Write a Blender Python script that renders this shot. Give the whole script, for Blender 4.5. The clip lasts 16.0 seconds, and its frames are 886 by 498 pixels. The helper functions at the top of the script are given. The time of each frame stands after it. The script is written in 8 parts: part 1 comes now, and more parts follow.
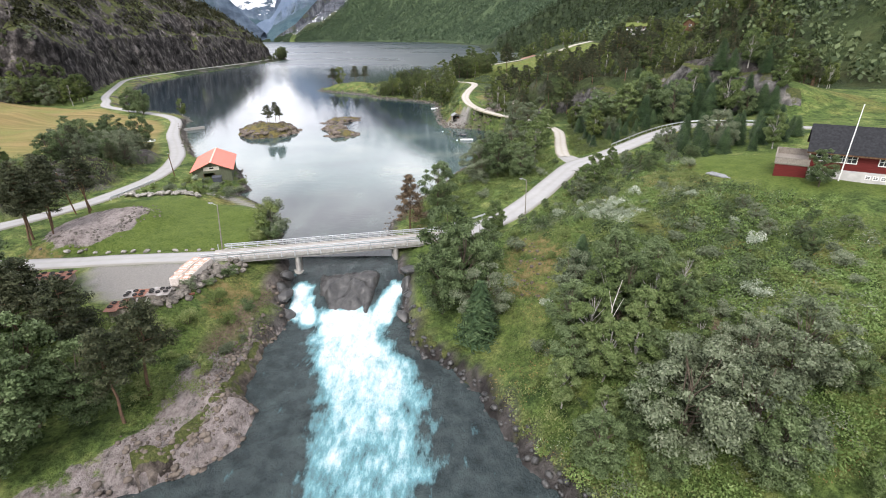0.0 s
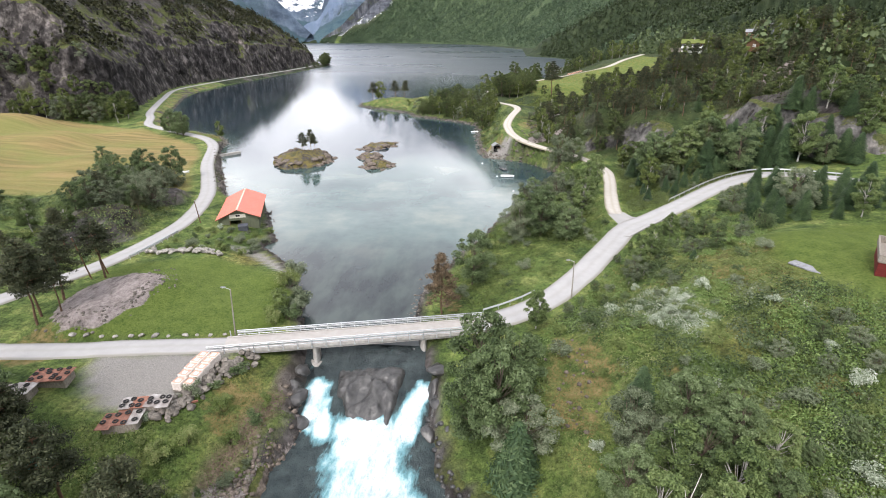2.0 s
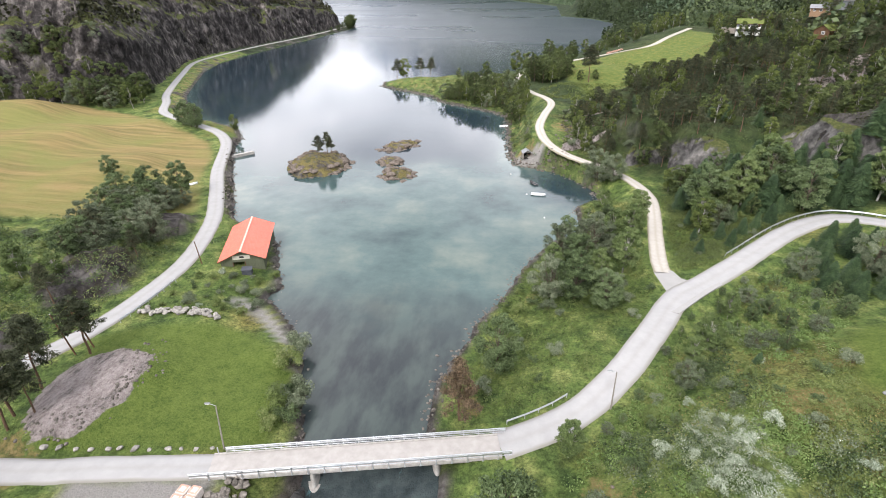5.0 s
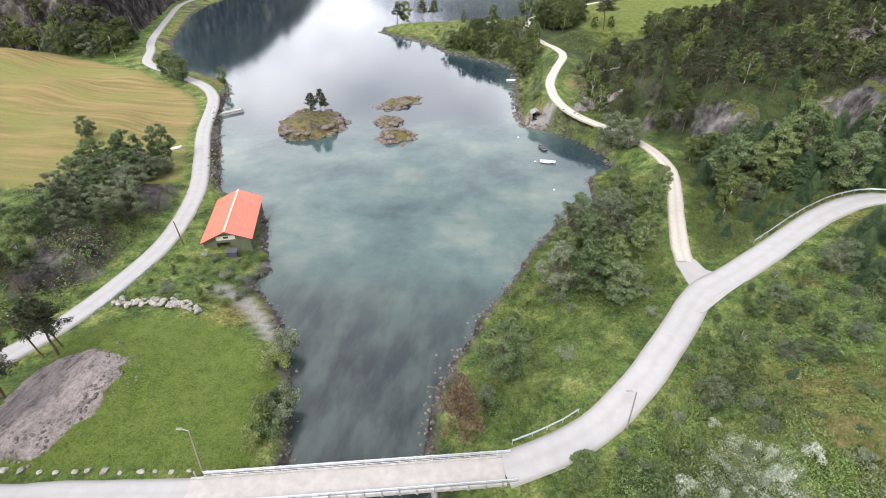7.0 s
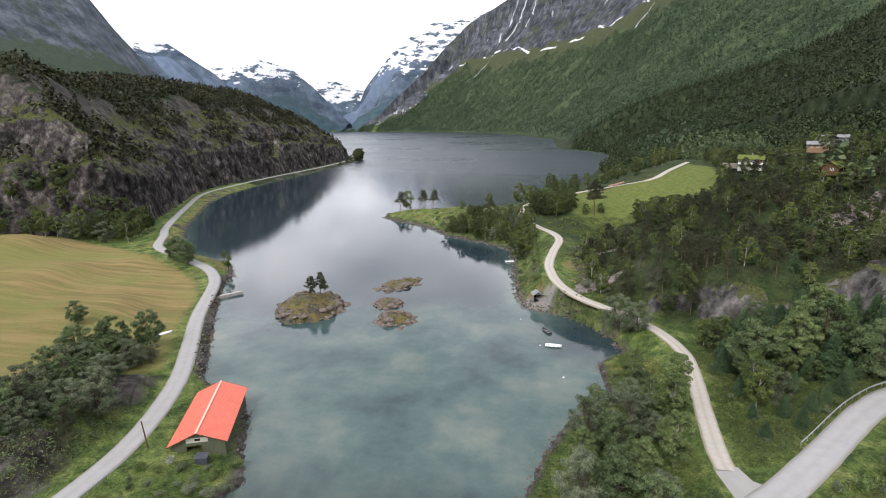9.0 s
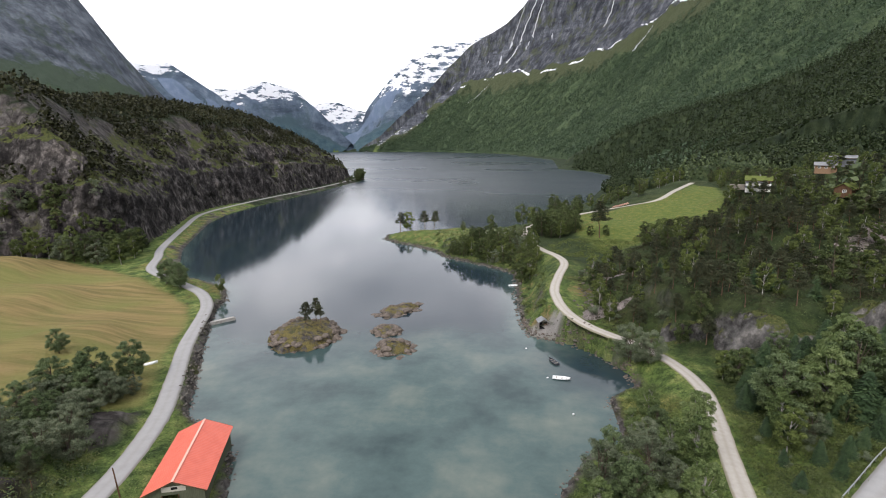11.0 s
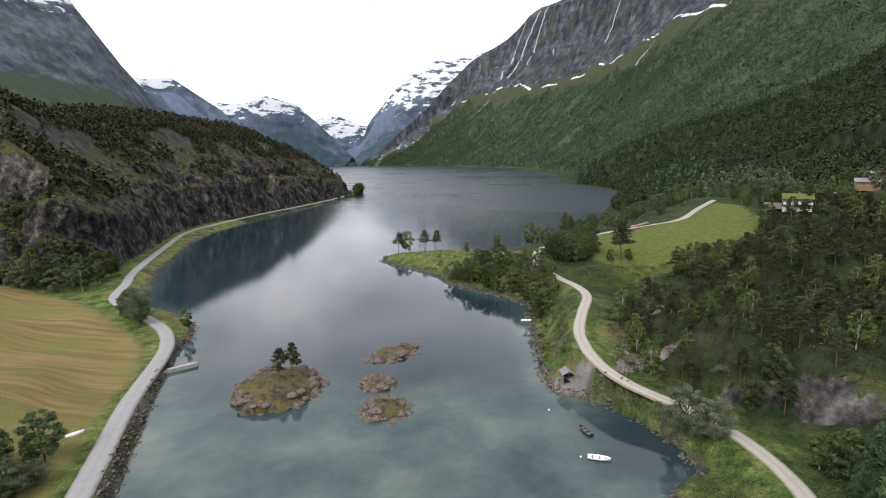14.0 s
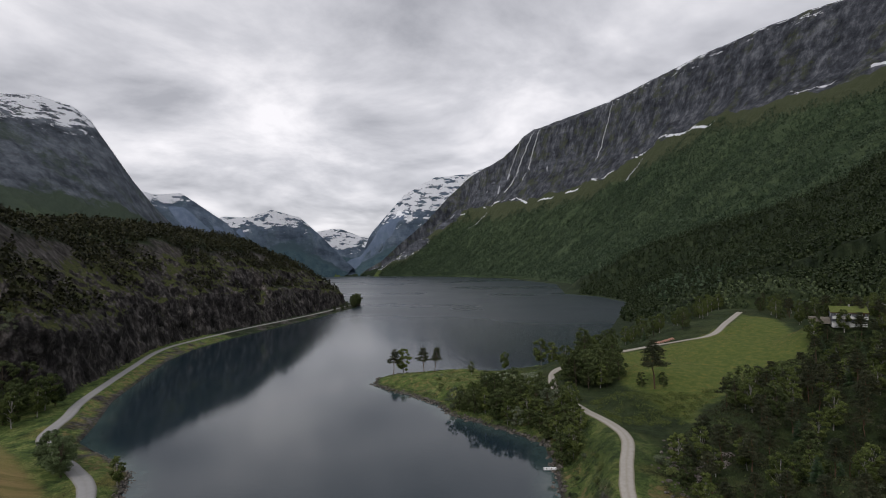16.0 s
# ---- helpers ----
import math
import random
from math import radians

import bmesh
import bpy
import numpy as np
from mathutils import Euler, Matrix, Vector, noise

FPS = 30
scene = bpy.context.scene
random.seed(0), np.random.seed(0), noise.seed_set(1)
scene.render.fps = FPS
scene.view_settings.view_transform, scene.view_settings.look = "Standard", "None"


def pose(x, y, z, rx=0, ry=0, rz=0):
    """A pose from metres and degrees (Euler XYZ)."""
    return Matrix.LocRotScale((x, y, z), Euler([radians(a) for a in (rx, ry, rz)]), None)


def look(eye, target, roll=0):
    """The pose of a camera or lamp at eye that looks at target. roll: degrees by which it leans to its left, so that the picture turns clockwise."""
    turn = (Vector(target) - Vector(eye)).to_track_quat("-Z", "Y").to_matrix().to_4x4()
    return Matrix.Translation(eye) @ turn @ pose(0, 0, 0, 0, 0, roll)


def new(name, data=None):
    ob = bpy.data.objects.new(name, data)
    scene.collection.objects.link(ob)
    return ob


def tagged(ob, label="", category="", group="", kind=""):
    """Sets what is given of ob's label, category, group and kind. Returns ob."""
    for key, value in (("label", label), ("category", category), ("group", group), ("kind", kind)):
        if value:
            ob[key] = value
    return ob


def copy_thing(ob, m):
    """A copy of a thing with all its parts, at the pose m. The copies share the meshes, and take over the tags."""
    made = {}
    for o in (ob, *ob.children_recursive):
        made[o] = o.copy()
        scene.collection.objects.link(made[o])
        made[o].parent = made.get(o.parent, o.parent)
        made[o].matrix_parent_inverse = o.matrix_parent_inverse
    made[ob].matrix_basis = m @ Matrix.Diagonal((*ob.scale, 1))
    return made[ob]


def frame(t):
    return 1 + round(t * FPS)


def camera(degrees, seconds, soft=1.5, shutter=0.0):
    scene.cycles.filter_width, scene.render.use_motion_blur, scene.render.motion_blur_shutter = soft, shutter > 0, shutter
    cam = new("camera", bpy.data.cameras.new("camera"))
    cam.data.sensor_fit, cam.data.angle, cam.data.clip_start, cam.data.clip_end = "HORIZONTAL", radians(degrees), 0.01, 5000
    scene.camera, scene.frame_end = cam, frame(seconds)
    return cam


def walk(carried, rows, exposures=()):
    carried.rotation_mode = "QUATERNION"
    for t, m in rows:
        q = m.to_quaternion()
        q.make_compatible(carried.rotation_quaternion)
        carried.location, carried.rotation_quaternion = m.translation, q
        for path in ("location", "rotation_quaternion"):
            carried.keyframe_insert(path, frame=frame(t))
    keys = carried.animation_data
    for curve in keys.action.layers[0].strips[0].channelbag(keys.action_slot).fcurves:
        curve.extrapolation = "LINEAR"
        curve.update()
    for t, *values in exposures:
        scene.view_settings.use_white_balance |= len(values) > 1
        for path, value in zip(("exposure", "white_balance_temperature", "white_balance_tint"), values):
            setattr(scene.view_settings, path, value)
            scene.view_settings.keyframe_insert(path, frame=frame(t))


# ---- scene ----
cam = camera(82.6, 16.0, 1.0)
METRES, EYE, TILT, LEAN, TURN = 120.0, 34.0, -23.0, 0.7, 0.0
ROWS = [
    (0.0, 0.0, 0.0, 0.0, -0.0, 0.0, 0.0),
    (0.5, 0.0001, 0.0204, 0.0267, 1.59, 0.01, -0.7),
    (1.0, 0.0004, 0.04, 0.0547, 2.67, 0.0, -1.17),
    (1.5, 0.0005, 0.0589, 0.0837, 3.47, -0.01, -1.51),
    (2.0, -0.0, 0.0771, 0.1131, 4.17, -0.03, -1.82),
    (2.5, -0.001, 0.0941, 0.1425, 4.87, -0.04, -2.07),
    (3.0, -0.0024, 0.1103, 0.1722, 5.57, -0.06, -2.29),
    (3.5, -0.0037, 0.1264, 0.202, 6.18, -0.09, -2.54),
    (4.0, -0.0054, 0.143, 0.2301, 6.57, -0.37, -2.73),
    (4.5, -0.0075, 0.1615, 0.2534, 6.82, -2.26, -2.89),
    (7.0, -0.0197, 0.2596, 0.3216, 7.38, -10.69, -3.29),
    (7.5, -0.0223, 0.2766, 0.3303, 7.38, -6.31, -3.23),
    (8.0, -0.0242, 0.2912, 0.3372, 7.4, -1.03, -3.14),
    (8.5, -0.0255, 0.3037, 0.3425, 7.44, 4.27, -3.05),
    (9.0, -0.0276, 0.3137, 0.3472, 7.45, 8.7, -2.98),
    (9.5, -0.0293, 0.323, 0.3509, 7.47, 10.61, -2.98),
    (12.0, -0.0441, 0.4149, 0.3906, 7.58, 10.93, -3.15),
    (12.5, -0.0497, 0.448, 0.4045, 7.59, 10.97, -3.17),
    (13.0, -0.0569, 0.4865, 0.4206, 7.6, 11.0, -3.19),
    (13.5, -0.0644, 0.5292, 0.4376, 7.62, 11.12, -3.2),
    (14.0, -0.0726, 0.5757, 0.4561, 7.64, 12.45, -3.19),
    (14.5, -0.0818, 0.6236, 0.4771, 7.62, 16.37, -3.08),
    (15.0, -0.0908, 0.6746, 0.4982, 7.64, 21.26, -3.02),
    (15.5, -0.1003, 0.7275, 0.5206, 7.65, 24.26, -2.99),
    (16.0, -0.11, 0.786, 0.5432, 7.67, 24.87, -2.99),
]
EXPOSURES = [(t, s, 6600, 15) for t, s in ((0.0, 0.48), (4.5, 0.60), (7.0, 0.60), (8.0, 0.53), (8.5, 0.33), (9.5, -0.08), (12.0, -0.13), (14.0, -0.2), (14.5, -0.45), (15.0, -1.02), (15.5, -1.22), (16.0, -1.3))]
walk(cam, [(t, pose(0, 0, EYE, TILT, LEAN, TURN) @ pose(METRES * x, METRES * y, METRES * z, 90 + pitch, roll, yaw)) for t, x, y, z, yaw, pitch, roll in ROWS], EXPOSURES)

# ---- light ----
SUN_AZ, SUN_EL = radians(200), radians(48)
world = bpy.data.worlds.new("overcast_sky")
scene.world = world
world.use_nodes = True


def build_sky():
    nt = world.node_tree
    nt.nodes.clear()
    N = nt.nodes.new
    out, bg = N("ShaderNodeOutputWorld"), N("ShaderNodeBackground")
    sky = N("ShaderNodeTexSky")
    sky.sky_type, sky.sun_disc = "NISHITA", False
    sky.sun_elevation, sky.sun_rotation = SUN_EL, SUN_AZ
    co = N("ShaderNodeTexCoord")
    sep = N("ShaderNodeSeparateXYZ")
    nt.links.new(co.outputs["Generated"], sep.inputs[0])
    up = N("ShaderNodeMath"); up.operation = "ADD"; up.inputs[1].default_value = 0.16
    nt.links.new(sep.outputs["Z"], up.inputs[0])
    mx = N("ShaderNodeMath"); mx.operation = "MAXIMUM"; mx.inputs[1].default_value = 0.05
    nt.links.new(up.outputs[0], mx.inputs[0])
    dx = N("ShaderNodeMath"); dx.operation = "DIVIDE"
    dy = N("ShaderNodeMath"); dy.operation = "DIVIDE"
    for d, k in ((dx, "X"), (dy, "Y")):
        nt.links.new(sep.outputs[k], d.inputs[0])
        nt.links.new(mx.outputs[0], d.inputs[1])
    com = N("ShaderNodeCombineXYZ")
    nt.links.new(dx.outputs[0], com.inputs[0])
    nt.links.new(dy.outputs[0], com.inputs[1])
    mapp = N("ShaderNodeMapping")
    mapp.inputs["Rotation"].default_value = (0, 0, radians(25))
    mapp.inputs["Scale"].default_value = (1.0, 0.9, 1.0)
    nt.links.new(com.outputs[0], mapp.inputs[0])
    n1 = N("ShaderNodeTexNoise")
    n1.inputs["Scale"].default_value, n1.inputs["Detail"].default_value = 1.4, 9
    n1.inputs["Roughness"].default_value, n1.inputs["Distortion"].default_value = 0.56, 0.25
    nt.links.new(mapp.outputs[0], n1.inputs["Vector"])
    ramp = N("ShaderNodeValToRGB")
    e = ramp.color_ramp.elements
    e[0].position, e[0].color = 0.34, (0.43, 0.45, 0.485, 1)
    e[1].position, e[1].color = 0.66, (1.0, 1.02, 1.05, 1)
    mid = ramp.color_ramp.elements.new(0.5)
    mid.color = (0.68, 0.705, 0.745, 1)
    nt.links.new(n1.outputs["Fac"], ramp.inputs[0])
    dim = N("ShaderNodeMixRGB"); dim.blend_type = "MULTIPLY"; dim.inputs[0].default_value = 1
    dim.inputs[2].default_value = (0.10, 0.10, 0.10, 1)
    nt.links.new(sky.outputs[0], dim.inputs[1])
    mix = N("ShaderNodeMixRGB"); mix.inputs[0].default_value = 0.9
    nt.links.new(dim.outputs[0], mix.inputs[1])
    nt.links.new(ramp.outputs[0], mix.inputs[2])
    low = N("ShaderNodeValToRGB")
    q = low.color_ramp.elements
    q[0].position, q[0].color = 0.0, (1.12, 1.11, 1.095, 1)
    q[1].position, q[1].color = 0.75, (0.94, 0.95, 0.96, 1)
    q.new(0.3).color = (1.14, 1.135, 1.12, 1)
    nt.links.new(sep.outputs["Z"], low.inputs[0])
    glow = N("ShaderNodeMixRGB"); glow.blend_type = "MULTIPLY"; glow.inputs[0].default_value = 1
    nt.links.new(mix.outputs[0], glow.inputs[1])
    nt.links.new(low.outputs[0], glow.inputs[2])
    nt.links.new(glow.outputs[0], bg.inputs[0])
    bg.inputs[1].default_value = 2.2
    nt.links.new(bg.outputs[0], out.inputs[0])


build_sky()
sun = new("sun", bpy.data.lights.new("sun", "SUN"))
sun.data.energy, sun.data.angle, sun.data.color = 2.1, radians(14), (1.0, 0.97, 0.92)
sun.matrix_world = look((300 * math.sin(SUN_AZ), 300 * math.cos(SUN_AZ), 330), (0, 0, 0))


# ---- plan ----
W_SHORE = [(-24.5, 71.5), (-26.5, 77), (-31, 89), (-36, 100), (-41, 107), (-48, 113), (-47, 118), (-51, 125), (-56, 136),
           (-64, 143), (-75, 149), (-79, 157), (-87, 171), (-96, 188), (-104, 203), (-111, 218), (-114, 230), (-123, 244), (-133, 250),
           (-147, 258), (-161, 266), (-171, 283), (-194, 318), (-209, 350), (-238, 412), (-252, 461), (-256, 499),
           (-256, 545), (-255, 606), (-253, 674), (-255, 780), (-254, 848), (-262, 905), (-300, 962), (-420, 1060),
           (-700, 1350), (-1100, 1900), (-1450, 2900), (-1760, 3550), (-1850, 3930), (-1650, 4130)]
E_SHORE = [(-1449, 4250), (-1265, 4150), (-942, 3950), (-523, 3526), (-52, 2724), (117, 1794), (88, 1198), (139, 1088), (157, 933), (110, 740), (63, 558),
           (18, 435), (1, 411), (-24, 393), (-50, 396), (-79, 381), (-86, 369), (-83, 356), (-73, 346), (-60, 337), (-47, 324),
           (-38, 308), (-27, 300), (-16, 291), (-5, 280), (-3, 258), (-2.7, 240), (-1.5, 218), (1, 205), (14, 199)]
E_COVE = [(21, 190), (25, 181), (24.5, 174), (18, 168), (18, 158), (17.5, 150), (11, 146), (5.6, 137), (2.6, 130),
          (-0.5, 120), (-5.5, 110), (-7, 103), (-9, 98.8), (-11, 91), (-10.5, 82.7), (-8, 76), (-6.5, 70)]
R_EAST = [(-6.3, 66), (-5, 58), (-3.2, 54), (0.6, 50.6), (3.8, 46.3), (5.2, 41.7), (7.4, 36.3), (10.3, 32.4), (15, 24), (18, 5), (20, -70)]
R_WEST = [(-56, -70), (-46, 0), (-38, 22), (-31, 32), (-27, 34), (-23.7, 36), (-20.5, 38), (-20.6, 43.5), (-24, 45.5), (-24.2, 51), (-23.7, 56), (-22.5, 63), (-25, 68)]
WATER = W_SHORE + E_SHORE + E_COVE + R_EAST + R_WEST

ROAD_BRIDGE = [(-130, 61, 5.2), (-64, 67, 3.8), (-50, 69.3, 3.4), (-35.3, 72.1, 2.66)]
ROAD_WEST = [(-100, 48, 5.6), (-82, 68, 5.2), (-75.5, 81, 4.9), (-70.5, 93, 4.5), (-69, 106, 4), (-70, 122, 3.4), (-76, 142, 3), (-85, 160, 2.8), (-97, 182, 2.5),
             (-109, 209, 2.3), (-116, 221, 2.3), (-125, 231, 2.3), (-136, 239, 2.3), (-152, 249, 2.6), (-170, 262, 3), (-184, 285, 3),
             (-200, 310, 3), (-235, 380, 3), (-261, 437, 3), (-268, 484, 3), (-269, 570, 3), (-263, 670, 3), (-262, 760, 3), (-268, 900, 3)]
ROAD_EAST = [(-0.5, 80, 2.3), (4.3, 82.4, 2.6), (10.6, 86.6, 3.3), (17, 93.6, 4.7), (23.5, 103, 6), (29.5, 112.5, 6.6), (36, 118, 6.9), (46, 127, 7.7),
             (57, 137, 8.7), (66, 143, 9.4), (73, 144, 10), (82, 137, 11), (90, 125, 12), (102, 112, 13.5), (130, 100, 16)]
ROAD_NORTH = [(29.5, 112.5, 6.6), (29.5, 124, 6.3), (31.6, 137, 6), (34.9, 153, 5.5), (36.6, 166, 5), (34.1, 178, 5), (28.2, 187, 5.6), (22.7, 192, 6),
              (16.5, 197, 7), (11.2, 207, 8), (9.1, 221, 9.5), (11.3, 235, 11), (14.8, 251, 12), (13, 264, 12), (8, 281, 11), (3, 303, 10), (0.8, 325, 10),
              (3.5, 343, 11), (14, 356, 12), (27, 365, 14), (52, 376, 17), (66, 374, 20), (80, 374, 23), (96, 398, 26), (120, 440, 28)]
SPOTS = [(60, 74, 12.9), (66, 70, 13), (54, 78, 12.5), (28, 70, 9.2), (24, 71, 8.2), (42, 84, 11), (42, 77, 11.6), (47, 69, 9.6), (20, 62, 6), (27, 48, 6.6), (37, 50, 8.2), (12, 60, 2.5),
         (9, 44, 0), (17, 47, 3.5), (58, 80, 12.6), (54, 92, 12), (70, 78, 13), (10, 125, 1.6), (17, 117, 3.2), (20, 140, 3.5)]
SPOTS_B = [(45, 330, 16), (83, 379, 21), (112, 433, 24), (126, 460, 28), (125, 345, 34), (182, 380, 42), (42, 206, 20), (58, 190, 17),
           (72, 194, 22), (36, 230, 12.5), (82, 184, 22), (95, 174, 25), (100, 158, 20), (68, 172, 10.5), (85, 150, 11), (56, 154, 8), (25, 290, 13)]
SPOTS_C = [(-28, 46, -0.5), (-26, 60, 0), (-38, 66, 3.2), (-39, 57, 2), (-52, 50, 3), (-70, 40, 4), (-60, 20, 3), (-34, 37, -1),
           (-59, 75, 5.4), (-55, 84, 5.0), (-46, 80, 3.5), (-34, 84, 2.8), (-40, 95, 3), (-55, 100, 4), (-64, 118, 2.8), (-60, 126, 2.2), (-84, 118, 8), (-95, 130, 7)]
SPOTS_D = [(-105, 160, 4.5), (-130, 180, 6), (-180, 210, 8), (-230, 240, 11), (-160, 240, 4.5), (-110, 100, 9), (-150, 110, 12), (-200, 150, 18), (-130, 40, 9),
           (60, 10, 9), (30, 0, 4), (100, 20, 15), (110, 90, 17), (160, 130, 32), (200, 240, 52), (150, 280, 44), (90, 260, 27), (60, 260, 19), (240, 60, 50)]
SPOTS_E = [(-60, 360, 5), (-40, 340, 5.5), (-40, 380, 3.5), (-15, 320, 7), (-10, 360, 7), (10, 390, 6), (40, 420, 10), (70, 470, 15), (90, 540, 14), (130, 600, 20), (150, 500, 36),
           (190, 900, 14), (-70, 362, 4)]
HAY = [(-84, 148), (-98, 173), (-108, 197), (-118, 213), (-138, 230), (-185, 258), (-230, 272), (-300, 262), (-300, 170), (-190, 150), (-130, 136), (-100, 138)]
LAWN = [(-60, 70.5), (-36, 74.6), (-31.5, 77), (-30, 87), (-34.5, 93), (-45, 99.5), (-60, 98), (-68, 92), (-64, 84)]
SLAB = [(-59.5, 71), (-63.2, 74), (-64.5, 80), (-65, 87), (-62, 91), (-55.5, 90), (-52.5, 86), (-52.8, 82), (-54.2, 78), (-55.5, 73.6)]
SCAR = [(27.4, 48.5), (28.4, 44.7), (30, 42.9), (32.6, 40.6), (30.6, 38.8), (28.2, 40.0), (26.4, 43.3), (25.6, 46)]
MEADOW = [(30, 368), (66, 370), (96, 392), (118, 430), (130, 420), (112, 360), (104, 333), (88, 326), (63, 310), (46, 288), (37, 272), (30, 284), (34, 302), (28, 318), (26, 345)]
GARDEN = [(44, 88), (50, 100), (66, 108), (84, 104), (95, 90), (84, 66), (62, 66), (50, 76)]
YARD = [(-52, 67.4), (-34.5, 70.6), (-34, 66), (-38, 60), (-45, 58.5), (-50, 62)]
BLUFF = [(-33, 33.5), (-24.7, 34.5), (-20.6, 38), (-20.6, 44), (-23.6, 46.5), (-24.2, 52), (-28.8, 52), (-30, 46), (-28.5, 41), (-31, 38)]
DRY = [(9, 76), (15, 75), (17.5, 66), (14, 56), (9, 55), (7.5, 64)]
CRAGS = [[(104, 245), (122, 264), (134, 260), (126, 244), (112, 241)], [(86, 232), (99, 239), (97, 230)], [(19, 230), (40, 252), (37, 236), (25, 229)], [(14.5, 204), (22, 219), (32, 211), (24, 206)]]
OUTCROPS = [[(-84, 127), (-77.5, 135), (-82, 146), (-91, 139)], [(-81, 98), (-74.5, 108), (-78, 119), (-90, 112), (-88, 100)], [(-74, 84), (-79, 96), (-92, 92), (-84, 78)]]
FACE = [(74, 180), (84, 182), (98, 168), (100, 150), (92, 150), (86, 160), (76, 168)]
LEDGES = [(33, 191), (41, 188), (48.6, 181), (54, 176), (60, 174.5), (70, 172), (76, 182), (60, 192), (44, 200), (36, 202)]
CLIFF_FOOT = [(-420, 190), (-330, 236), (-262, 268), (-214, 288), (-216, 318), (-245, 383), (-272, 437), (-281, 486), (-281, 570), (-276, 670),
              (-275, 760), (-276, 840), (-285, 905), (-345, 950), (-520, 1080)]


def fade(v, a, b):
    t = np.clip((v - a) / (b - a), 0, 1)
    return t * t * (3 - 2 * t)


def lattice(ix, iy, seed):
    h = (ix.astype(np.int64) * 374761393 + iy.astype(np.int64) * 668265263 + seed * 974634811) & 0x7FFFFFFF
    h = ((h ^ (h >> 13)) * 1274126177) & 0x7FFFFFFF
    return ((h ^ (h >> 16)) & 0xFFFF) / 65535.0


def grain(x, y, size, seed=0, octaves=4, gain=0.5):
    """Fractal value noise, about -1 to 1."""
    x, y = np.asarray(x, float) / size, np.asarray(y, float) / size
    total, amp, norm = np.zeros(np.broadcast(x, y).shape), 1.0, 0.0
    for o in range(octaves):
        ix, iy = np.floor(x), np.floor(y)
        fx, fy = x - ix, y - iy
        fx, fy = fx * fx * (3 - 2 * fx), fy * fy * (3 - 2 * fy)
        a, b = lattice(ix, iy, seed + o), lattice(ix + 1, iy, seed + o)
        c, d = lattice(ix, iy + 1, seed + o), lattice(ix + 1, iy + 1, seed + o)
        total += amp * ((a + (b - a) * fx) * (1 - fy) + (c + (d - c) * fx) * fy)
        norm += amp
        amp *= gain
        x, y = x * 2.03 + 17.3, y * 2.03 + 9.1
    return 2 * total / norm - 1


def line_distance(x, y, pts, values=None):
    """The distance to a polyline and the value interpolated along it at the nearest place."""
    best = np.full(x.shape, 1e9)
    val = np.zeros(x.shape)
    for i in range(len(pts) - 1):
        ax, ay, bx, by = *pts[i][:2], *pts[i + 1][:2]
        dx, dy = bx - ax, by - ay
        t = np.clip(((x - ax) * dx + (y - ay) * dy) / (dx * dx + dy * dy + 1e-9), 0, 1)
        d = np.hypot(x - ax - t * dx, y - ay - t * dy)
        m = d < best
        best = np.where(m, d, best)
        if values is not None:
            val = np.where(m, values[i] + (values[i + 1] - values[i]) * t, val)
    return best, val


def inside(x, y, poly):
    res = np.zeros(x.shape, bool)
    n = len(poly)
    for i in range(n):
        ax, ay = poly[i][:2]
        bx, by = poly[(i + 1) % n][:2]
        if ay == by:
            continue
        res ^= ((ay > y) != (by > y)) & (x < (bx - ax) * (y - ay) / (by - ay) + ax)
    return res


def signed(x, y, poly):
    """Distance to a polygon's edge: positive inside."""
    d, _ = line_distance(x, y, list(poly) + [poly[0]])
    return np.where(inside(x, y, poly), d, -d)


def dense(pts, step):
    out = []
    for a, b in zip(pts[:-1], pts[1:]):
        n = max(1, int(math.hypot(b[0] - a[0], b[1] - a[1]) / step))
        out += [tuple(a[k] + (b[k] - a[k]) * i / n for k in range(len(a))) for i in range(n)]
    return out + [tuple(pts[-1])]


def smooth_line(pts, step=2.0):
    """A Catmull-Rom line through the points."""
    p = [np.array(q, float) for q in pts]
    p = [2 * p[0] - p[1]] + p + [2 * p[-1] - p[-2]]
    out = []
    for i in range(1, len(p) - 2):
        n = max(2, int(np.linalg.norm((p[i + 1] - p[i])[:2]) / step))
        for k in range(n):
            t = k / n
            out.append(tuple(0.5 * (2 * p[i] + (p[i + 1] - p[i - 1]) * t + (2 * p[i - 1] - 5 * p[i] + 4 * p[i + 1] - p[i + 2]) * t * t
                                    + (3 * p[i] - p[i - 1] - 3 * p[i + 1] + p[i + 2]) * t ** 3)))
    return out + [tuple(p[-2])]


ROADS = [(smooth_line(ROAD_BRIDGE), 3.7), (smooth_line(ROAD_WEST), 4.2), (smooth_line(ROAD_EAST), 4.4), (smooth_line(ROAD_NORTH), 3.4)]

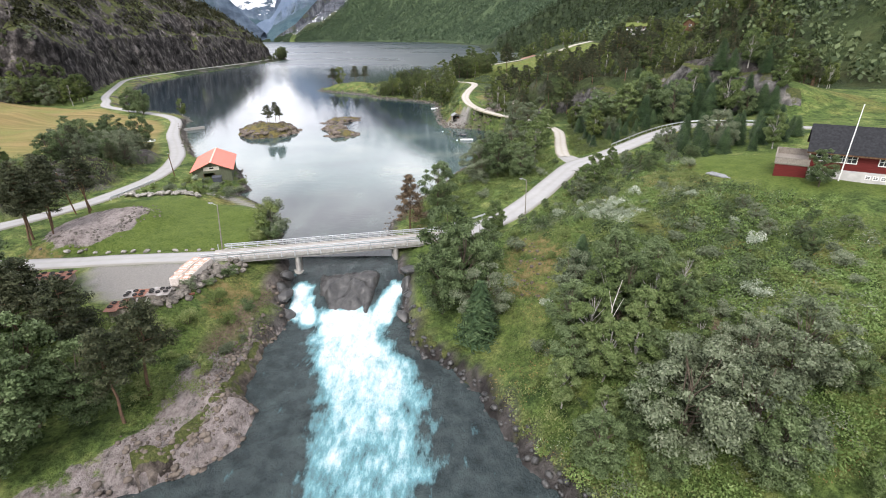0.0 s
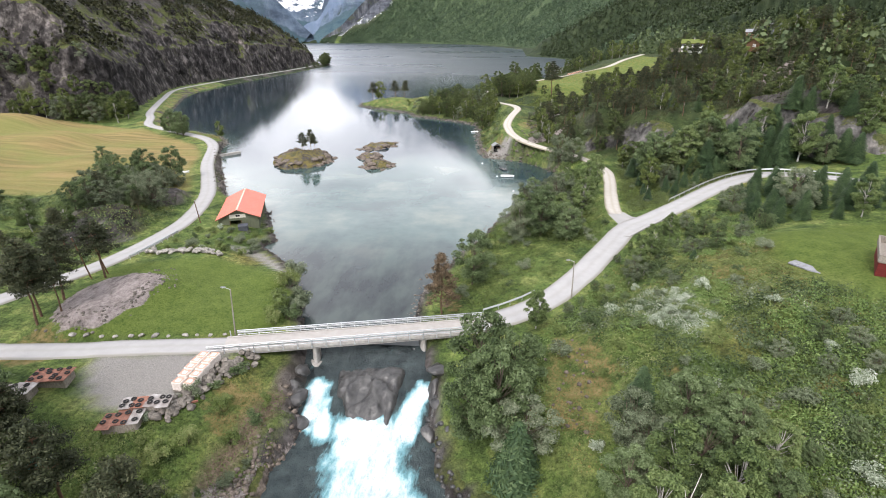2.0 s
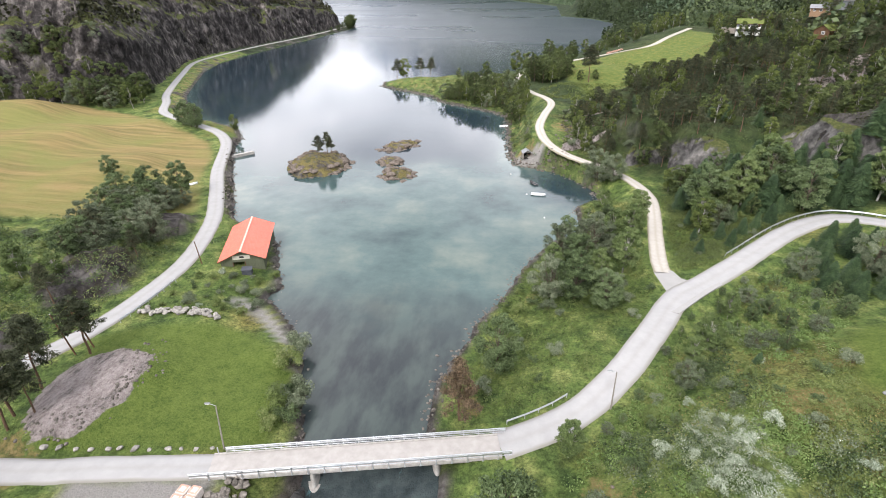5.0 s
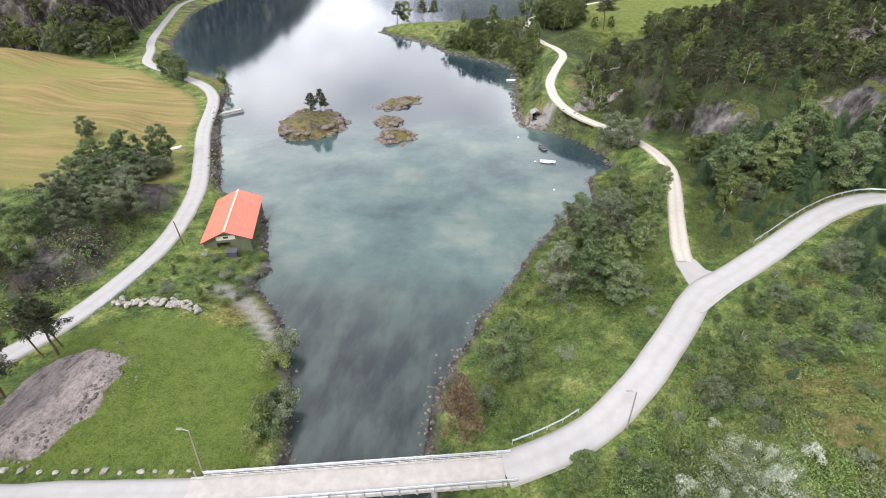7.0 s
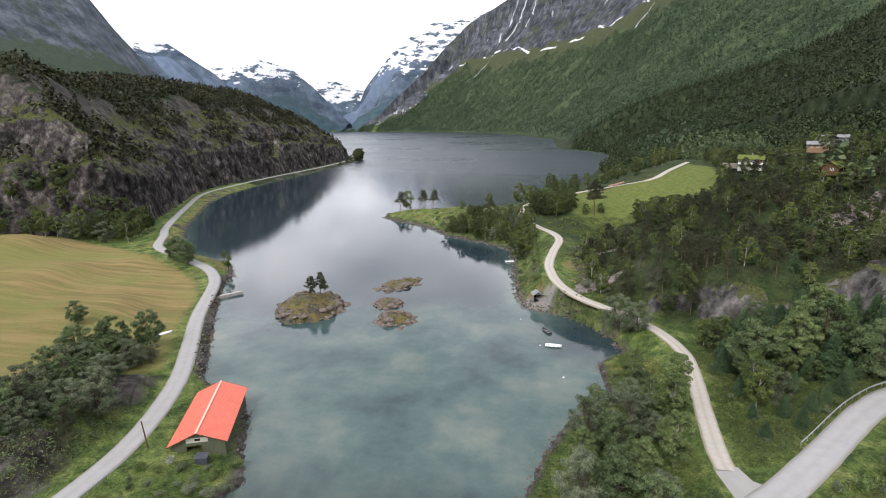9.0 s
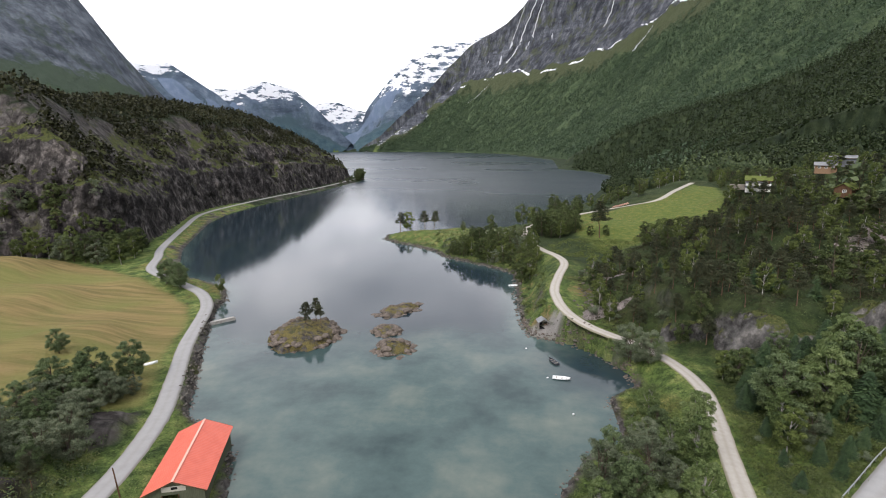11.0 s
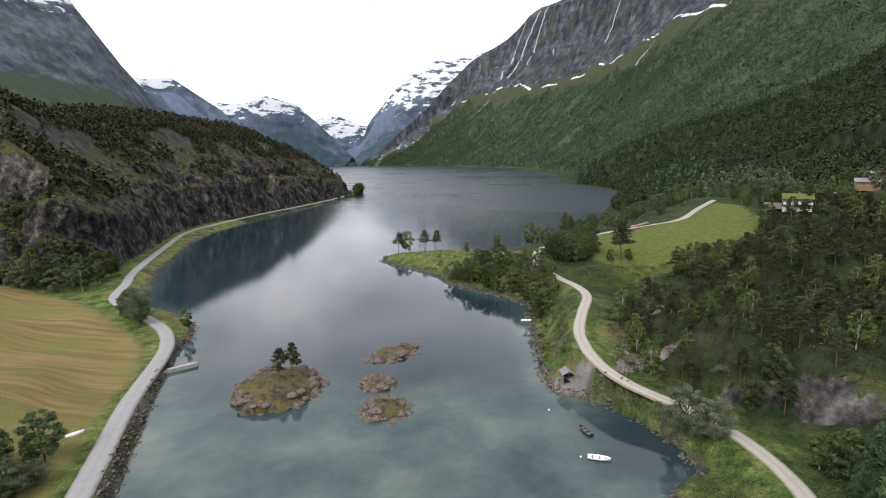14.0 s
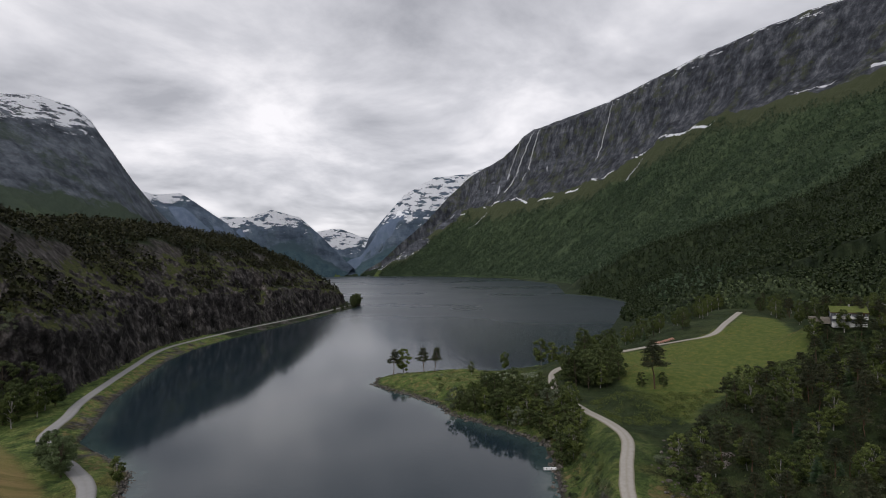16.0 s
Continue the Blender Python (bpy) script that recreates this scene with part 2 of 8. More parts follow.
# mountains: foot line, ridge line with heights, profile of height over the way from foot to ridge
MOUNTAINS = [
    ([(260, -500), (300, -100), (290, 150), (262, 320), (200, 430), (120, 560), (150, 740), (205, 950), (190, 1120), (140, 1230), (160, 1794), (-20, 2724), (-500, 3550), (-930, 3975), (-1260, 4170), (-1440, 4270)],
     [(1950, -1200, 1300), (2100, 500, 1300), (1866, 2051, 1215), (1551, 2435, 1213), (1316, 2802, 1256), (1083, 3119, 1252), (814, 3410, 1200), (650, 3651, 1180), (410, 3889, 1158), (151, 4109, 1135), (-54, 4312, 990), (-354, 4499, 875), (-543, 4418, 690), (-722, 4340, 480), (-960, 4190, 262), (-1156, 4100, 124), (-1310, 4170, 60)],
     ((0, 0), (0.12, 0.05), (0.3, 0.16), (0.55, 0.38), (0.74, 0.60), (0.78, 0.66), (0.88, 0.93), (1, 1))),
    ([(-420, 300), (-700, 900), (-1150, 1800), (-1500, 2900), (-1750, 3600)],
     [(-2300, -600, 900), (-2500, 900, 850), (-2413, 1554, 800), (-2301, 2053, 895), (-2222, 2142, 915), (-2119, 2249, 890), (-2070, 2296, 836), (-2000, 2360, 670), (-1945, 2407, 560), (-1867, 2471, 420), (-1790, 2530, 310), (-1650, 2680, 100)],
     ((0, 0), (0.3, 0.12), (0.6, 0.42), (0.85, 0.8), (1, 1))),
    ([(-1500, 2900), (-1700, 3500), (-1800, 3800)],
     [(-3200, 2900, 700), (-2524, 3096, 632), (-2472, 3267, 606), (-2347, 3360, 637), (-2198, 3463, 515), (-2102, 3523, 434), (-2003, 3582, 311), (-1880, 3680, 120)],
     ((0, 0), (0.5, 0.35), (1, 1))),
    ([(-1800, 3700), (-1850, 3950), (-1650, 4150), (-1400, 4290)],
     [(-2900, 4000, 420), (-2435, 3905, 433), (-2214, 4037, 590), (-2015, 4142, 650), (-1848, 4221, 600), (-1719, 4276, 440), (-1524, 4320, 170), (-1440, 4340, 60)],
     ((0, 0), (0.5, 0.4), (1, 1))),
    ([(-2300, 4500), (-1400, 4560)], [(-2400, 4700, 560), (-1925, 4560, 470), (-1690, 4640, 408), (-1494, 4700, 445), (-1343, 4750, 365)], ((0, 0), (0.5, 0.4), (1, 1))),
    ([(-1440, 4400), (-1200, 4350), (-900, 4400), (-560, 4560)],
     [(-1440, 4480, 180), (-1415, 4600, 255), (-1265, 4660, 560), (-1120, 4740, 765), (-820, 4820, 800), (-450, 4850, 800), (-50, 4880, 790)],
     ((0, 0), (0.45, 0.3), (0.75, 0.72), (1, 1))),
    # forested spur above the lake
    ([(200, 430), (120, 560), (150, 740), (190, 930), (170, 1090), (75, 1210)],
     [(76, 1270, 12), (166, 1252, 46), (268, 1232, 92), (370, 1200, 118), (478, 1100, 142), (564, 990, 176), (640, 700, 230), (620, 300, 250), (640, -300, 260)],
     ((0, 0), (0.5, 0.4), (1, 1))),
]


def base_height(x, y):
    """The lie of the land between shores, roads and spots."""
    src = [(a, b, c) for line, _ in ROADS for a, b, c in line[::4]]
    src += SPOTS + SPOTS_B + SPOTS_C + SPOTS_D + SPOTS_E
    src += [(a, b, 0.7) for a, b in dense(W_SHORE[:34], 9) + dense(E_SHORE[8:] + E_COVE, 7)]
    src += [(a, b, -2.2) for a, b in dense(R_EAST[1:], 8) + dense(R_WEST[:-1], 8)]
    num, den = np.zeros(x.shape), np.zeros(x.shape)
    for a, b, c in src:
        w = 1.0 / ((x - a) ** 2 + (y - b) ** 2 + 6.0) ** 1.7
        num += w * c
        den += w
    return num / den


def mountain_height(x, y, ways=None):
    h = np.zeros(x.shape)
    for foot, ridge, prof in MOUNTAINS:
        da, _ = line_distance(x, y, foot)
        db, top = line_distance(x, y, ridge, [r[2] for r in ridge])
        s = da / (da + db + 1e-6)
        # the side of the foot line on which the ridge lies
        mid = ridge[len(ridge) // 2]
        poly = [(p[0], p[1]) for p in foot] + [(p[0], p[1]) for p in reversed(ridge)]
        on = inside(x, y, poly)
        xs, ys = zip(*prof)
        rise = top * np.interp(s + 0.9 * np.minimum(90 / (da + db + 1e-6), 0.25) * s, xs, ys)
        behind = top - 0.9 * np.maximum(db - 90, 0)
        # beyond the ridge and past its ends the land falls away
        mine = np.where(on, rise, np.where(db < da, behind, 0))
        if ways is not None:
            ways.append((np.where(mine > h, s, -1.0), mine >= h))
        h = np.maximum(h, mine)
    return h


def cliff_height(x, y):
    d = signed(x, y, CLIFF_FOOT + [(-700, 900), (-700, 200)])
    wob = 9 * grain(x, y, 26, 41, 4) + 16 * grain(x, y, 70, 44, 3) + 3.0 * grain(x, y, 11, 46, 2)
    top = np.interp(y, [150, 300, 375, 450, 540, 690, 760, 820, 880, 920, 960], [105, 104, 97, 92, 101, 98, 86, 70, 48, 22, 6])
    e = np.maximum(d + wob * fade(d, 2, 25), 0)
    rise = np.interp(e, [0, 3, 9, 14, 24, 30, 45, 75, 110, 180, 300], [0, 0.08, 0.34, 0.38, 0.58, 0.61, 0.78, 0.92, 1.0, 0.97, 0.6])
    return np.where(d > 0, top * rise, 0), d


def river_level(y):
    return np.interp(y, [-80, 30, 60, 64.5, 67, 70, 72, 75, 78.5], [-4.4, -3.7, -3.4, -3.1, -2.5, -1.7, -1.05, -0.4, 0])


ISLES = [((-67.5, 197), (11, 12.5), 0.25, 3.8), ((-38, 191), (5.2, 6.4), 0.5, 2.2), ((-43.6, 204), (4.2, 4.6), 0.2, 1.6), ((-44, 224.5), (4.5, 10), -0.55, 1.9)]


def ground_height(x, y, detail=True):
    base = base_height(x, y)
    wd = signed(x, y, WATER)
    shore = -wd
    h = base.copy()
    cl, cd = cliff_height(x, y)
    mt = mountain_height(x, y)
    mt = np.maximum(mt - (30 + 0.16 * mt) * np.maximum(fade(y, 1250, 1600), fade(-x, 700, 950)), 0)
    far = fade(np.maximum(np.abs(x), np.abs(y - 300)), 400, 900)
    h = h * (1 - 0.6 * far) + mt * fade(shore, -5, 40) + cl
    wide = np.maximum(np.abs(x), y)
    if detail:
        steep = np.clip((cl > 3) * 1.0, 0, 1)
        h += 0.35 * grain(x, y, 7, 3) * fade(shore, 1, 6) + 0.9 * grain(x, y, 28, 5) * fade(shore, 4, 25)
        h += steep * (3.0 * grain(x, y, 12, 8) + 2.4 * np.abs(grain(x, y, 5, 9, 3)))
        h += fade(mt, 20, 300) * (45 * grain(x, y, 420, 11, 6) + 14 * grain(x, y, 90, 13, 4))
    # bank down to the water
    water = np.where(y < 78.5, river_level(y), 0.0)
    bank = np.where(y < 70, 1.5, 1.1)
    rough = 0.5 * grain(x, y, 3.5, 21) + 0.5 * grain(x, y, 9, 22)
    h = np.minimum(h, water + 0.25 + np.maximum(shore, 0) * bank + rough * fade(shore, 0, 3))
    bed = water - 0.5 - np.minimum(np.maximum(wd, 0) * 0.35, 7)
    h = np.where(wd > 0, np.minimum(bed, h), h)
    # roads lie on levelled beds
    for line, width in ROADS:
        d, z = line_distance(x, y, line[::2] + [line[-1]], [p[2] for p in line[::2]] + [line[-1][2]])
        k = 1 - fade(d, width / 2 + 0.5, width / 2 + 3.2)
        k = np.where(wd > -0.2, 0, k)
        h = h * (1 - k) + (z - 0.12) * k
    h += 0.5 * fade(signed(x, y, SLAB) + 2.2 * grain(x, y, 4, 35), -0.3, 1.2) * (1 + 0.9 * np.floor(3 * grain(x, y + 0.6 * x, 4, 36, 2)) / 3) if detail else 0
    h -= 0.9 * fade(0.9 - line_distance(x, y, [(11.1, 70.5), (10.9, 65.5), (10.2, 59)])[0], -0.6, 0.6) if detail else 0
    h += 5.0 * fade(signed(x, y, FACE) + 2.5 * grain(x, y, 5, 37), 0, 4.5) if detail else 0
    h += 3.0 * fade(signed(x, y, LEDGES) + 2.5 * grain(x, y, 6, 39), 0, 3.0) if detail else 0
    h += 0.7 * fade(signed(x, y, BLUFF) + 1.4 * grain(x, y, 4, 40), -0.2, 1.2) * (1 + 1.1 * np.floor(3 * grain(x, y + 0.5 * x, 3.5, 43, 2)) / 3) if detail else 0
    for crop in OUTCROPS:
        h += 2.6 * fade(signed(x, y, crop) + 1.6 * grain(x, y, 4, 38), 0, 2.2) if detail else 0
    # skerries
    for (cx, cy), (ra, rb), turn, top in ISLES:
        u = (x - cx) * math.cos(turn) + (y - cy) * math.sin(turn)
        v = -(x - cx) * math.sin(turn) + (y - cy) * math.cos(turn)
        q = np.sqrt((u / ra) ** 2 + (v / rb) ** 2) + 0.22 * grain(x, y, 5, 31, 3)
        h = np.maximum(h, np.where(q < 1.6, top * np.interp(q, [0, 0.45, 0.8, 1.0, 1.25, 1.6], [1, 0.9, 0.68, 0.05, -0.9, -3]) + ((0.5 * grain(x, y, 2.6, 33) + 0.5 * np.floor(2 * grain(x, y, 5, 34, 2))) if detail else 0), -50))
    return h, wd, cd


def axis(lo, a, b, hi, step, grow):
    mid = list(np.arange(a, b + 1e-6, step))
    up, s, v = [], step, b
    while v < hi:
        s *= grow
        v += s
        up.append(min(v, hi))
    dn, s, v = [], step, a
    while v > lo:
        s *= grow
        v -= s
        dn.append(max(v, lo))
    return np.array(dn[::-1] + mid + up)


GX, GY = axis(-4950, -280, 115, 4950, 1.5, 1.02), axis(-600, 22, 420, 4900, 1.5, 1.02)
XX, YY = np.meshgrid(GX, GY)
HH, WD, CD = ground_height(XX, YY)


def ground_z(x, y):
    """The height of the ground sheet at a place."""
    i = min(max(int(np.searchsorted(GX, x)) - 1, 0), len(GX) - 2)
    j = min(max(int(np.searchsorted(GY, y)) - 1, 0), len(GY) - 2)
    u, v = (x - GX[i]) / (GX[i + 1] - GX[i]), (y - GY[j]) / (GY[j + 1] - GY[j])
    return float((HH[j, i] * (1 - u) + HH[j, i + 1] * u) * (1 - v) + (HH[j + 1, i] * (1 - u) + HH[j + 1, i + 1] * u) * v)


# ---- materials ----
class Nodes:
    """A small helper round one material's node tree."""

    def __init__(self, name, rough=0.8, spec=0.3, metal=0.0):
        self.m = bpy.data.materials.new(name)
        self.m.use_nodes = True
        self.nt = self.m.node_tree
        self.b = self.nt.nodes["Principled BSDF"]
        self.b.inputs["Roughness"].default_value = rough
        self.b.inputs["Specular IOR Level"].default_value = spec
        self.b.inputs["Metallic"].default_value = metal
        self.co = None

    def n(self, kind, **inputs):
        node = self.nt.nodes.new("ShaderNode" + kind)
        for k, v in inputs.items():
            node.inputs[k.replace("_", " ")].default_value = v
        return node

    def link(self, a, b):
        self.nt.links.new(a, b)

    def coords(self, kind="Object"):
        return self.n("TexCoord").outputs[kind]

    def noise(self, scale, detail=4, rough=0.55, stretch=None, kind="Object"):
        nz = self.n("TexNoise", Scale=scale, Detail=detail, Roughness=rough)
        src = self.coords(kind)
        if stretch:
            mp = self.n("Mapping", Scale=stretch)
            self.link(src, mp.inputs[0])
            src = mp.outputs[0]
        self.link(src, nz.inputs["Vector"])
        return nz.outputs["Fac"]

    def ramp(self, fac, stops):
        r = self.n("ValToRGB")
        e = r.color_ramp.elements
        e[0].position, e[0].color = stops[0][0], (*stops[0][1], 1)
        e[1].position, e[1].color = stops[-1][0], (*stops[-1][1], 1)
        for p, c in stops[1:-1]:
            x = e.new(p)
            x.color = (*c, 1)
        self.link(fac, r.inputs[0])
        return r.outputs[0]

    def mix(self, fac, a, b, mode="MIX"):
        x = self.n("MixRGB")
        x.blend_type = mode
        for s, v in ((x.inputs[0], fac), (x.inputs[1], a), (x.inputs[2], b)):
            if isinstance(v, (int, float)):
                s.default_value = v
            elif isinstance(v, tuple):
                s.default_value = (*v, 1)
            else:
                self.link(v, s)
        return x.outputs[0]

    def math(self, op, a, b=0.0):
        x = self.n("Math")
        x.operation = op
        for s, v in ((x.inputs[0], a), (x.inputs[1], b)):
            if isinstance(v, (int, float)):
                s.default_value = v
            else:
                self.link(v, s)
        return x.outputs[0]

    def attr(self, name):
        a = self.n("Attribute")
        a.attribute_name = name
        return a.outputs["Fac"]

    def colour(self, c):
        self.link(c, self.b.inputs["Base Color"])
        return self

    def bump(self, height, strength=0.3, distance=0.05):
        x = self.n("Bump", Strength=strength, Distance=distance)
        self.link(height, x.inputs["Height"])
        self.link(x.outputs[0], self.b.inputs["Normal"])
        return self


def simple(name, a, b, scale=3.0, rough=0.8, spec=0.3, metal=0.0, bump=0.2, dist=0.02, stretch=None, random_part=0.0):
    k = Nodes(name, rough, spec, metal)
    f = k.noise(scale, 6, 0.6, stretch)
    c = k.ramp(f, [(0.3, a), (0.7, b)])
    if random_part:
        info = k.n("ObjectInfo")
        v = k.math("MULTIPLY_ADD", info.outputs["Random"], 2 * random_part)
        k.nt.nodes[-1].inputs[2].default_value = 1 - random_part
        cc = k.n("CombineColor")
        for i in range(3):
            k.link(v, cc.inputs[i])
        c = k.mix(1.0, c, cc.outputs[0], "MULTIPLY")
    k.colour(c)
    if bump:
        k.bump(k.noise(scale * 4, 5), bump, dist)
    return k.m


def ground_material():
    k = Nodes("ground_cover", 0.92, 0.15)
    big, mid, fine = k.noise(0.035, 5), k.noise(0.22, 6, 0.62), k.noise(2.6, 6, 0.7)
    green = k.ramp(mid, [(0.32, (0.034, 0.062, 0.020)), (0.5, (0.105, 0.155, 0.042)), (0.66, (0.21, 0.24, 0.08))])
    dry = k.ramp(fine, [(0.3, (0.13, 0.10, 0.03)), (0.7, (0.26, 0.19, 0.07))])
    c = k.mix(k.ramp(big, [(0.57, (0, 0, 0)), (0.7, (0.6, 0.6, 0.6))]), green, dry)
    c = k.mix(1.0, c, k.ramp(fine, [(0.3, (0.35, 0.38, 0.35)), (0.5, (1.0, 1.0, 1.0)), (0.72, (1.55, 1.5, 1.5))]), "MULTIPLY")
    c = k.mix(0.8, c, k.ramp(k.noise(0.75, 8, 0.7), [(0.36, (0.42, 0.45, 0.42)), (0.5, (1.0, 1.0, 1.0)), (0.66, (1.4, 1.36, 1.3))]), "MULTIPLY")
    ochre = k.ramp(k.noise(0.6, 7, 0.72), [(0.34, (0.07, 0.085, 0.03)), (0.48, (0.19, 0.15, 0.06)), (0.66, (0.31, 0.235, 0.11))])
    patchy = k.math("ADD", k.attr("dry"), k.math("MULTIPLY", k.math("SUBTRACT", k.noise(0.3, 7, 0.7), 0.5), 1.4))
    c = k.mix(k.ramp(patchy, [(0.45, (0, 0, 0)), (0.65, (0.9, 0.9, 0.9))]), c, ochre)
    # mown lawn, hay, gravel, rock, forest floor, snow, sand
    lawn = k.mix(0.6, k.ramp(k.noise(0.5, 4), [(0.36, (0.062, 0.105, 0.018)), (0.64, (0.145, 0.19, 0.042))]), k.ramp(fine, [(0.34, (0.045, 0.085, 0.014)), (0.66, (0.165, 0.205, 0.05))]))
    c = k.mix(k.attr("lawn"), c, lawn)
    hay_map = k.n("Mapping", Rotation=(0, 0, 0.45), Scale=(0.25, 4.0, 1.0))
    k.link(k.coords(), hay_map.inputs[0])
    hay_tex = k.n("TexNoise", Scale=0.13, Detail=4, Roughness=0.6, Distortion=0.3)
    k.link(hay_map.outputs[0], hay_tex.inputs["Vector"])
    hay_rows = hay_tex.outputs["Fac"]
    hay = k.mix(0.3, k.ramp(hay_rows, [(0.38, (0.15, 0.135, 0.050)), (0.5, (0.25, 0.187, 0.077)), (0.62, (0.335, 0.24, 0.108))]), k.ramp(fine, [(0.3, (0.15, 0.13, 0.046)), (0.7, (0.36, 0.265, 0.128))]))
    hay = k.mix(k.ramp(k.noise(0.02, 5, 0.6, (1.0, 1.6, 1.0)), [(0.42, (0.75, 0.75, 0.75)), (0.58, (0.05, 0.05, 0.05))]), hay, k.ramp(fine, [(0.3, (0.13, 0.155, 0.04)), (0.7, (0.27, 0.27, 0.09))]))
    c = k.mix(k.attr("hay"), c, hay)
    flowers = k.ramp(k.noise(0.4, 6, 0.75), [(0.42, (0.09, 0.13, 0.03)), (0.58, (0.15, 0.17, 0.045)), (0.75, (0.26, 0.20, 0.05))])
    c = k.mix(k.attr("meadow"), c, flowers)
    forest = k.ramp(k.noise(0.05, 9, 0.78), [(0.35, (0.008, 0.015, 0.007)), (0.5, (0.022, 0.034, 0.015)), (0.68, (0.058, 0.074, 0.034))])
    c = k.mix(k.attr("forest"), c, forest)
    gravel = k.ramp(k.noise(6, 6, 0.7), [(0.3, (0.20, 0.19, 0.18)), (0.7, (0.40, 0.38, 0.35))])
    c = k.mix(k.attr("gravel"), c, gravel)
    earth = k.ramp(k.noise(1.5, 7, 0.7), [(0.3, (0.075, 0.055, 0.04)), (0.55, (0.20, 0.15, 0.11)), (0.75, (0.33, 0.26, 0.20))])
    c = k.mix(k.attr("path"), c, earth)
    rock_f = k.noise(0.33, 8, 0.68, (1.0, 1.0, 0.45))
    crack = k.n("TexVoronoi", Scale=0.16)
    crack.feature = "DISTANCE_TO_EDGE"
    warp = k.n("Mapping", Scale=(1.0, 1.0, 0.4))
    k.link(k.coords(), warp.inputs[0])
    k.link(warp.outputs[0], crack.inputs["Vector"])
    rock = k.ramp(rock_f, [(0.28, (0.030, 0.027, 0.026)), (0.45, (0.085, 0.077, 0.072)), (0.6, (0.165, 0.152, 0.142)), (0.75, (0.30, 0.28, 0.265))])
    stain = k.ramp(k.noise(0.11, 6, 0.62, (1.0, 1.0, 0.3)), [(0.36, (0.34, 0.32, 0.32)), (0.6, (1.0, 1.0, 1.0))])
    rock = k.mix(0.85, rock, stain, "MULTIPLY")
    rock = k.mix(1.0, rock, k.ramp(crack.outputs["Distance"], [(0.0, (0.55, 0.55, 0.55)), (0.06, (1, 1, 1))]), "MULTIPLY")
    moss = k.ramp(k.noise(0.12, 7, 0.7), [(0.54, (0, 0, 0)), (0.64, (0.8, 0.8, 0.8))])
    rock = k.mix(moss, rock, k.ramp(fine, [(0.3, (0.04, 0.055, 0.018)), (0.7, (0.12, 0.12, 0.04))]))
    c = k.mix(k.attr("rock"), c, rock)
    bare = k.mix(0.4, k.ramp(k.noise(0.45, 9, 0.75, (2.0, 0.8, 1.0)), [(0.38, (0.045, 0.04, 0.035)), (0.46, (0.23, 0.19, 0.175)), (0.62, (0.42, 0.36, 0.34))]), k.ramp(fine, [(0.35, (0.10, 0.085, 0.08)), (0.65, (0.42, 0.385, 0.37))]))
    patch = k.math("ADD", k.attr("slab"), k.math("MULTIPLY", k.math("SUBTRACT", k.noise(0.5, 7, 0.7), 0.5), 1.3))
    c = k.mix(k.ramp(patch, [(0.4, (0, 0, 0)), (0.52, (1, 1, 1))]), c, bare)
    olive = k.mix(k.ramp(k.noise(0.5, 6, 0.7), [(0.42, (0, 0, 0)), (0.56, (1, 1, 1))]), rock, k.ramp(fine, [(0.3, (0.10, 0.085, 0.03)), (0.7, (0.24, 0.20, 0.075))]))
    c = k.mix(k.attr("skerry"), c, olive)
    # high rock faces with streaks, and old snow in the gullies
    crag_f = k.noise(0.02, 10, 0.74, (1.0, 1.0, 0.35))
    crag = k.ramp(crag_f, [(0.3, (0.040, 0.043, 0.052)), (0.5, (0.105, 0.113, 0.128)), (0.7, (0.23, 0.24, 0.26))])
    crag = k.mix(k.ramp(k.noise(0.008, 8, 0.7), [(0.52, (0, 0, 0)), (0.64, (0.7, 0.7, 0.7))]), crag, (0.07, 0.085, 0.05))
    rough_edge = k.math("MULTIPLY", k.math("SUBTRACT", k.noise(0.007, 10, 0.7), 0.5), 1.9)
    # blue distance haze is mixed into the rock colour, stronger farther off
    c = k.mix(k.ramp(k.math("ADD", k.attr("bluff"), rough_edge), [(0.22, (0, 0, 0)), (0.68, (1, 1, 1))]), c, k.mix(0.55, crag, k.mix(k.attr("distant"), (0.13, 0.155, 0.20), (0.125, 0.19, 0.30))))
    # the near mountain: birch scrub, then a dark wall over a line of old snow, with thin white falls
    way = k.math("ADD", k.attr("way"), k.math("MULTIPLY", k.math("SUBTRACT", k.noise(0.0035, 7, 0.6), 0.5), 0.09))
    c = k.mix(k.ramp(way, [(0.60, (0, 0, 0)), (0.68, (0.8, 0.8, 0.8))]), c, k.ramp(k.noise(0.02, 8, 0.75), [(0.35, (0.035, 0.05, 0.03)), (0.65, (0.12, 0.125, 0.075))]))
    wall = k.mix(0.7, crag, k.ramp(k.noise(0.03, 8, 0.7, (1.0, 1.0, 0.12)), [(0.38, (0.03, 0.034, 0.042)), (0.62, (0.14, 0.15, 0.175))]))
    wall = k.mix(0.75, wall, k.ramp(k.noise(0.012, 9, 0.72, (0.5, 0.5, 4.0)), [(0.4, (0.35, 0.36, 0.38)), (0.55, (1.0, 1.0, 1.0)), (0.68, (1.7, 1.7, 1.7))]), "MULTIPLY")
    c = k.mix(k.ramp(way, [(0.70, (0, 0, 0)), (0.715, (1, 1, 1))]), c, wall)
    fall = k.math("MULTIPLY", k.ramp(k.noise(0.016, 3, 0.4, (1.0, 1.0, 0.03)), [(0.655, (0, 0, 0)), (0.68, (1, 1, 1))]), k.ramp(way, [(0.62, (0, 0, 0)), (0.70, (0.75, 0.75, 0.75))]))
    c = k.mix(fall, c, (0.55, 0.57, 0.6))
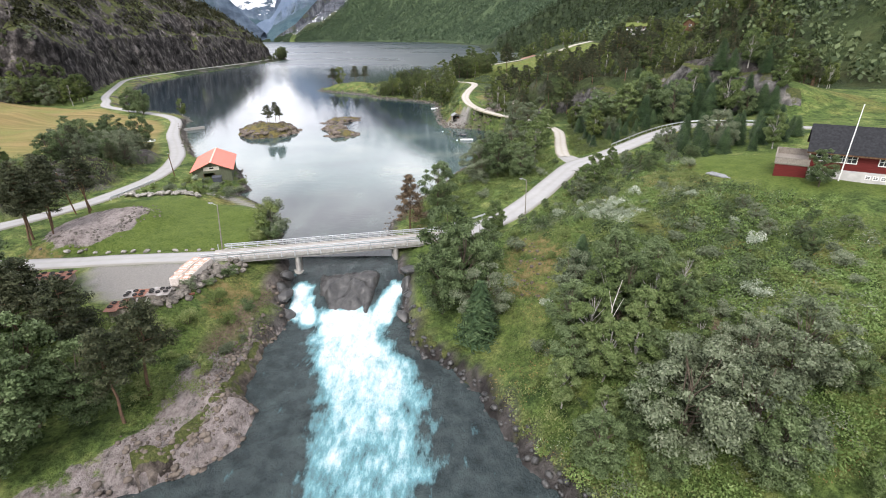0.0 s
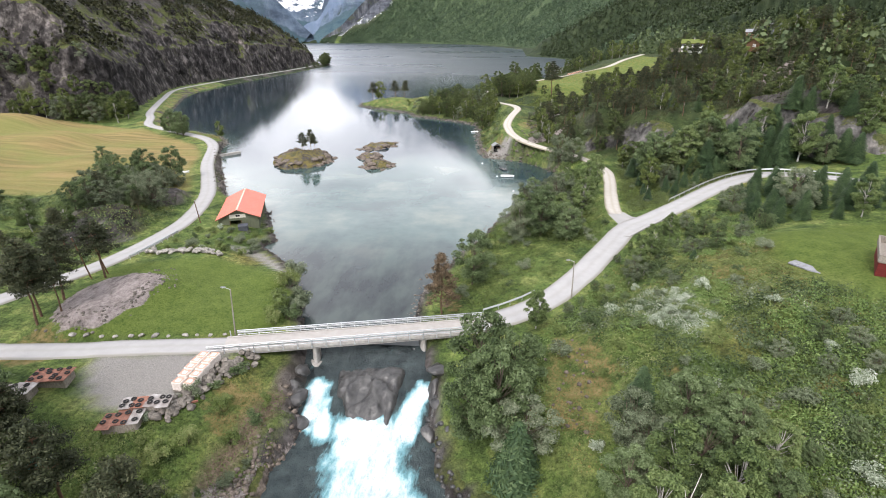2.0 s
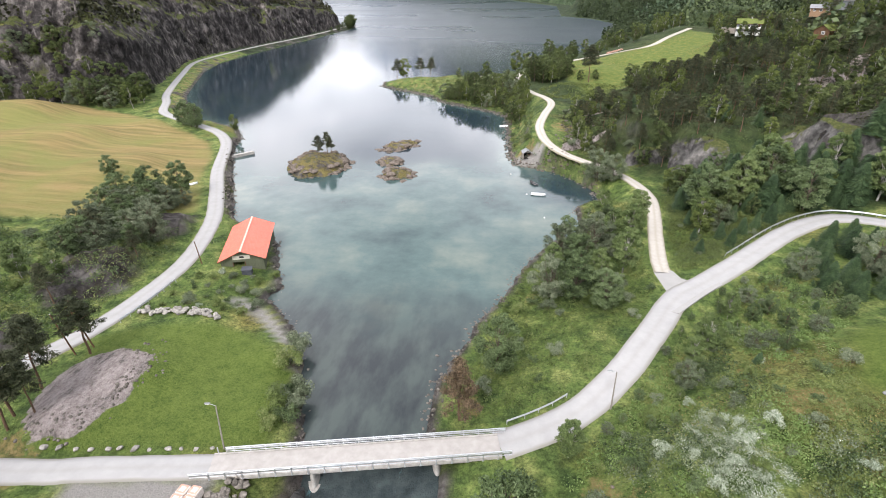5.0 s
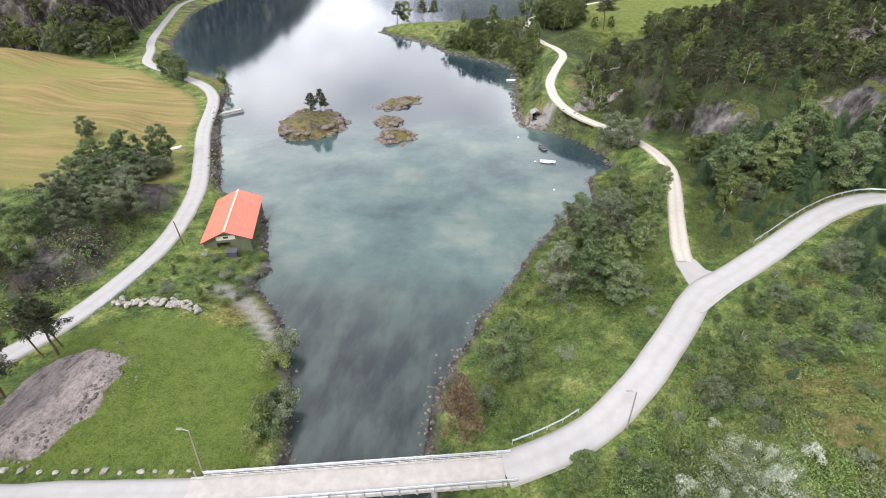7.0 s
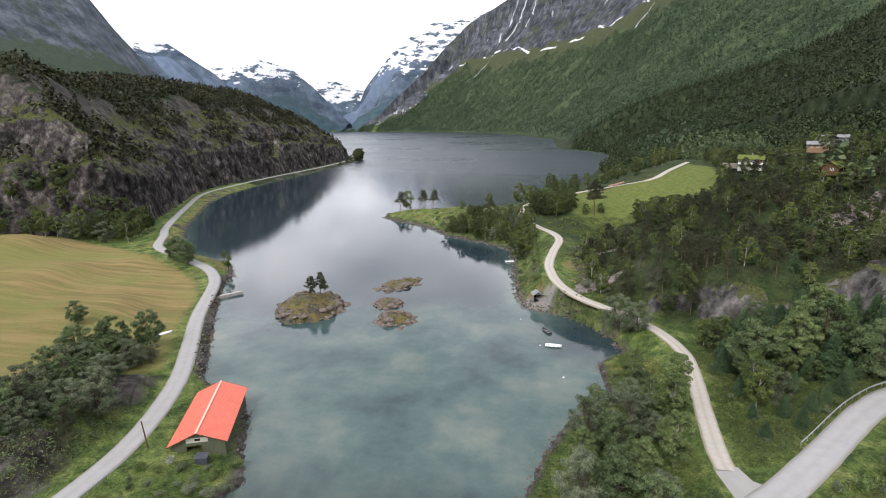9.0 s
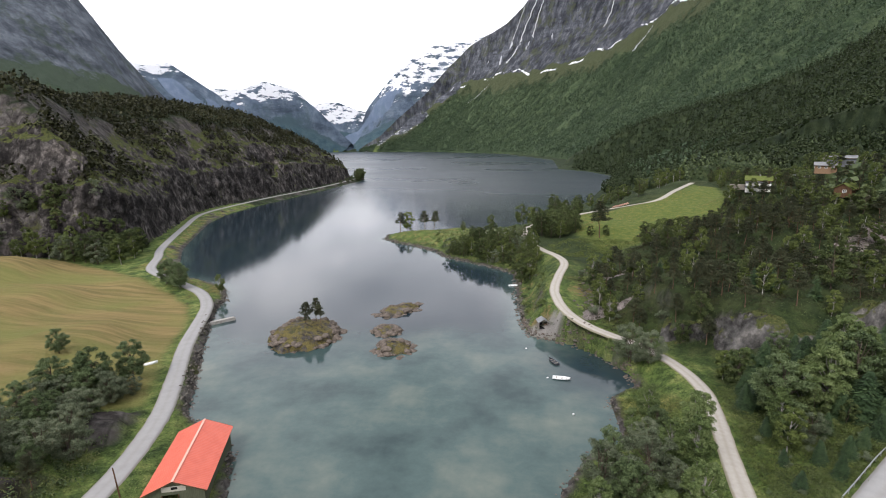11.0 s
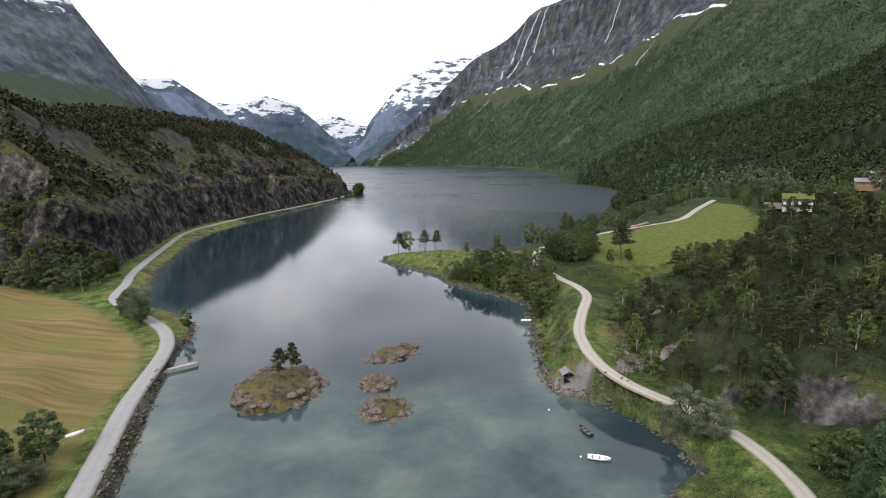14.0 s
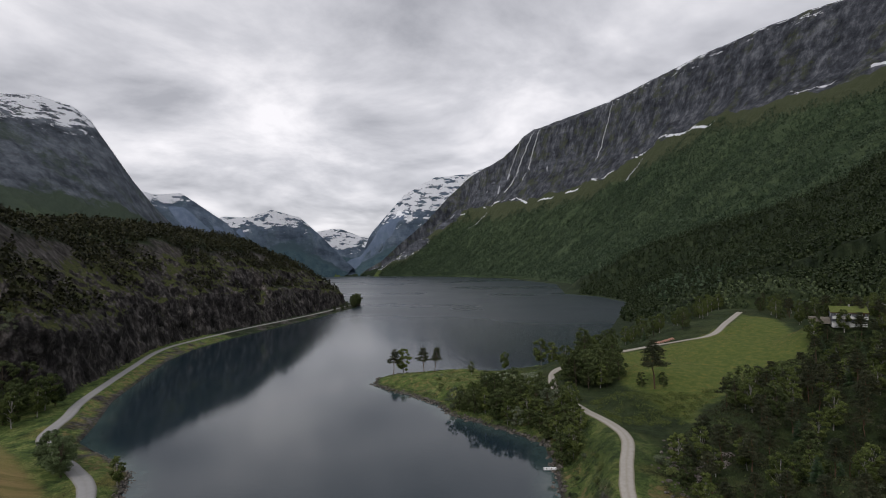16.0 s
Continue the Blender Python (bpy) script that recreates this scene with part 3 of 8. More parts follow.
    ledge = k.math("ADD", k.ramp(way, [(0.68, (0, 0, 0)), (0.70, (0.64, 0.64, 0.64)), (0.72, (0, 0, 0))]), k.ramp(way, [(0.93, (0, 0, 0)), (0.99, (0.66, 0.66, 0.66))]))
    deep = k.math("MAXIMUM", ledge, k.attr("snow"))
    drift = k.math("ADD", deep, k.math("MULTIPLY", k.math("SUBTRACT", k.noise(0.013, 9, 0.66, (1.0, 1.0, 2.2)), 0.5), 1.7))
    c = k.mix(k.ramp(drift, [(0.55, (0, 0, 0)), (0.61, (1, 1, 1))]), c, (0.84, 0.86, 0.89))
    k.colour(c)
    h1 = k.mix(0.45, k.noise(0.25, 9, 0.72), k.noise(4, 6, 0.7))
    rugged = k.math("MULTIPLY", k.mix(0.5, k.noise(0.11, 10, 0.75), crack.outputs["Distance"]), k.attr("rock"))
    k.bump(k.math("ADD", k.math("MULTIPLY", h1, 0.4), k.math("MULTIPLY", rugged, 1.4)), 1.0, 2.4)
    return k.m


def water_material():
    k = Nodes("lake_water", 0.06, 0.5)
    k.b.inputs["IOR"].default_value = 1.33
    shallow = k.ramp(k.noise(0.05, 6, 0.65), [(0.32, (0.026, 0.050, 0.050)), (0.5, (0.058, 0.096, 0.090)), (0.7, (0.125, 0.150, 0.125))])
    weed = k.ramp(k.noise(0.22, 6, 0.6, (1.0, 0.35, 1.0)), [(0.4, (0.018, 0.023, 0.026)), (0.62, (0.046, 0.060, 0.055))])
    deep = (0.016, 0.029, 0.038)
    c = k.mix(k.attr("shallow"), deep, shallow)
    c = k.mix(k.attr("outlet"), c, weed)
    k.colour(c)
    wind = k.math("MULTIPLY", k.attr("ripple"), k.ramp(k.noise(0.004, 3, 0.45, (0.7, 0.9, 1.0)), [(0.3, (0.6, 0.6, 0.6)), (0.7, (1, 1, 1))]))
    k.link(k.math("ADD", k.math("MULTIPLY", wind, 0.30), 0.06), k.b.inputs["Roughness"])
    w = k.mix(0.5, k.noise(0.5, 3, 0.5, (1.0, 2.0, 1.0)), k.noise(0.06, 4, 0.6))
    k.bump(k.math("MULTIPLY", w, k.math("ADD", 1.8, k.math("MULTIPLY", k.attr("ripple"), 14.0))), 0.12, 0.12)
    return k.m


def foam_material():
    k = Nodes("river_water", 0.12, 0.5)
    k.b.inputs["IOR"].default_value = 1.33
    streak = k.noise(0.8, 8, 0.68, (1.0, 0.35, 1.0))
    amount = k.math("ADD", k.attr("foam"), k.math("MULTIPLY", k.math("SUBTRACT", streak, 0.5), 1.5))
    dark = k.ramp(k.noise(0.5, 5), [(0.3, (0.020, 0.028, 0.030)), (0.7, (0.058, 0.078, 0.078))])
    teal = (0.17, 0.38, 0.42)
    c = k.mix(k.ramp(amount, [(0.18, (0, 0, 0)), (0.6, (1, 1, 1))]), dark, teal)
    c = k.mix(k.ramp(amount, [(0.52, (0, 0, 0)), (1.08, (1, 1, 1))]), c, k.ramp(k.noise(2.2, 8, 0.75, (1.0, 0.5, 1.0)), [(0.3, (0.42, 0.53, 0.56)), (0.48, (0.70, 0.76, 0.77)), (0.7, (0.84, 0.86, 0.87))]))
    k.colour(c)
    r = k.ramp(amount, [(0.2, (0.1, 0.1, 0.1)), (0.6, (0.85, 0.85, 0.85))])
    k.link(r, k.b.inputs["Roughness"])
    k.bump(k.noise(1.3, 8, 0.72, (1.0, 0.6, 1.0)), 0.9, 0.7)
    return k.m


def road_material(name, pale, worn, edge, scale, centre):
    """Two paler wheel tracks, a worn middle and dusty edges."""
    k = Nodes(name, 0.92, 0.15)
    f = k.noise(scale, 6, 0.65)
    c = k.ramp(f, [(0.3, worn), (0.7, pale)])
    a = k.math("ADD", k.attr("across"), k.math("MULTIPLY", k.math("SUBTRACT", k.noise(0.5, 5, 0.6), 0.5), 0.3))
    c = k.mix(k.ramp(a, [(0.0, (centre, centre, centre)), (0.3, (0, 0, 0)), (0.78, (0, 0, 0)), (0.98, (0.8, 0.8, 0.8))]), c, edge)
    k.colour(c)
    k.bump(k.noise(scale * 5, 5), 0.3, 0.03)
    return k.m


M = {
    "ground": ground_material(), "water": water_material(), "river": foam_material(),
    "asphalt": road_material("pale_asphalt", (0.335, 0.33, 0.322), (0.29, 0.287, 0.282), (0.23, 0.218, 0.188), 0.5, 0.25),
    "deck": simple("bridge_deck_surface", (0.29, 0.272, 0.25), (0.37, 0.35, 0.328), 0.8, 0.9, 0.2),
    "gravel": road_material("gravel_track", (0.43, 0.40, 0.355), (0.36, 0.335, 0.295), (0.22, 0.20, 0.13), 1.2, 0.3),
    "crushed": simple("crushed_stone", (0.14, 0.145, 0.15), (0.27, 0.275, 0.28), 3, 0.95, 0.1, bump=0.5),
    "steel": simple("galvanised_steel", (0.42, 0.44, 0.46), (0.55, 0.57, 0.58), 4, 0.45, 0.5, 0.7, 0.05),
    "concrete": simple("concrete", (0.26, 0.25, 0.23), (0.42, 0.40, 0.37), 1.5, 0.9, 0.2),
    "red_roof": simple("red_metal_roof", (0.60, 0.115, 0.07), (0.68, 0.15, 0.095), 0.5, 0.45, 0.4, bump=0.05),
    "ridge": simple("pink_ridge_cap", (0.72, 0.36, 0.28), (0.78, 0.42, 0.33), 2, 0.5, 0.4, bump=0.03),
    "green_wall": simple("green_painted_boards", (0.075, 0.085, 0.055), (0.12, 0.13, 0.085), 2, 0.8, 0.2, stretch=(6, 6, 0.5)),
    "trim": simple("pale_trim", (0.42, 0.40, 0.33), (0.55, 0.52, 0.45), 3, 0.7, 0.3),
    # near-black stand-in for the shade inside openings
    "dark": simple("dark_interior", (0.012, 0.012, 0.013), (0.03, 0.03, 0.03), 3, 0.9, 0.1),
    "slate_box": simple("dark_grey_lid", (0.035, 0.04, 0.05), (0.07, 0.075, 0.09), 2, 0.5, 0.4),
    "bark": simple("bark", (0.05, 0.04, 0.03), (0.16, 0.13, 0.10), 5, 0.95, 0.1, bump=0.6, stretch=(1, 1, 0.3)),
}


# ---- mesh helpers ----
def part(name, bm, material, parent=None, label=""):
    me = bpy.data.meshes.new(name)
    bm.to_mesh(me)
    bm.free()
    me.materials.append(material)
    ob = new(name, me)
    if parent is not None:
        ob.parent = parent
    if label:
        ob["label"] = label
    return ob


def mesh_object(name, verts, faces, material, parent=None, smooth=False):
    me = bpy.data.meshes.new(name)
    me.from_pydata([tuple(v) for v in verts], [], [tuple(int(i) for i in f) for f in faces])
    me.materials.append(material)
    if smooth:
        me.polygons.foreach_set("use_smooth", [True] * len(me.polygons))
    me.update()
    ob = new(name, me)
    if parent is not None:
        ob.parent = parent
    return ob


def fast_mesh(name, verts, faces, material):
    """A mesh of equal polygons from arrays."""
    me = bpy.data.meshes.new(name)
    verts, faces = np.asarray(verts, np.float32), np.asarray(faces, np.int32)
    k = faces.shape[1]
    me.vertices.add(len(verts))
    me.vertices.foreach_set("co", verts.ravel())
    me.loops.add(faces.size)
    me.loops.foreach_set("vertex_index", faces.ravel())
    me.polygons.add(len(faces))
    me.polygons.foreach_set("loop_start", np.arange(0, faces.size, k, dtype=np.int32))
    me.update(calc_edges=True)
    me.materials.append(material)
    return me


def add_box(bm, size, m=Matrix(), bevel=0.0):
    r = bmesh.ops.create_cube(bm, size=1, matrix=m @ Matrix.Diagonal((*size, 1)))
    if bevel:
        edges = list({e for v in r["verts"] for e in v.link_edges})
        bmesh.ops.bevel(bm, geom=edges, offset=bevel, segments=1, affect="EDGES")
    return r["verts"]


def box(size, m=Matrix(), bevel=0.0):
    bm = bmesh.new()
    add_box(bm, size, m, bevel)
    return bm


def add_tube(bm, a, b, r1, r2=None, n=8, cap=True):
    a, b = Vector(a), Vector(b)
    d = b - a
    m = Matrix.Translation((a + b) / 2) @ d.to_track_quat("Z", "Y").to_matrix().to_4x4()
    bmesh.ops.create_cone(bm, cap_ends=cap, segments=n, radius1=r1, radius2=r1 if r2 is None else r2, depth=d.length, matrix=m)


def tube(a, b, r1, r2=None, n=8):
    bm = bmesh.new()
    add_tube(bm, a, b, r1, r2, n)
    return bm


def empty(name, m, label, category, group=""):
    ob = new(name)
    ob.matrix_world = m
    ob.empty_display_size = 0.2
    return tagged(ob, label, category, group)


# ---- ground ----
def rim_shift(y):
    """Brings the foot of the mountain wall to one level of the way up."""
    return np.interp(y, [2100, 2560, 2918, 3056, 3393, 3585, 4000, 4230], [-0.03, -0.005, -0.01, 0.065, 0.11, 0.125, 0.05, 0])


def build_ground():
    ny, nx = XX.shape
    n = nx * ny
    me = bpy.data.meshes.new("ground")
    co = np.stack([XX, YY, HH], -1).reshape(-1, 3).astype(np.float32)
    i = np.arange((ny - 1) * (nx - 1))
    r, c = i // (nx - 1), i % (nx - 1)
    a = r * nx + c
    quads = np.stack([a, a + 1, a + nx + 1, a + nx], -1).astype(np.int32)
    me.vertices.add(n)
    me.vertices.foreach_set("co", co.ravel())
    me.loops.add(quads.size)
    me.loops.foreach_set("vertex_index", quads.ravel())
    me.polygons.add(len(quads))
    me.polygons.foreach_set("loop_start", np.arange(0, quads.size, 4, dtype=np.int32))
    me.polygons.foreach_set("use_smooth", np.ones(len(quads), bool))
    me.update(calc_edges=True)
    gx = np.gradient(HH, GX, axis=1)
    gy = np.gradient(HH, GY, axis=0)
    slope = np.hypot(gx, gy)
    shore = -WD
    nz = grain(XX, YY, 6, 51)
    nz2 = grain(XX, YY, 30, 52)
    big = grain(XX, YY, 160, 54, 6)

    def zone(poly, soft=1.2, wob=1.0):
        return fade(signed(XX, YY, poly) + wob * nz, -soft, soft)

    hay, lawn = zone(HAY, 1.5, 1.0), np.maximum(zone(LAWN, 0.8, 0.5), zone(GARDEN, 2, 2))
    meadow = zone(MEADOW, 3, 2)
    near = (np.abs(XX) < 420) & (YY < 1000)
    rock = fade(slope + 0.35 * nz, 0.75, 1.1) * (CD > 0)
    rock = np.maximum(rock, fade(slope + 0.6 * nz, 1.35, 2.0) * near * (XX < 170))
    band = fade(1.9 + 0.8 * nz - shore, 0, 0.7) * (YY < 420)
    riverside = fade(np.where(XX < -14, np.interp(YY, [30, 44, 52, 58, 72], [5.5, 4.6, 3.2, 1.0, 0.8]), 1.4) + 1.5 * nz2 + 1.0 * nz - shore, 0, 1.0) * (YY < 72)
    riverband = riverside * (XX >= -14)
    slab = np.maximum(zone(SLAB, 0.7, 2.2), 0.75 * zone(BLUFF, 0.8, 1.6))
    for crop in OUTCROPS:
        rock = np.maximum(rock, fade(signed(XX, YY, crop) + 2.5 * nz, -0.5, 1.5))
    slab = np.maximum(slab, 0.52 * riverside * (XX < -14))
    for crag in CRAGS:
        slab = np.maximum(slab, 0.85 * fade(signed(XX, YY, crag) + 3 * nz + 3 * nz2, -1, 1.5))
    rock *= 1 - 0.85 * fade(22 - np.hypot(XX - 20, YY - 190), 0, 6)
    rock = np.maximum(rock, fade(signed(XX, YY, FACE) + 4 * nz, -1, 2))
    dry = 0.58 * zone(DRY, 2, 2)
    for cx, cy, r in ((37, 84, 4), (34, 91, 3.5), (40, 75, 3), (38.5, 60.5, 3), (23, 65, 2), (44, 92, 3), (28, 45.5, 2.5), (-30, 62, 5), (-62, 68, 5), (18, 225, 5), (4, 208, 4), (5, 118, 2.5), (-5, 88, 3)):
        dry = np.maximum(dry, 0.62 * fade(r - np.hypot(XX - cx, YY - cy) + 1.5 * nz, -1.5, 1.5))
    rock = np.clip(np.maximum(np.maximum(rock, band), riverband), 0, 1)
    steep_bank = fade(24 - np.hypot(XX - 15, YY - 196), 0, 5)
    rock *= 1 - 0.85 * steep_bank * (0.6 + 0.4 * (nz > -0.1))
    dry = np.maximum(dry, 0.3 * steep_bank)
    spit = zone([(-84, 358), (-40, 312), (-6, 284), (0, 215), (8, 222), (8, 280), (-4, 320), (0, 390), (-60, 390)], 3, 2)
    verge = fade(11 - shore + 5 * nz2, 0, 3) * (XX < -100) * (YY > 235) * (YY < 1000) * (shore > 0)
    dry = np.maximum(dry, np.maximum(0.45 * spit, 0.5 * verge))
    rock = np.maximum(rock, verge * fade(nz + 0.4 * nz2, 0.0, 0.4))
    skerry = np.zeros_like(XX)
    for (cx, cy), (ra, rb), turn, top in ISLES:
        d = np.hypot(XX - cx, YY - cy)
        skerry = np.where(d < max(ra, rb) * 1.4, 1.0, skerry)
    gravel = zone(YARD, 0.8, 0.5)
    track = fade(1.35 + 0.7 * nz - line_distance(XX, YY, [(-25.4, 69), (-26.6, 63), (-27.6, 58), (-28.6, 54), (-28, 49)])[0], -0.6, 0.6)
    track = np.maximum(track, zone(SCAR, 0.6, 1.2))
    for trail, wide in (([(-52.5, 109.5), (-47.6, 107.5), (-42.4, 103.2), (-37.9, 99)], 1.2), ([(2, 206), (8, 204)], 2.5)):
        gravel = np.maximum(gravel, fade(wide + 0.5 * nz - line_distance(XX, YY, trail)[0], -0.5, 0.5))
    ways = []
    mt = mountain_height(XX, YY, ways)
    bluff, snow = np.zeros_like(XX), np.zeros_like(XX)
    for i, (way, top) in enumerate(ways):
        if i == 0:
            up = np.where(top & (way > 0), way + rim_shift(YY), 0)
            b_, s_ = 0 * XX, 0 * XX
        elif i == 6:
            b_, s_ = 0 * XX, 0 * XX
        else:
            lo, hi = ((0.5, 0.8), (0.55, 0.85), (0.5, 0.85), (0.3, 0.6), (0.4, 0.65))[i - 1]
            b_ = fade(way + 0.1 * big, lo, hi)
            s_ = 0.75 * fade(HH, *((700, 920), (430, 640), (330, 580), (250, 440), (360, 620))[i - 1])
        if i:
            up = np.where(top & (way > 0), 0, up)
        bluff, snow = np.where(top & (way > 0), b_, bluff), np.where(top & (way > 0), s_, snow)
    forest = np.maximum(fade(mt, 2, 30), fade(CD, 10, 40))
    forest = np.maximum(forest, 0.85 * fade(XX + 0.25 * YY + 15 * nz2, 66, 86) * fade(YY, 172, 184) * near * (1 - meadow))
    forest = np.maximum(forest, (YY > 520) * (shore > 0) * 1.0)
    forest = np.maximum(forest, 0.75 * zone([(41, 151), (60, 147), (100, 150), (100, 185), (60, 196), (42, 188)], 3, 4))
    forest *= (1 - hay) * (1 - lawn) * (1 - meadow)
    # distant sets how much blue haze tint the bluff colour takes
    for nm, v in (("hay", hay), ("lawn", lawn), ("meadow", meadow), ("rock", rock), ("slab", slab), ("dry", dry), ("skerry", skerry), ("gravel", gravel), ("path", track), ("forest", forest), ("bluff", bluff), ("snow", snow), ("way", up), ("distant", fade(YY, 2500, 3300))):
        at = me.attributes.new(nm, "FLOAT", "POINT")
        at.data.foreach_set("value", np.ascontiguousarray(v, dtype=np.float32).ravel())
    me.materials.append(M["ground"])
    return tagged(new("ground", me), "rolling valley floor with meadows, rock and forested mountain slopes", "ground", kind="structure")


def build_water():
    xs, ys = axis(-4900, -180, 60, 4900, 4, 1.08), axis(77.4, 77.6, 440, 4880, 4, 1.06)
    X, Y = np.meshgrid(xs, ys)
    ny, nx = X.shape
    verts = np.stack([X, Y, np.zeros_like(X)], -1).reshape(-1, 3)
    i = np.arange((ny - 1) * (nx - 1))
    a = (i // (nx - 1)) * nx + i % (nx - 1)
    # leave out cells far inland
    wd = signed(X, Y, WATER).ravel()
    quads = np.stack([a, a + 1, a + nx + 1, a + nx], -1)
    size = np.maximum(*[g.ravel() for g in np.meshgrid(np.gradient(xs), np.gradient(ys))])
    quads = quads[(wd[quads] > -(12 + 1.5 * size[quads])).any(1)]
    ob = mesh_object("water", verts, quads, M["water"])
    nz = grain(X, Y, 22, 61)
    sh = fade(235 + 25 * nz - Y + 0.25 * X, 0, 60) * (Y < 330)
    sh = np.clip(sh + 0.7 * fade(8 - wd.reshape(X.shape), 0, 6) * (Y < 420), 0, 1)
    # the cove's dark reflection is painted here by swapping shallow colour for deep
    sh *= 1 - 0.85 * fade(26 - np.hypot(X - 22, Y - 184), 0, 20)
    outlet = fade(128 + 14 * nz - Y, 0, 30)
    for nm, v in (("shallow", sh), ("outlet", outlet), ("ripple", fade(Y + 0.6 * X, 300, 720))):
        at = ob.data.attributes.new(nm, "FLOAT", "POINT")
        at.data.foreach_set("value", v.astype(np.float32).ravel())
    return tagged(ob, "calm grey-blue fjord lake with greenish shallows", "lake", kind="structure")


def build_river():
    xs, ys = np.arange(-62, 26, 0.5), np.concatenate([np.arange(-70, 20, 2.0), np.arange(20, 78.4, 0.4)])
    X, Y = np.meshgrid(xs, ys)
    mid = np.interp(Y, [-70, 0, 30, 45, 55, 62, 68, 75], [-16, -12, -7.6, -8.8, -12, -14, -15, -16])
    half = np.interp(Y, [-70, 0, 20, 35, 50, 60, 66, 72, 75], [3, 5, 5.6, 6.0, 6.0, 5.6, 4.5, 2, 0.5])
    off = np.abs(X - mid) / half
    foam = fade(1.5 - off + 0.5 * grain(X, Y, 4, 71), 0.1, 1.1) * np.interp(Y, [-20, 10, 28, 38, 48, 60, 66, 70, 72.5], [0.36, 0.42, 0.48, 0.58, 0.76, 0.95, 1.0, 0.9, 0])
    # two chutes either side of the rock sill
    foam = np.where(Y > 63, foam * (1 - fade(Y, 63.6 + 1.6 * grain(X, Y, 3, 72), 66.5)), foam)
    for cx, w in ((-21.2, 1.9), (-8.3, 1.9)):
        ch = fade(1.4 - np.abs(X - cx - 0.25 * (66 - Y) * np.sign(-15 - cx)) / w + 0.9 * grain(X, Y * 0.4, 1.4, 73, 3), 0, 0.9) * fade(Y, 59.5, 62.5) * (1 - fade(Y + 0.8 * grain(X, Y, 1.5, 74), 69.5, 71.5))
        foam = np.maximum(foam, 0.95 * ch)
    z = river_level(Y) + 0.10 * grain(X, Y, 1.6, 75) + foam * (0.55 * grain(X, Y, 2.2, 76) + 0.35 * np.abs(grain(X, Y, 0.9, 77)))
    z = np.where(Y > 77.3, -0.02, z)
    ny, nx = X.shape
    verts = np.stack([X, Y, z], -1).reshape(-1, 3)
    i = np.arange((ny - 1) * (nx - 1))
    a = (i // (nx - 1)) * nx + i % (nx - 1)
    wd = signed(X, Y, WATER).ravel()
    quads = np.stack([a, a + 1, a + nx + 1, a + nx], -1)
    quads = quads[(wd[quads] > -2.5).any(1)]
    ob = mesh_object("river_water", verts, quads, M["river"], smooth=True)
    at = ob.data.attributes.new("foam", "FLOAT", "POINT")
    at.data.foreach_set("value", foam.astype(np.float32).ravel())
    return tagged(ob, "white foaming rapids over dark turquoise river water", "river", kind="structure")


def build_road(name, line, width, material, label, lift=0.06):
    bm = bmesh.new()
    pts = [Vector(p) for p in line]
    rows = []
    for i, p in enumerate(pts):
        d = (pts[min(i + 1, len(pts) - 1)] - pts[max(i - 1, 0)])
        s = Vector((d.y, -d.x, 0)).normalized()
        w = width / 2
        w1 = w * (1 + 0.05 * noise.noise(p * 0.3)) + 0.1 * noise.noise(p * 1.7)
        w2 = w * (1 + 0.05 * noise.noise(p * 0.3 + Vector((50, 0, 0)))) + 0.1 * noise.noise(p * 1.7 + Vector((9, 0, 0)))
        row = [p + s * a + Vector((0, 0, lift + dz)) for a, dz in ((-w1 - 0.15, -0.4), (-w1, 0), (-w1 / 2, 0.03), (0, 0.05), (w2 / 2, 0.03), (w2, 0), (w2 + 0.15, -0.4))]
        rows.append([bm.verts.new(v) for v in row])
    for a, b in zip(rows[:-1], rows[1:]):
        for j in range(6):
            bm.faces.new((a[j + 1], a[j], b[j], b[j + 1])).smooth = True
    n = len(rows)
    ob = part(name, bm, material)
    at = ob.data.attributes.new("across", "FLOAT", "POINT")
    at.data.foreach_set("value", np.tile(np.array([1, 1, 0.5, 0, 0.5, 1, 1], np.float32), n))
    return tagged(ob, label, "road", kind="structure")


build_ground()
build_water()
build_river()
build_road("road_1", ROADS[0][0], 3.7, M["asphalt"], "narrow pale asphalt road leading to the bridge")
build_road("road_2", ROADS[1][0], 4.2, M["asphalt"], "narrow pale asphalt road along the lake shore")
build_road("road_3", ROADS[2][0], 4.6, M["asphalt"], "pale asphalt road climbing away from the bridge", 0.07)
apron = bmesh.new()
ring = [(25.6, 108.6), (28.5, 107.5), (33.5, 112.6), (38.5, 117.2), (36.6, 119.4), (33.6, 118.2), (32.0, 119.4), (31.2, 122.5), (27.6, 122.5), (27.2, 117)]
lo = [apron.verts.new((x, y, 6.1)) for x, y in ring]
hi = [apron.verts.new((x, y, 6.56 + 0.072 * (x - 30) - 0.02 * (y - 114))) for x, y in ring]
apron.faces.new(hi)
for i in range(len(ring)):
    apron.faces.new((lo[i], lo[(i + 1) % len(ring)], hi[(i + 1) % len(ring)], hi[i]))
bmesh.ops.recalc_face_normals(apron, faces=apron.faces)
tagged(part("road_5", apron, M["asphalt"]), "pale asphalt apron where the track branches off", "road", kind="structure")
build_road("road_4", ROADS[3][0][4:], 3.2, M["gravel"], "pale gravel track winding along the shore")


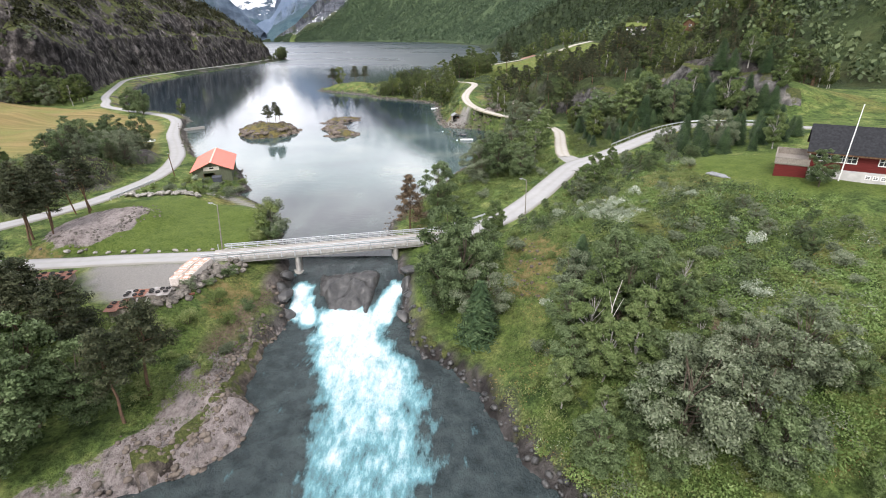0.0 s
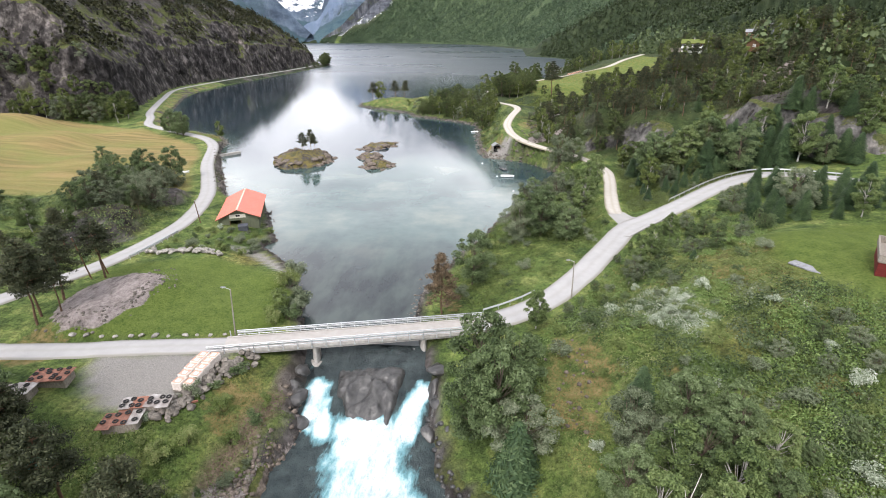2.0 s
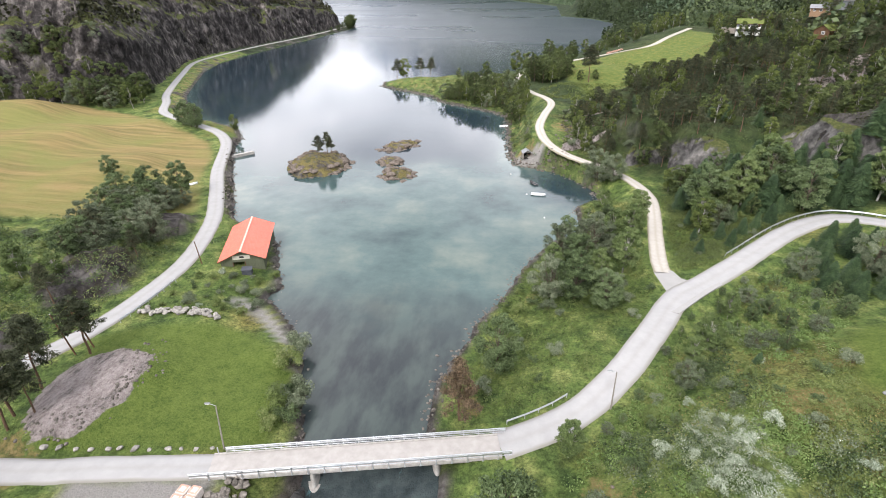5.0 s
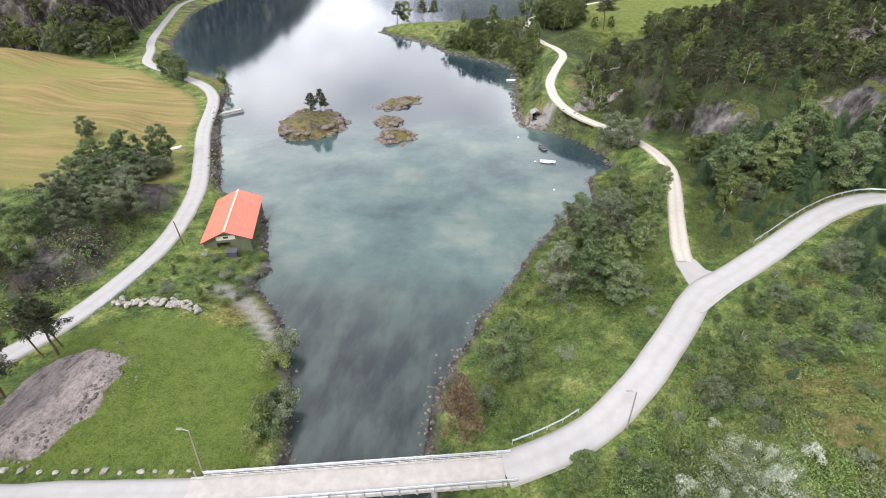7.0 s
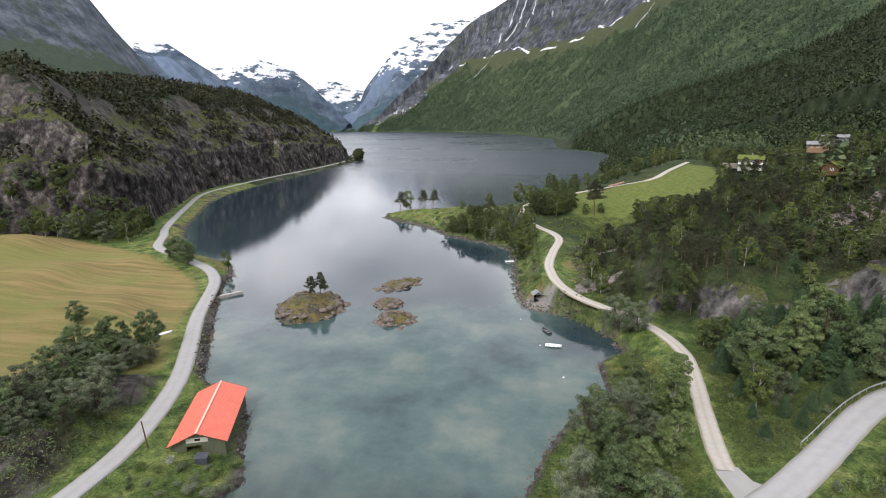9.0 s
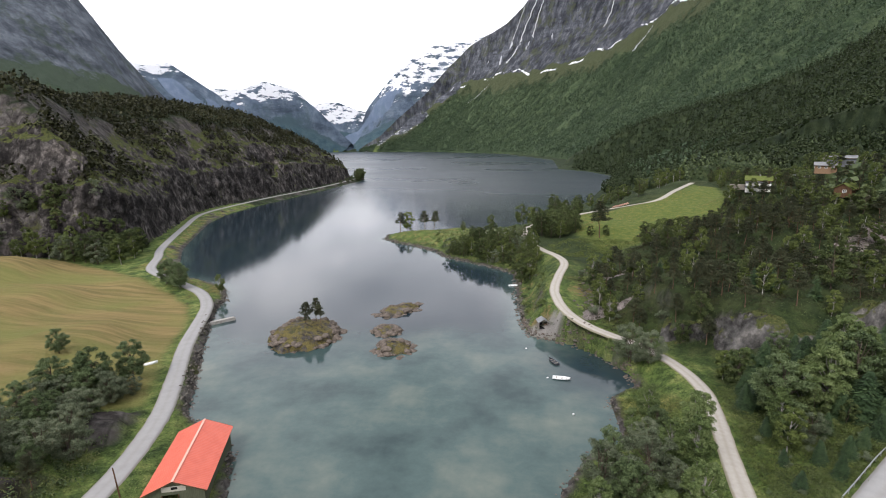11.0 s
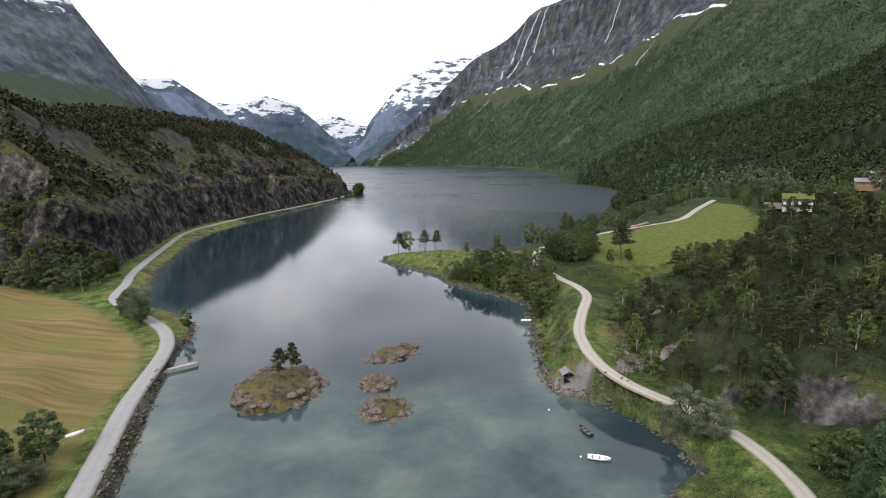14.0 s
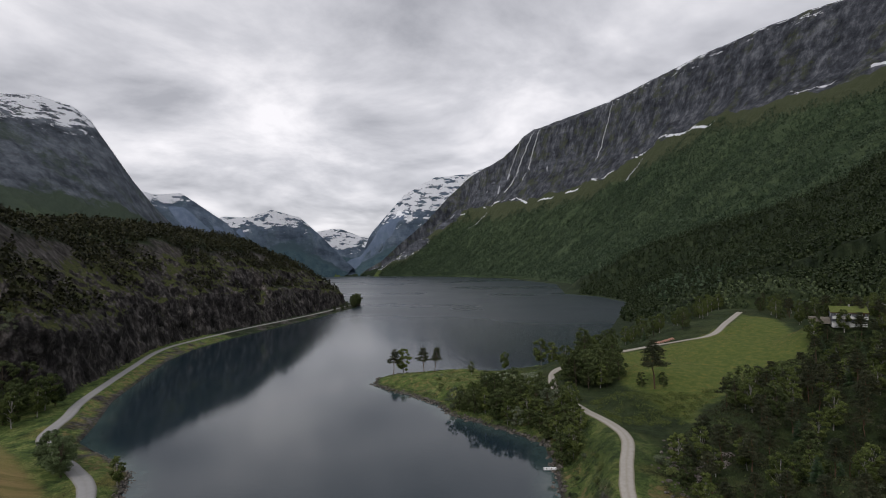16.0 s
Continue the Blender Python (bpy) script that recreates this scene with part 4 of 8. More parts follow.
# ---- more materials ----
M["white"] = simple("white_paint", (0.70, 0.70, 0.68), (0.82, 0.82, 0.80), 2, 0.6, 0.3, bump=0.05)
M["grey_wash"] = simple("greyish_whitewash", (0.38, 0.37, 0.355), (0.52, 0.51, 0.49), 1.2, 0.85, 0.2)
M["red_wall"] = simple("dark_red_boards", (0.085, 0.012, 0.011), (0.135, 0.021, 0.018), 1.5, 0.75, 0.2, stretch=(0.4, 0.4, 8))
M["black_roof"] = simple("dark_tile_roof", (0.012, 0.0125, 0.014), (0.03, 0.031, 0.034), 2.5, 0.85, 0.2, bump=0.5)
M["glass"] = simple("window_glass", (0.02, 0.025, 0.03), (0.05, 0.055, 0.06), 0.5, 0.08, 0.6, bump=0)
M["weathered"] = simple("weathered_wood", (0.16, 0.14, 0.115), (0.33, 0.30, 0.26), 3, 0.9, 0.15, stretch=(4, 1, 1))
M["brown_wood"] = simple("brown_wood", (0.06, 0.035, 0.02), (0.16, 0.09, 0.05), 3, 0.85, 0.2, stretch=(1, 1, 0.2))
M["rock"] = simple("grey_boulder", (0.045, 0.040, 0.034), (0.25, 0.225, 0.195), 1.6, 0.92, 0.2, bump=0.7, dist=0.06, random_part=0.35)
M["wet_rock"] = simple("wet_black_rock", (0.012, 0.012, 0.013), (0.075, 0.073, 0.068), 0.9, 0.35, 0.5, bump=0.8, dist=0.1)
M["brown_rock"] = simple("brown_bank_rock", (0.055, 0.045, 0.038), (0.20, 0.165, 0.135), 1.4, 0.9, 0.2, bump=0.7, dist=0.06)
M["pale_rock"] = simple("pale_slab_rock", (0.20, 0.175, 0.165), (0.46, 0.42, 0.40), 0.8, 0.92, 0.2, bump=0.8, dist=0.08)
M["rust_sheet"] = simple("rusty_red_sheet", (0.10, 0.045, 0.032), (0.27, 0.125, 0.085), 1.8, 0.75, 0.3, random_part=0.25)
M["zinc_sheet"] = simple("dull_zinc_sheet", (0.16, 0.13, 0.115), (0.40, 0.385, 0.37), 1.0, 0.65, 0.3, 0.2)
M["rubber"] = simple("black_rubber", (0.012, 0.012, 0.012), (0.035, 0.034, 0.033), 6, 0.85, 0.3)
M["wrap"] = simple("pale_plastic_wrap", (0.55, 0.47, 0.42), (0.74, 0.68, 0.63), 3, 0.5, 0.4)
M["pink"] = simple("salmon_brick_goods", (0.46, 0.24, 0.18), (0.60, 0.36, 0.28), 4, 0.8, 0.2)
M["turf"] = simple("turf_roof", (0.07, 0.10, 0.025), (0.17, 0.19, 0.06), 2, 0.95, 0.1, bump=0.9, dist=0.15)
M["grey_metal"] = simple("pale_grey_metal_roof", (0.17, 0.175, 0.18), (0.27, 0.275, 0.28), 1, 0.6, 0.4, 0.1)
M["ochre_wall"] = simple("ochre_brown_boards", (0.20, 0.125, 0.075), (0.32, 0.21, 0.13), 2, 0.8, 0.2, stretch=(6, 6, 0.5))
M["slate_wall"] = simple("slate_blue_boards", (0.15, 0.16, 0.18), (0.24, 0.25, 0.27), 2, 0.8, 0.2, stretch=(6, 6, 0.5))
M["boat_white"] = simple("white_boat_hull", (0.66, 0.68, 0.68), (0.80, 0.81, 0.80), 2, 0.35, 0.5, bump=0)
M["boat_dark"] = simple("dark_boat_hull", (0.02, 0.024, 0.03), (0.05, 0.055, 0.065), 2, 0.4, 0.5, bump=0)
M["dead_wood"] = simple("bleached_dead_wood", (0.34, 0.31, 0.28), (0.60, 0.57, 0.52), 3, 0.9, 0.1)
M["teal"] = simple("faded_teal_plastic", (0.03, 0.16, 0.14), (0.06, 0.25, 0.21), 2, 0.5, 0.4)


# ---- bridge ----
BR_A, BR_B = Vector((-36.2, 71.9, 2.7)), Vector((-0.4, 79.9, 2.36))


def shared(name, me, parent, m):
    ob = new(name, me)
    ob.parent = parent
    ob.matrix_basis = m
    return ob


def build_bridge():
    d = BR_B - BR_A
    L = d.length
    m = Matrix.Translation(BR_A) @ Euler((0, -math.asin(d.z / L), math.atan2(d.y, d.x))).to_matrix().to_4x4()
    br = empty("bridge", m, "narrow single-lane concrete bridge with steel railings over the outlet", "bridge")
    bm = bmesh.new()
    add_box(bm, (L, 3.3, 0.12), Matrix.Translation((L / 2, 0, 0.05)), 0.02)
    part("deck", bm, M["deck"], br, "worn grey deck surface")
    bm = bmesh.new()
    add_box(bm, (L, 3.8, 0.28), Matrix.Translation((L / 2, 0, -0.16)), 0.03)
    part("slab", bm, M["concrete"], br)
    for y in (-1.4, 1.4):
        part("girder", box((L - 1.5, 0.45, 0.5), Matrix.Translation((L / 2, y, -0.52)), 0.03), M["concrete"], br)
    for y in (-1.78, 1.78):
        part("edge_beam", box((L, 0.26, 0.24), Matrix.Translation((L / 2, y, 0.11)), 0.03), M["concrete"], br)
    post = bmesh.new()
    add_box(post, (0.12, 0.10, 1.35), Matrix.Translation((0, 0, 0.3)), 0.01)
    add_box(post, (0.26, 0.10, 0.18), Matrix.Translation((0, 0, -0.36)), 0.01)
    pm = bpy.data.meshes.new("post")
    post.to_mesh(pm)
    post.free()
    pm.materials.append(M["steel"])
    for side in (-1, 1):
        y = side * 1.97
        for i in range(19):
            shared("post", pm, br, Matrix.Translation((0.5 + i * (L - 1) / 18, y, 0.15)))
        for z, w, h in ((1.10, 0.12, 0.12), (0.78, 0.07, 0.26), (0.42, 0.06, 0.09)):
            part("rail", box((L + (3 if side < 0 else -0.4), w, h), Matrix.Translation((L / 2 + (1.3 if side > 0 else -0.3), y - side * 0.09, z)), 0.02), M["steel"], br, "galvanised steel rail")
    for s in (12.7, 28.4):
        bm = bmesh.new()
        bmesh.ops.create_cone(bm, cap_ends=True, segments=24, radius1=0.62, radius2=0.5, depth=5.2, matrix=Matrix.Translation((s, -0.1, -2.6)) @ Matrix.Diagonal((1, 3.0, 1, 1)))
        part("pier", bm, M["concrete"], br, "stained concrete pier")
        bm = bmesh.new()
        bmesh.ops.create_cone(bm, cap_ends=True, segments=24, radius1=1.05, radius2=0.9, depth=1.5, matrix=Matrix.Translation((s, -0.1, -4.0)) @ Matrix.Diagonal((1, 2.3, 1, 1)))
        part("footing", bm, M["concrete"], br)
    part("prop", box((0.22, 0.22, 3.2), Matrix.Translation((2.1, -1.8, -1.7)), 0.02), M["steel"], br)
    for s in (0.3, L - 0.4):
        part("abutment", box((1.6, 4.6, 4.2), Matrix.Translation((s, 0, -2.4)), 0.08), M["concrete"], br)
    return br


build_bridge()


def offset_line(line, off):
    out = []
    for i, p in enumerate(line):
        a, b = Vector(line[max(i - 1, 0)]), Vector(line[min(i + 1, len(line) - 1)])
        d = b - a
        s = Vector((d.y, -d.x, 0)).normalized()
        out.append(Vector(p) + s * off)
    return out


def build_guard_rail(line, label):
    """A steel barrier along a line, with posts every 2 m."""
    rail = empty("guard_rail", Matrix(), label, "guard rail", "guard rails")
    bm = bmesh.new()
    rows = []
    for i, p in enumerate(line):
        d = (line[min(i + 1, len(line) - 1)] - line[max(i - 1, 0)]).normalized()
        s = Vector((d.y, -d.x, 0)).normalized()
        rows.append([bm.verts.new(p + s * a + Vector((0, 0, z))) for a, z in ((0, 0.42), (0.05, 0.5), (0, 0.58), (0.05, 0.66), (0, 0.74), (-0.04, 0.74), (-0.04, 0.42))])
    for a, b in zip(rows[:-1], rows[1:]):
        for j in range(7):
            bm.faces.new((a[j], a[(j + 1) % 7], b[(j + 1) % 7], b[j]))
    part("beam", bm, M["steel"], rail)
    for p in line[::1]:
        part("post", box((0.1, 0.1, 1.1), Matrix.Translation(p + Vector((0, 0, 0.15)))), M["steel"], rail)


east, north = ROADS[2][0], ROADS[3][0]
build_guard_rail(offset_line([p for p in east if 0.5 < p[0] < 11.5 and p[1] < 92], -2.9), "galvanised guard rail curving on from the bridge")
build_guard_rail(offset_line([p for p in east if 44 < p[0] < 84 and p[1] > 124], -2.9), "low guard rail on the bend of the climbing road")
build_guard_rail(offset_line([p for p in ROADS[1][0] if 96 < p[1] < 112], 2.8), "low guard rail beside the lake road")


# ---- boathouse ----
def build_boathouse():
    z0 = 1.1
    b = empty("boathouse", pose(-60.1, 130.2, z0, 0, 0, 18.5), "dark green boarded boathouse with a salmon-red metal roof", "boathouse")
    W, L, eave, top = 8.9, 17.9, 2.9, 4.85
    gable = bmesh.new()
    t = 0.16

    def slab(poly, y, dy):
        a = [gable.verts.new((x, y, z)) for x, z in poly]
        c = [gable.verts.new((x, y + dy, z)) for x, z in poly]
        gable.faces.new(a)
        gable.faces.new(list(reversed(c)))
        n = len(a)
        for i in range(n):
            gable.faces.new((a[i], c[i], c[(i + 1) % n], a[(i + 1) % n]))
    y = -L / 2
    # front wall in pieces round the doorway
    slab([(-W / 2, -1.2), (-1.9, -1.2), (-1.9, 2.3), (-W / 2, 2.3)], y, t)
    slab([(0.5, -1.2), (W / 2, -1.2), (W / 2, 2.3), (0.5, 2.3)], y, t)
    slab([(-W / 2, 2.3), (W / 2, 2.3), (W / 2, eave), (0, top), (-W / 2, eave)], y, t)
    bmesh.ops.recalc_face_normals(gable, faces=gable.faces)
    part("front_wall", gable, M["green_wall"], b)
    gable = bmesh.new()
    slab([(-W / 2, -1.2), (W / 2, -1.2), (W / 2, eave), (0, top), (-W / 2, eave)], L / 2 - t, t)
    bmesh.ops.recalc_face_normals(gable, faces=gable.faces)
    part("back_wall", gable, M["green_wall"], b)
    for s in (-1, 1):
        part("side_wall", box((t, L - 2 * t, eave + 1.2), Matrix.Translation((s * (W / 2 - t / 2), 0, (eave - 1.2) / 2))), M["green_wall"], b)
    # near-black floor: the shade indoors is put into its colour
    part("inner_floor", box((W - 0.4, L - 0.4, 0.1), Matrix.Translation((0, 0, -0.3))), M["dark"], b)
    # roof: two ribbed sheets
    half, rise, over = W / 2 + 0.55, top - eave, 0.55
    ang = math.atan2(rise, W / 2)
    for s in (-1, 1):
        bm = bmesh.new()
        n = 44
        ln = L + 2 * over
        run = half / math.cos(ang)
        rows = []
        for i in range(n * 2 + 1):
            yy = -ln / 2 + ln * i / (n * 2)
            up = 0.0 if i % 2 else 0.035
            rows.append([bm.verts.new((s * q * half, yy, top + 0.12 - q * half * math.tan(ang) + up + e)) for q, e in ((0, 0), (1, 0), (1, -0.09), (0, -0.09))])
        for a, c in zip(rows[:-1], rows[1:]):
            for j in range(4):
                bm.faces.new((a[j], a[(j + 1) % 4], c[(j + 1) % 4], c[j]))
        bm.faces.new(rows[0])
        bm.faces.new(list(reversed(rows[-1])))
        bmesh.ops.recalc_face_normals(bm, faces=bm.faces)
        part("roof_sheet", bm, M["red_roof"], b, "salmon-red ribbed roof sheet")
        for yy in (-L / 2 - over - 0.02, L / 2 + over + 0.02):
            part("bargeboard", box((run, 0.05, 0.2), Matrix.Translation((s * half / 2, yy, top + 0.06 - half * math.tan(ang) / 2)) @ Euler((0, s * ang, 0)).to_matrix().to_4x4()), M["brown_wood"], b)
    part("ridge_cap", box((0.42, L + 2 * over, 0.06), Matrix.Translation((0, 0, top + 0.17)), 0.02), M["ridge"], b, "pale pink ridge cap")
    part("gable_board", box((3.6, 0.05, 0.9), Matrix.Translation((-0.1, y - 0.03, 3.35))), M["trim"], b, "pale boards in the gable")
    hatch = part("hatch", box((0.95, 0.06, 0.42), Matrix.Translation((0, y - 0.06, 3.45))), M["dark"], b, "small dark hatch")
    for x in (-1.95, 0.55):
        part("door_post", box((0.14, 0.2, 2.4), Matrix.Translation((x, y - 0.02, 1.1))), M["brown_wood"], b)
    return b


build_boathouse()
bx = empty("storage_bin", pose(-55.3, 119.6, ground_z(-55.3, 119.6), 0, 0, 14), "dark grey bin with a sloping lid by the boathouse", "bin")
part("body", box((2.0, 1.3, 1.3), Matrix.Translation((0, 0, 0.6)), 0.03), M["slate_box"], bx)
part("lid", box((2.2, 1.55, 0.08), Matrix.Translation((0, 0, 1.33)) @ Euler((radians(8), 0, 0)).to_matrix().to_4x4(), 0.02), M["slate_box"], bx, "sloping lid")


# ---- houses ----
def add_window(parent, x, z, w, h, y, panes=(2, 2), axis_y=True, frame_mat=None):
    """A framed window on the wall that faces -y (or -x)."""
    rot = Matrix() if axis_y else Euler((0, 0, radians(-90))).to_matrix().to_4x4()
    m = (Matrix.Translation((x, y, z)) if axis_y else Matrix.Translation((y, x, z))) @ rot
    win = new("window")
    win.parent = parent
    win.matrix_basis = m
    bm = bmesh.new()
    f = 0.11
    for sx in (-1, 1):
        add_box(bm, (f, 0.1, h), Matrix.Translation((sx * (w / 2 - f / 2), -0.05, 0)))
    for sz in (-1, 1):
        add_box(bm, (w - 2 * f, 0.1, f), Matrix.Translation((0, -0.05, sz * (h / 2 - f / 2))))
    for i in range(1, panes[0]):
        add_box(bm, (0.06, 0.08, h - 2 * f), Matrix.Translation((-w / 2 + f + (w - 2 * f) * i / panes[0], -0.05, 0)))
    for i in range(1, panes[1]):
        add_box(bm, (w - 2 * f, 0.07, 0.05), Matrix.Translation((0, -0.05, -h / 2 + f + (h - 2 * f) * i / panes[1])))
    part("window_frame", bm, frame_mat or M["white"], win, "white window frame")
    part("pane", box((w - f, 0.02, h - f), Matrix.Translation((0, -0.015, 0))), M["glass"], win)
    return win


def gabled(parent, W, D, z0, eave, rise, wall, roof, over=0.5, thick=0.16):
    """Walls and a gabled roof whose ridge runs along x; the front faces -y."""
    bm = bmesh.new()
    prof = [(0, z0), (D, z0), (D, eave), (D / 2, eave + rise), (0, eave)]
    a = [bm.verts.new((0, y, z)) for y, z in prof]
    b = [bm.verts.new((W, y, z)) for y, z in prof]
    bm.faces.new(a)
    bm.faces.new(list(reversed(b)))
    for i in range(5):
        bm.faces.new((a[i], b[i], b[(i + 1) % 5], a[(i + 1) % 5]))
    bmesh.ops.recalc_face_normals(bm, faces=bm.faces)
    part("wall", bm, wall, parent)
    ang = math.atan2(rise, D / 2)
    run = (D / 2 + over) / math.cos(ang)
    for s in (-1, 1):
        m = Matrix.Translation((W / 2, D / 2 + s * (D / 2 + over) / 2, eave + rise + thick / 2 - (D / 2 + over) / 2 * math.tan(ang))) @ Euler((-s * ang, 0, 0)).to_matrix().to_4x4()
        bm = bmesh.new()
        add_box(bm, (W + 2 * over, run, thick), m, 0.02)
        part("roof", bm, roof, parent)
        part("fascia", box((W + 2 * over, 0.06, 0.22), Matrix.Translation((W / 2, D / 2 + s * (D / 2 + over + 0.03), eave - over * math.tan(ang)))), M["brown_wood"], parent)


def build_red_house():
    ang = math.degrees(math.atan2(-0.55, 0.83))
    g = 13.0
    h = empty("red_house", pose(56.2, 76.6, g, 0, 0, ang), "dark red boarded house with white windows and a black roof", "house")
    part("foundation", box((17.6, 8.4, 4.0), Matrix.Translation((8.8, 4.2, -0.4)), 0.03), M["grey_wash"], h, "whitewashed foundation wall")
    gabled(h, 17.6, 8.4, 1.6, 4.4, 3.0, M["red_wall"], M["black_roof"], 0.7)
    for x, w in ((1.8, 2.5), (4.4, 2.5), (8.7, 1.2), (12.4, 1.6), (15.3, 1.6)):
        add_window(h, x, 3.3, w, 1.35, -0.0, (4 if w > 2 else 2, 2))
    for x in (7.4, 8.3, 9.2):
        add_window(h, x, 0.85, 0.7, 0.6, -0.0, (2, 2))
    add_window(h, 4.2, 3.3, 1.4, 1.3, -0.0, (2, 2), False)
    # terrace on the west end
    part("terrace_wall", box((4.3, 8.6, 2.4), Matrix.Translation((-2.25, 4.4, 0.3)), 0.02), M["red_wall"], h, "dark red terrace wall")
    part("terrace_footing", box((4.7, 8.9, 1.6), Matrix.Translation((-2.25, 4.4, -1.3)), 0.05), M["concrete"], h)
    part("terrace_floor", box((4.4, 8.7, 0.12), Matrix.Translation((-2.22, 4.4, 1.57))), M["weathered"], h)
    for m, size in (((-2.25, 0.0, 2.1), (4.6, 0.1, 0.95)), ((-4.5, 4.4, 2.1), (0.1, 8.8, 0.95)), ((-2.25, 8.8, 2.1), (4.6, 0.1, 0.95))):
        part("parapet", box(size, Matrix.Translation(m), 0.01), M["weathered"], h, "weathered board parapet")
        part("handrail", box((size[0] + 0.1, size[1] + 0.1, 0.07), Matrix.Translation((m[0], m[1], 2.63))), M["weathered"], h)
    part("stairs_wall", box((6, 1.2, 0.8), Matrix.Translation((14.5, -1.2, 0.0)), 0.03), M["white"], h)


build_red_house()
fp = empty("flagpole", pose(59.0, 73.6, ground_z(59.0, 73.6)), "tall white flagpole in front of the red house", "flagpole")
part("pole", tube((0, 0, -0.3), (0.5, 0, 11.0), 0.09, 0.05, 10), M["white"], fp)
bm = bmesh.new()
bmesh.ops.create_uvsphere(bm, u_segments=10, v_segments=6, radius=0.1, matrix=Matrix.Translation((0.5, 0, 11.05)))
part("knob", bm, M["white"], fp)


def farm_house(name, x, y, z, turn, W, D, eave, rise, wall, roof, label, category="house", wins=3, base=True, chimney=True):
    h = empty(name, pose(x, y, z, 0, 0, turn) @ Matrix.Translation((-W / 2, -D / 2, 0)), label, category)
    if base:
        part("foundation", box((W, D, 2.4), Matrix.Translation((W / 2, D / 2, -0.4))), M["white"], h)
    gabled(h, W, D, 0.8 if base else -1.0, eave, rise, wall, roof, 0.6, 0.25)
    for i in range(wins):
        add_window(h, W * (i + 0.6) / (wins + 0.2), eave - 1.1, 1.3, 1.2, 0.0)
    if wins:
        add_window(h, D * 0.4, eave - 1.1, 1.3, 1.2, 0.0, (2, 2), False)
        part("door", box((0.95, 0.08, 2.0), Matrix.Translation((W * 0.9, -0.03, eave - 1.5))), M["brown_wood"], h)
    if chimney:
        part("chimney", box((0.6, 0.6, 1.2), Matrix.Translation((W * 0.55, D / 2, eave + rise + 0.4))), M["concrete"], h)
    return h


gh = ground_z(118, 336)
a = farm_house("farm_house", 118, 336, gh, -22, 11, 7.5, 4.6, 1.9, M["slate_wall"], M["turf"], "slate-blue house with a turf roof on the hillside")
part("balcony", box((11, 1.6, 0.15), Matrix.Translation((5.5, -0.8, 2.1))), M["white"], a)
part("balcony_railing", box((11, 0.08, 0.9), Matrix.Translation((5.5, -1.55, 2.6))), M["white"], a, "white balcony railing")
part("annex", box((7, 4, 2.6), Matrix.Translation((-3.6, 4.5, 0.8)), 0.03), M["weathered"], a, "low weathered annex")
farm_house("farm_house", 168, 372, ground_z(168, 372), -25, 10, 7, 3.6, 1.6, M["ochre_wall"], M["grey_metal"], "ochre-brown timber house with a pale roof on the hillside", base=False)
farm_house("farm_shed", 179, 378, ground_z(179, 378) + 0.6, -20, 13, 8, 4.0, 1.4, M["slate_wall"], M["grey_metal"], "long grey shed with a pale metal roof", "shed", 0, False, False)
farm_house("farm_shed", 158, 377, ground_z(158, 377), -20, 8, 5, 2.6, 1.0, M["weathered"], M["grey_metal"], "low weathered shed beside the timber house", "shed", 2, False, False)
farm_house("log_cabin", 140, 300, ground_z(140, 300), 30, 8, 6, 2.6, 1.9, M["brown_wood"], M["turf"], "dark log cabin with a turf roof among trees", "cabin", 1, False, True)
farm_house("log_cabin", 128, 282, ground_z(128, 282), 40, 9, 6, 2.6, 1.9, M["brown_wood"], M["turf"], "dark log cabin with an overgrown turf roof", "cabin", 1, False, False)

hut = empty("boat_hut", pose(5.2, 206.5, ground_z(5.2, 205.6), 0, 0, 8), "small dark stone boat hut with a black panel for its doorway", "hut")
gabled(hut, 2.6, 3.0, -0.6, 1.5, 0.8, M["weathered"], M["black_roof"], 0.25, 0.1)
# flat black sheet on the closed front imitates a shaded doorway
part("opening", box((1.7, 0.06, 1.4), Matrix.Translation((1.3, -0.02, 0.6))), M["dark"], hut, "black panel painted as the doorway's shade")


def build_shore_shed(x, y, turn):
    """A small open-fronted boat shed of grey boards."""
    z = ground_z(x, y)
    h = empty("boat_shed", pose(x, y, z, 0, 0, turn), "small grey board shed with a dark open front at the cove", "shed")
    for sx in (-1.35, 1.35):
        part("side_wall", box((0.12, 3.0, 2.4), Matrix.Translation((sx, 0, 0.8)), 0.01), M["weathered"], h)
    part("back_wall", box((2.6, 0.12, 2.4), Matrix.Translation((0, 1.45, 0.8)), 0.01), M["weathered"], h)
    # black panel before the back wall and black floor paint the shed's inner shade
    part("inside", box((2.5, 0.1, 2.2), Matrix.Translation((0, 1.2, 0.8))), M["dark"], h, "black panel painting the shade inside the shed")
    part("floor", box((2.56, 2.7, 0.2), Matrix.Translation((0, 0, -0.1))), M["dark"], h)
    bm = bmesh.new()
    a, b, c = bm.verts.new((-1.35, -1.4, 1.95)), bm.verts.new((1.35, -1.4, 1.95)), bm.verts.new((0, -1.4, 2.75))
    bm.faces.new((a, b, c))
    bmesh.ops.solidify(bm, geom=bm.faces, thickness=0.08)
    part("gable", bm, M["weathered"], h)
    for side in (-1, 1):
        part("roof", box((1.95, 3.5, 0.1), Matrix.Translation((side * 0.82, 0, 2.36)) @ Euler((0, side * 0.53, 0)).to_matrix().to_4x4(), 0.02), M["grey_metal"], h, "pale grey roof sheet")
    part("ridge", box((0.3, 3.52, 0.06), Matrix.Translation((0, 0, 2.85)), 0.02), M["grey_metal"], h)


build_shore_shed(4.6, 206.9, 12)

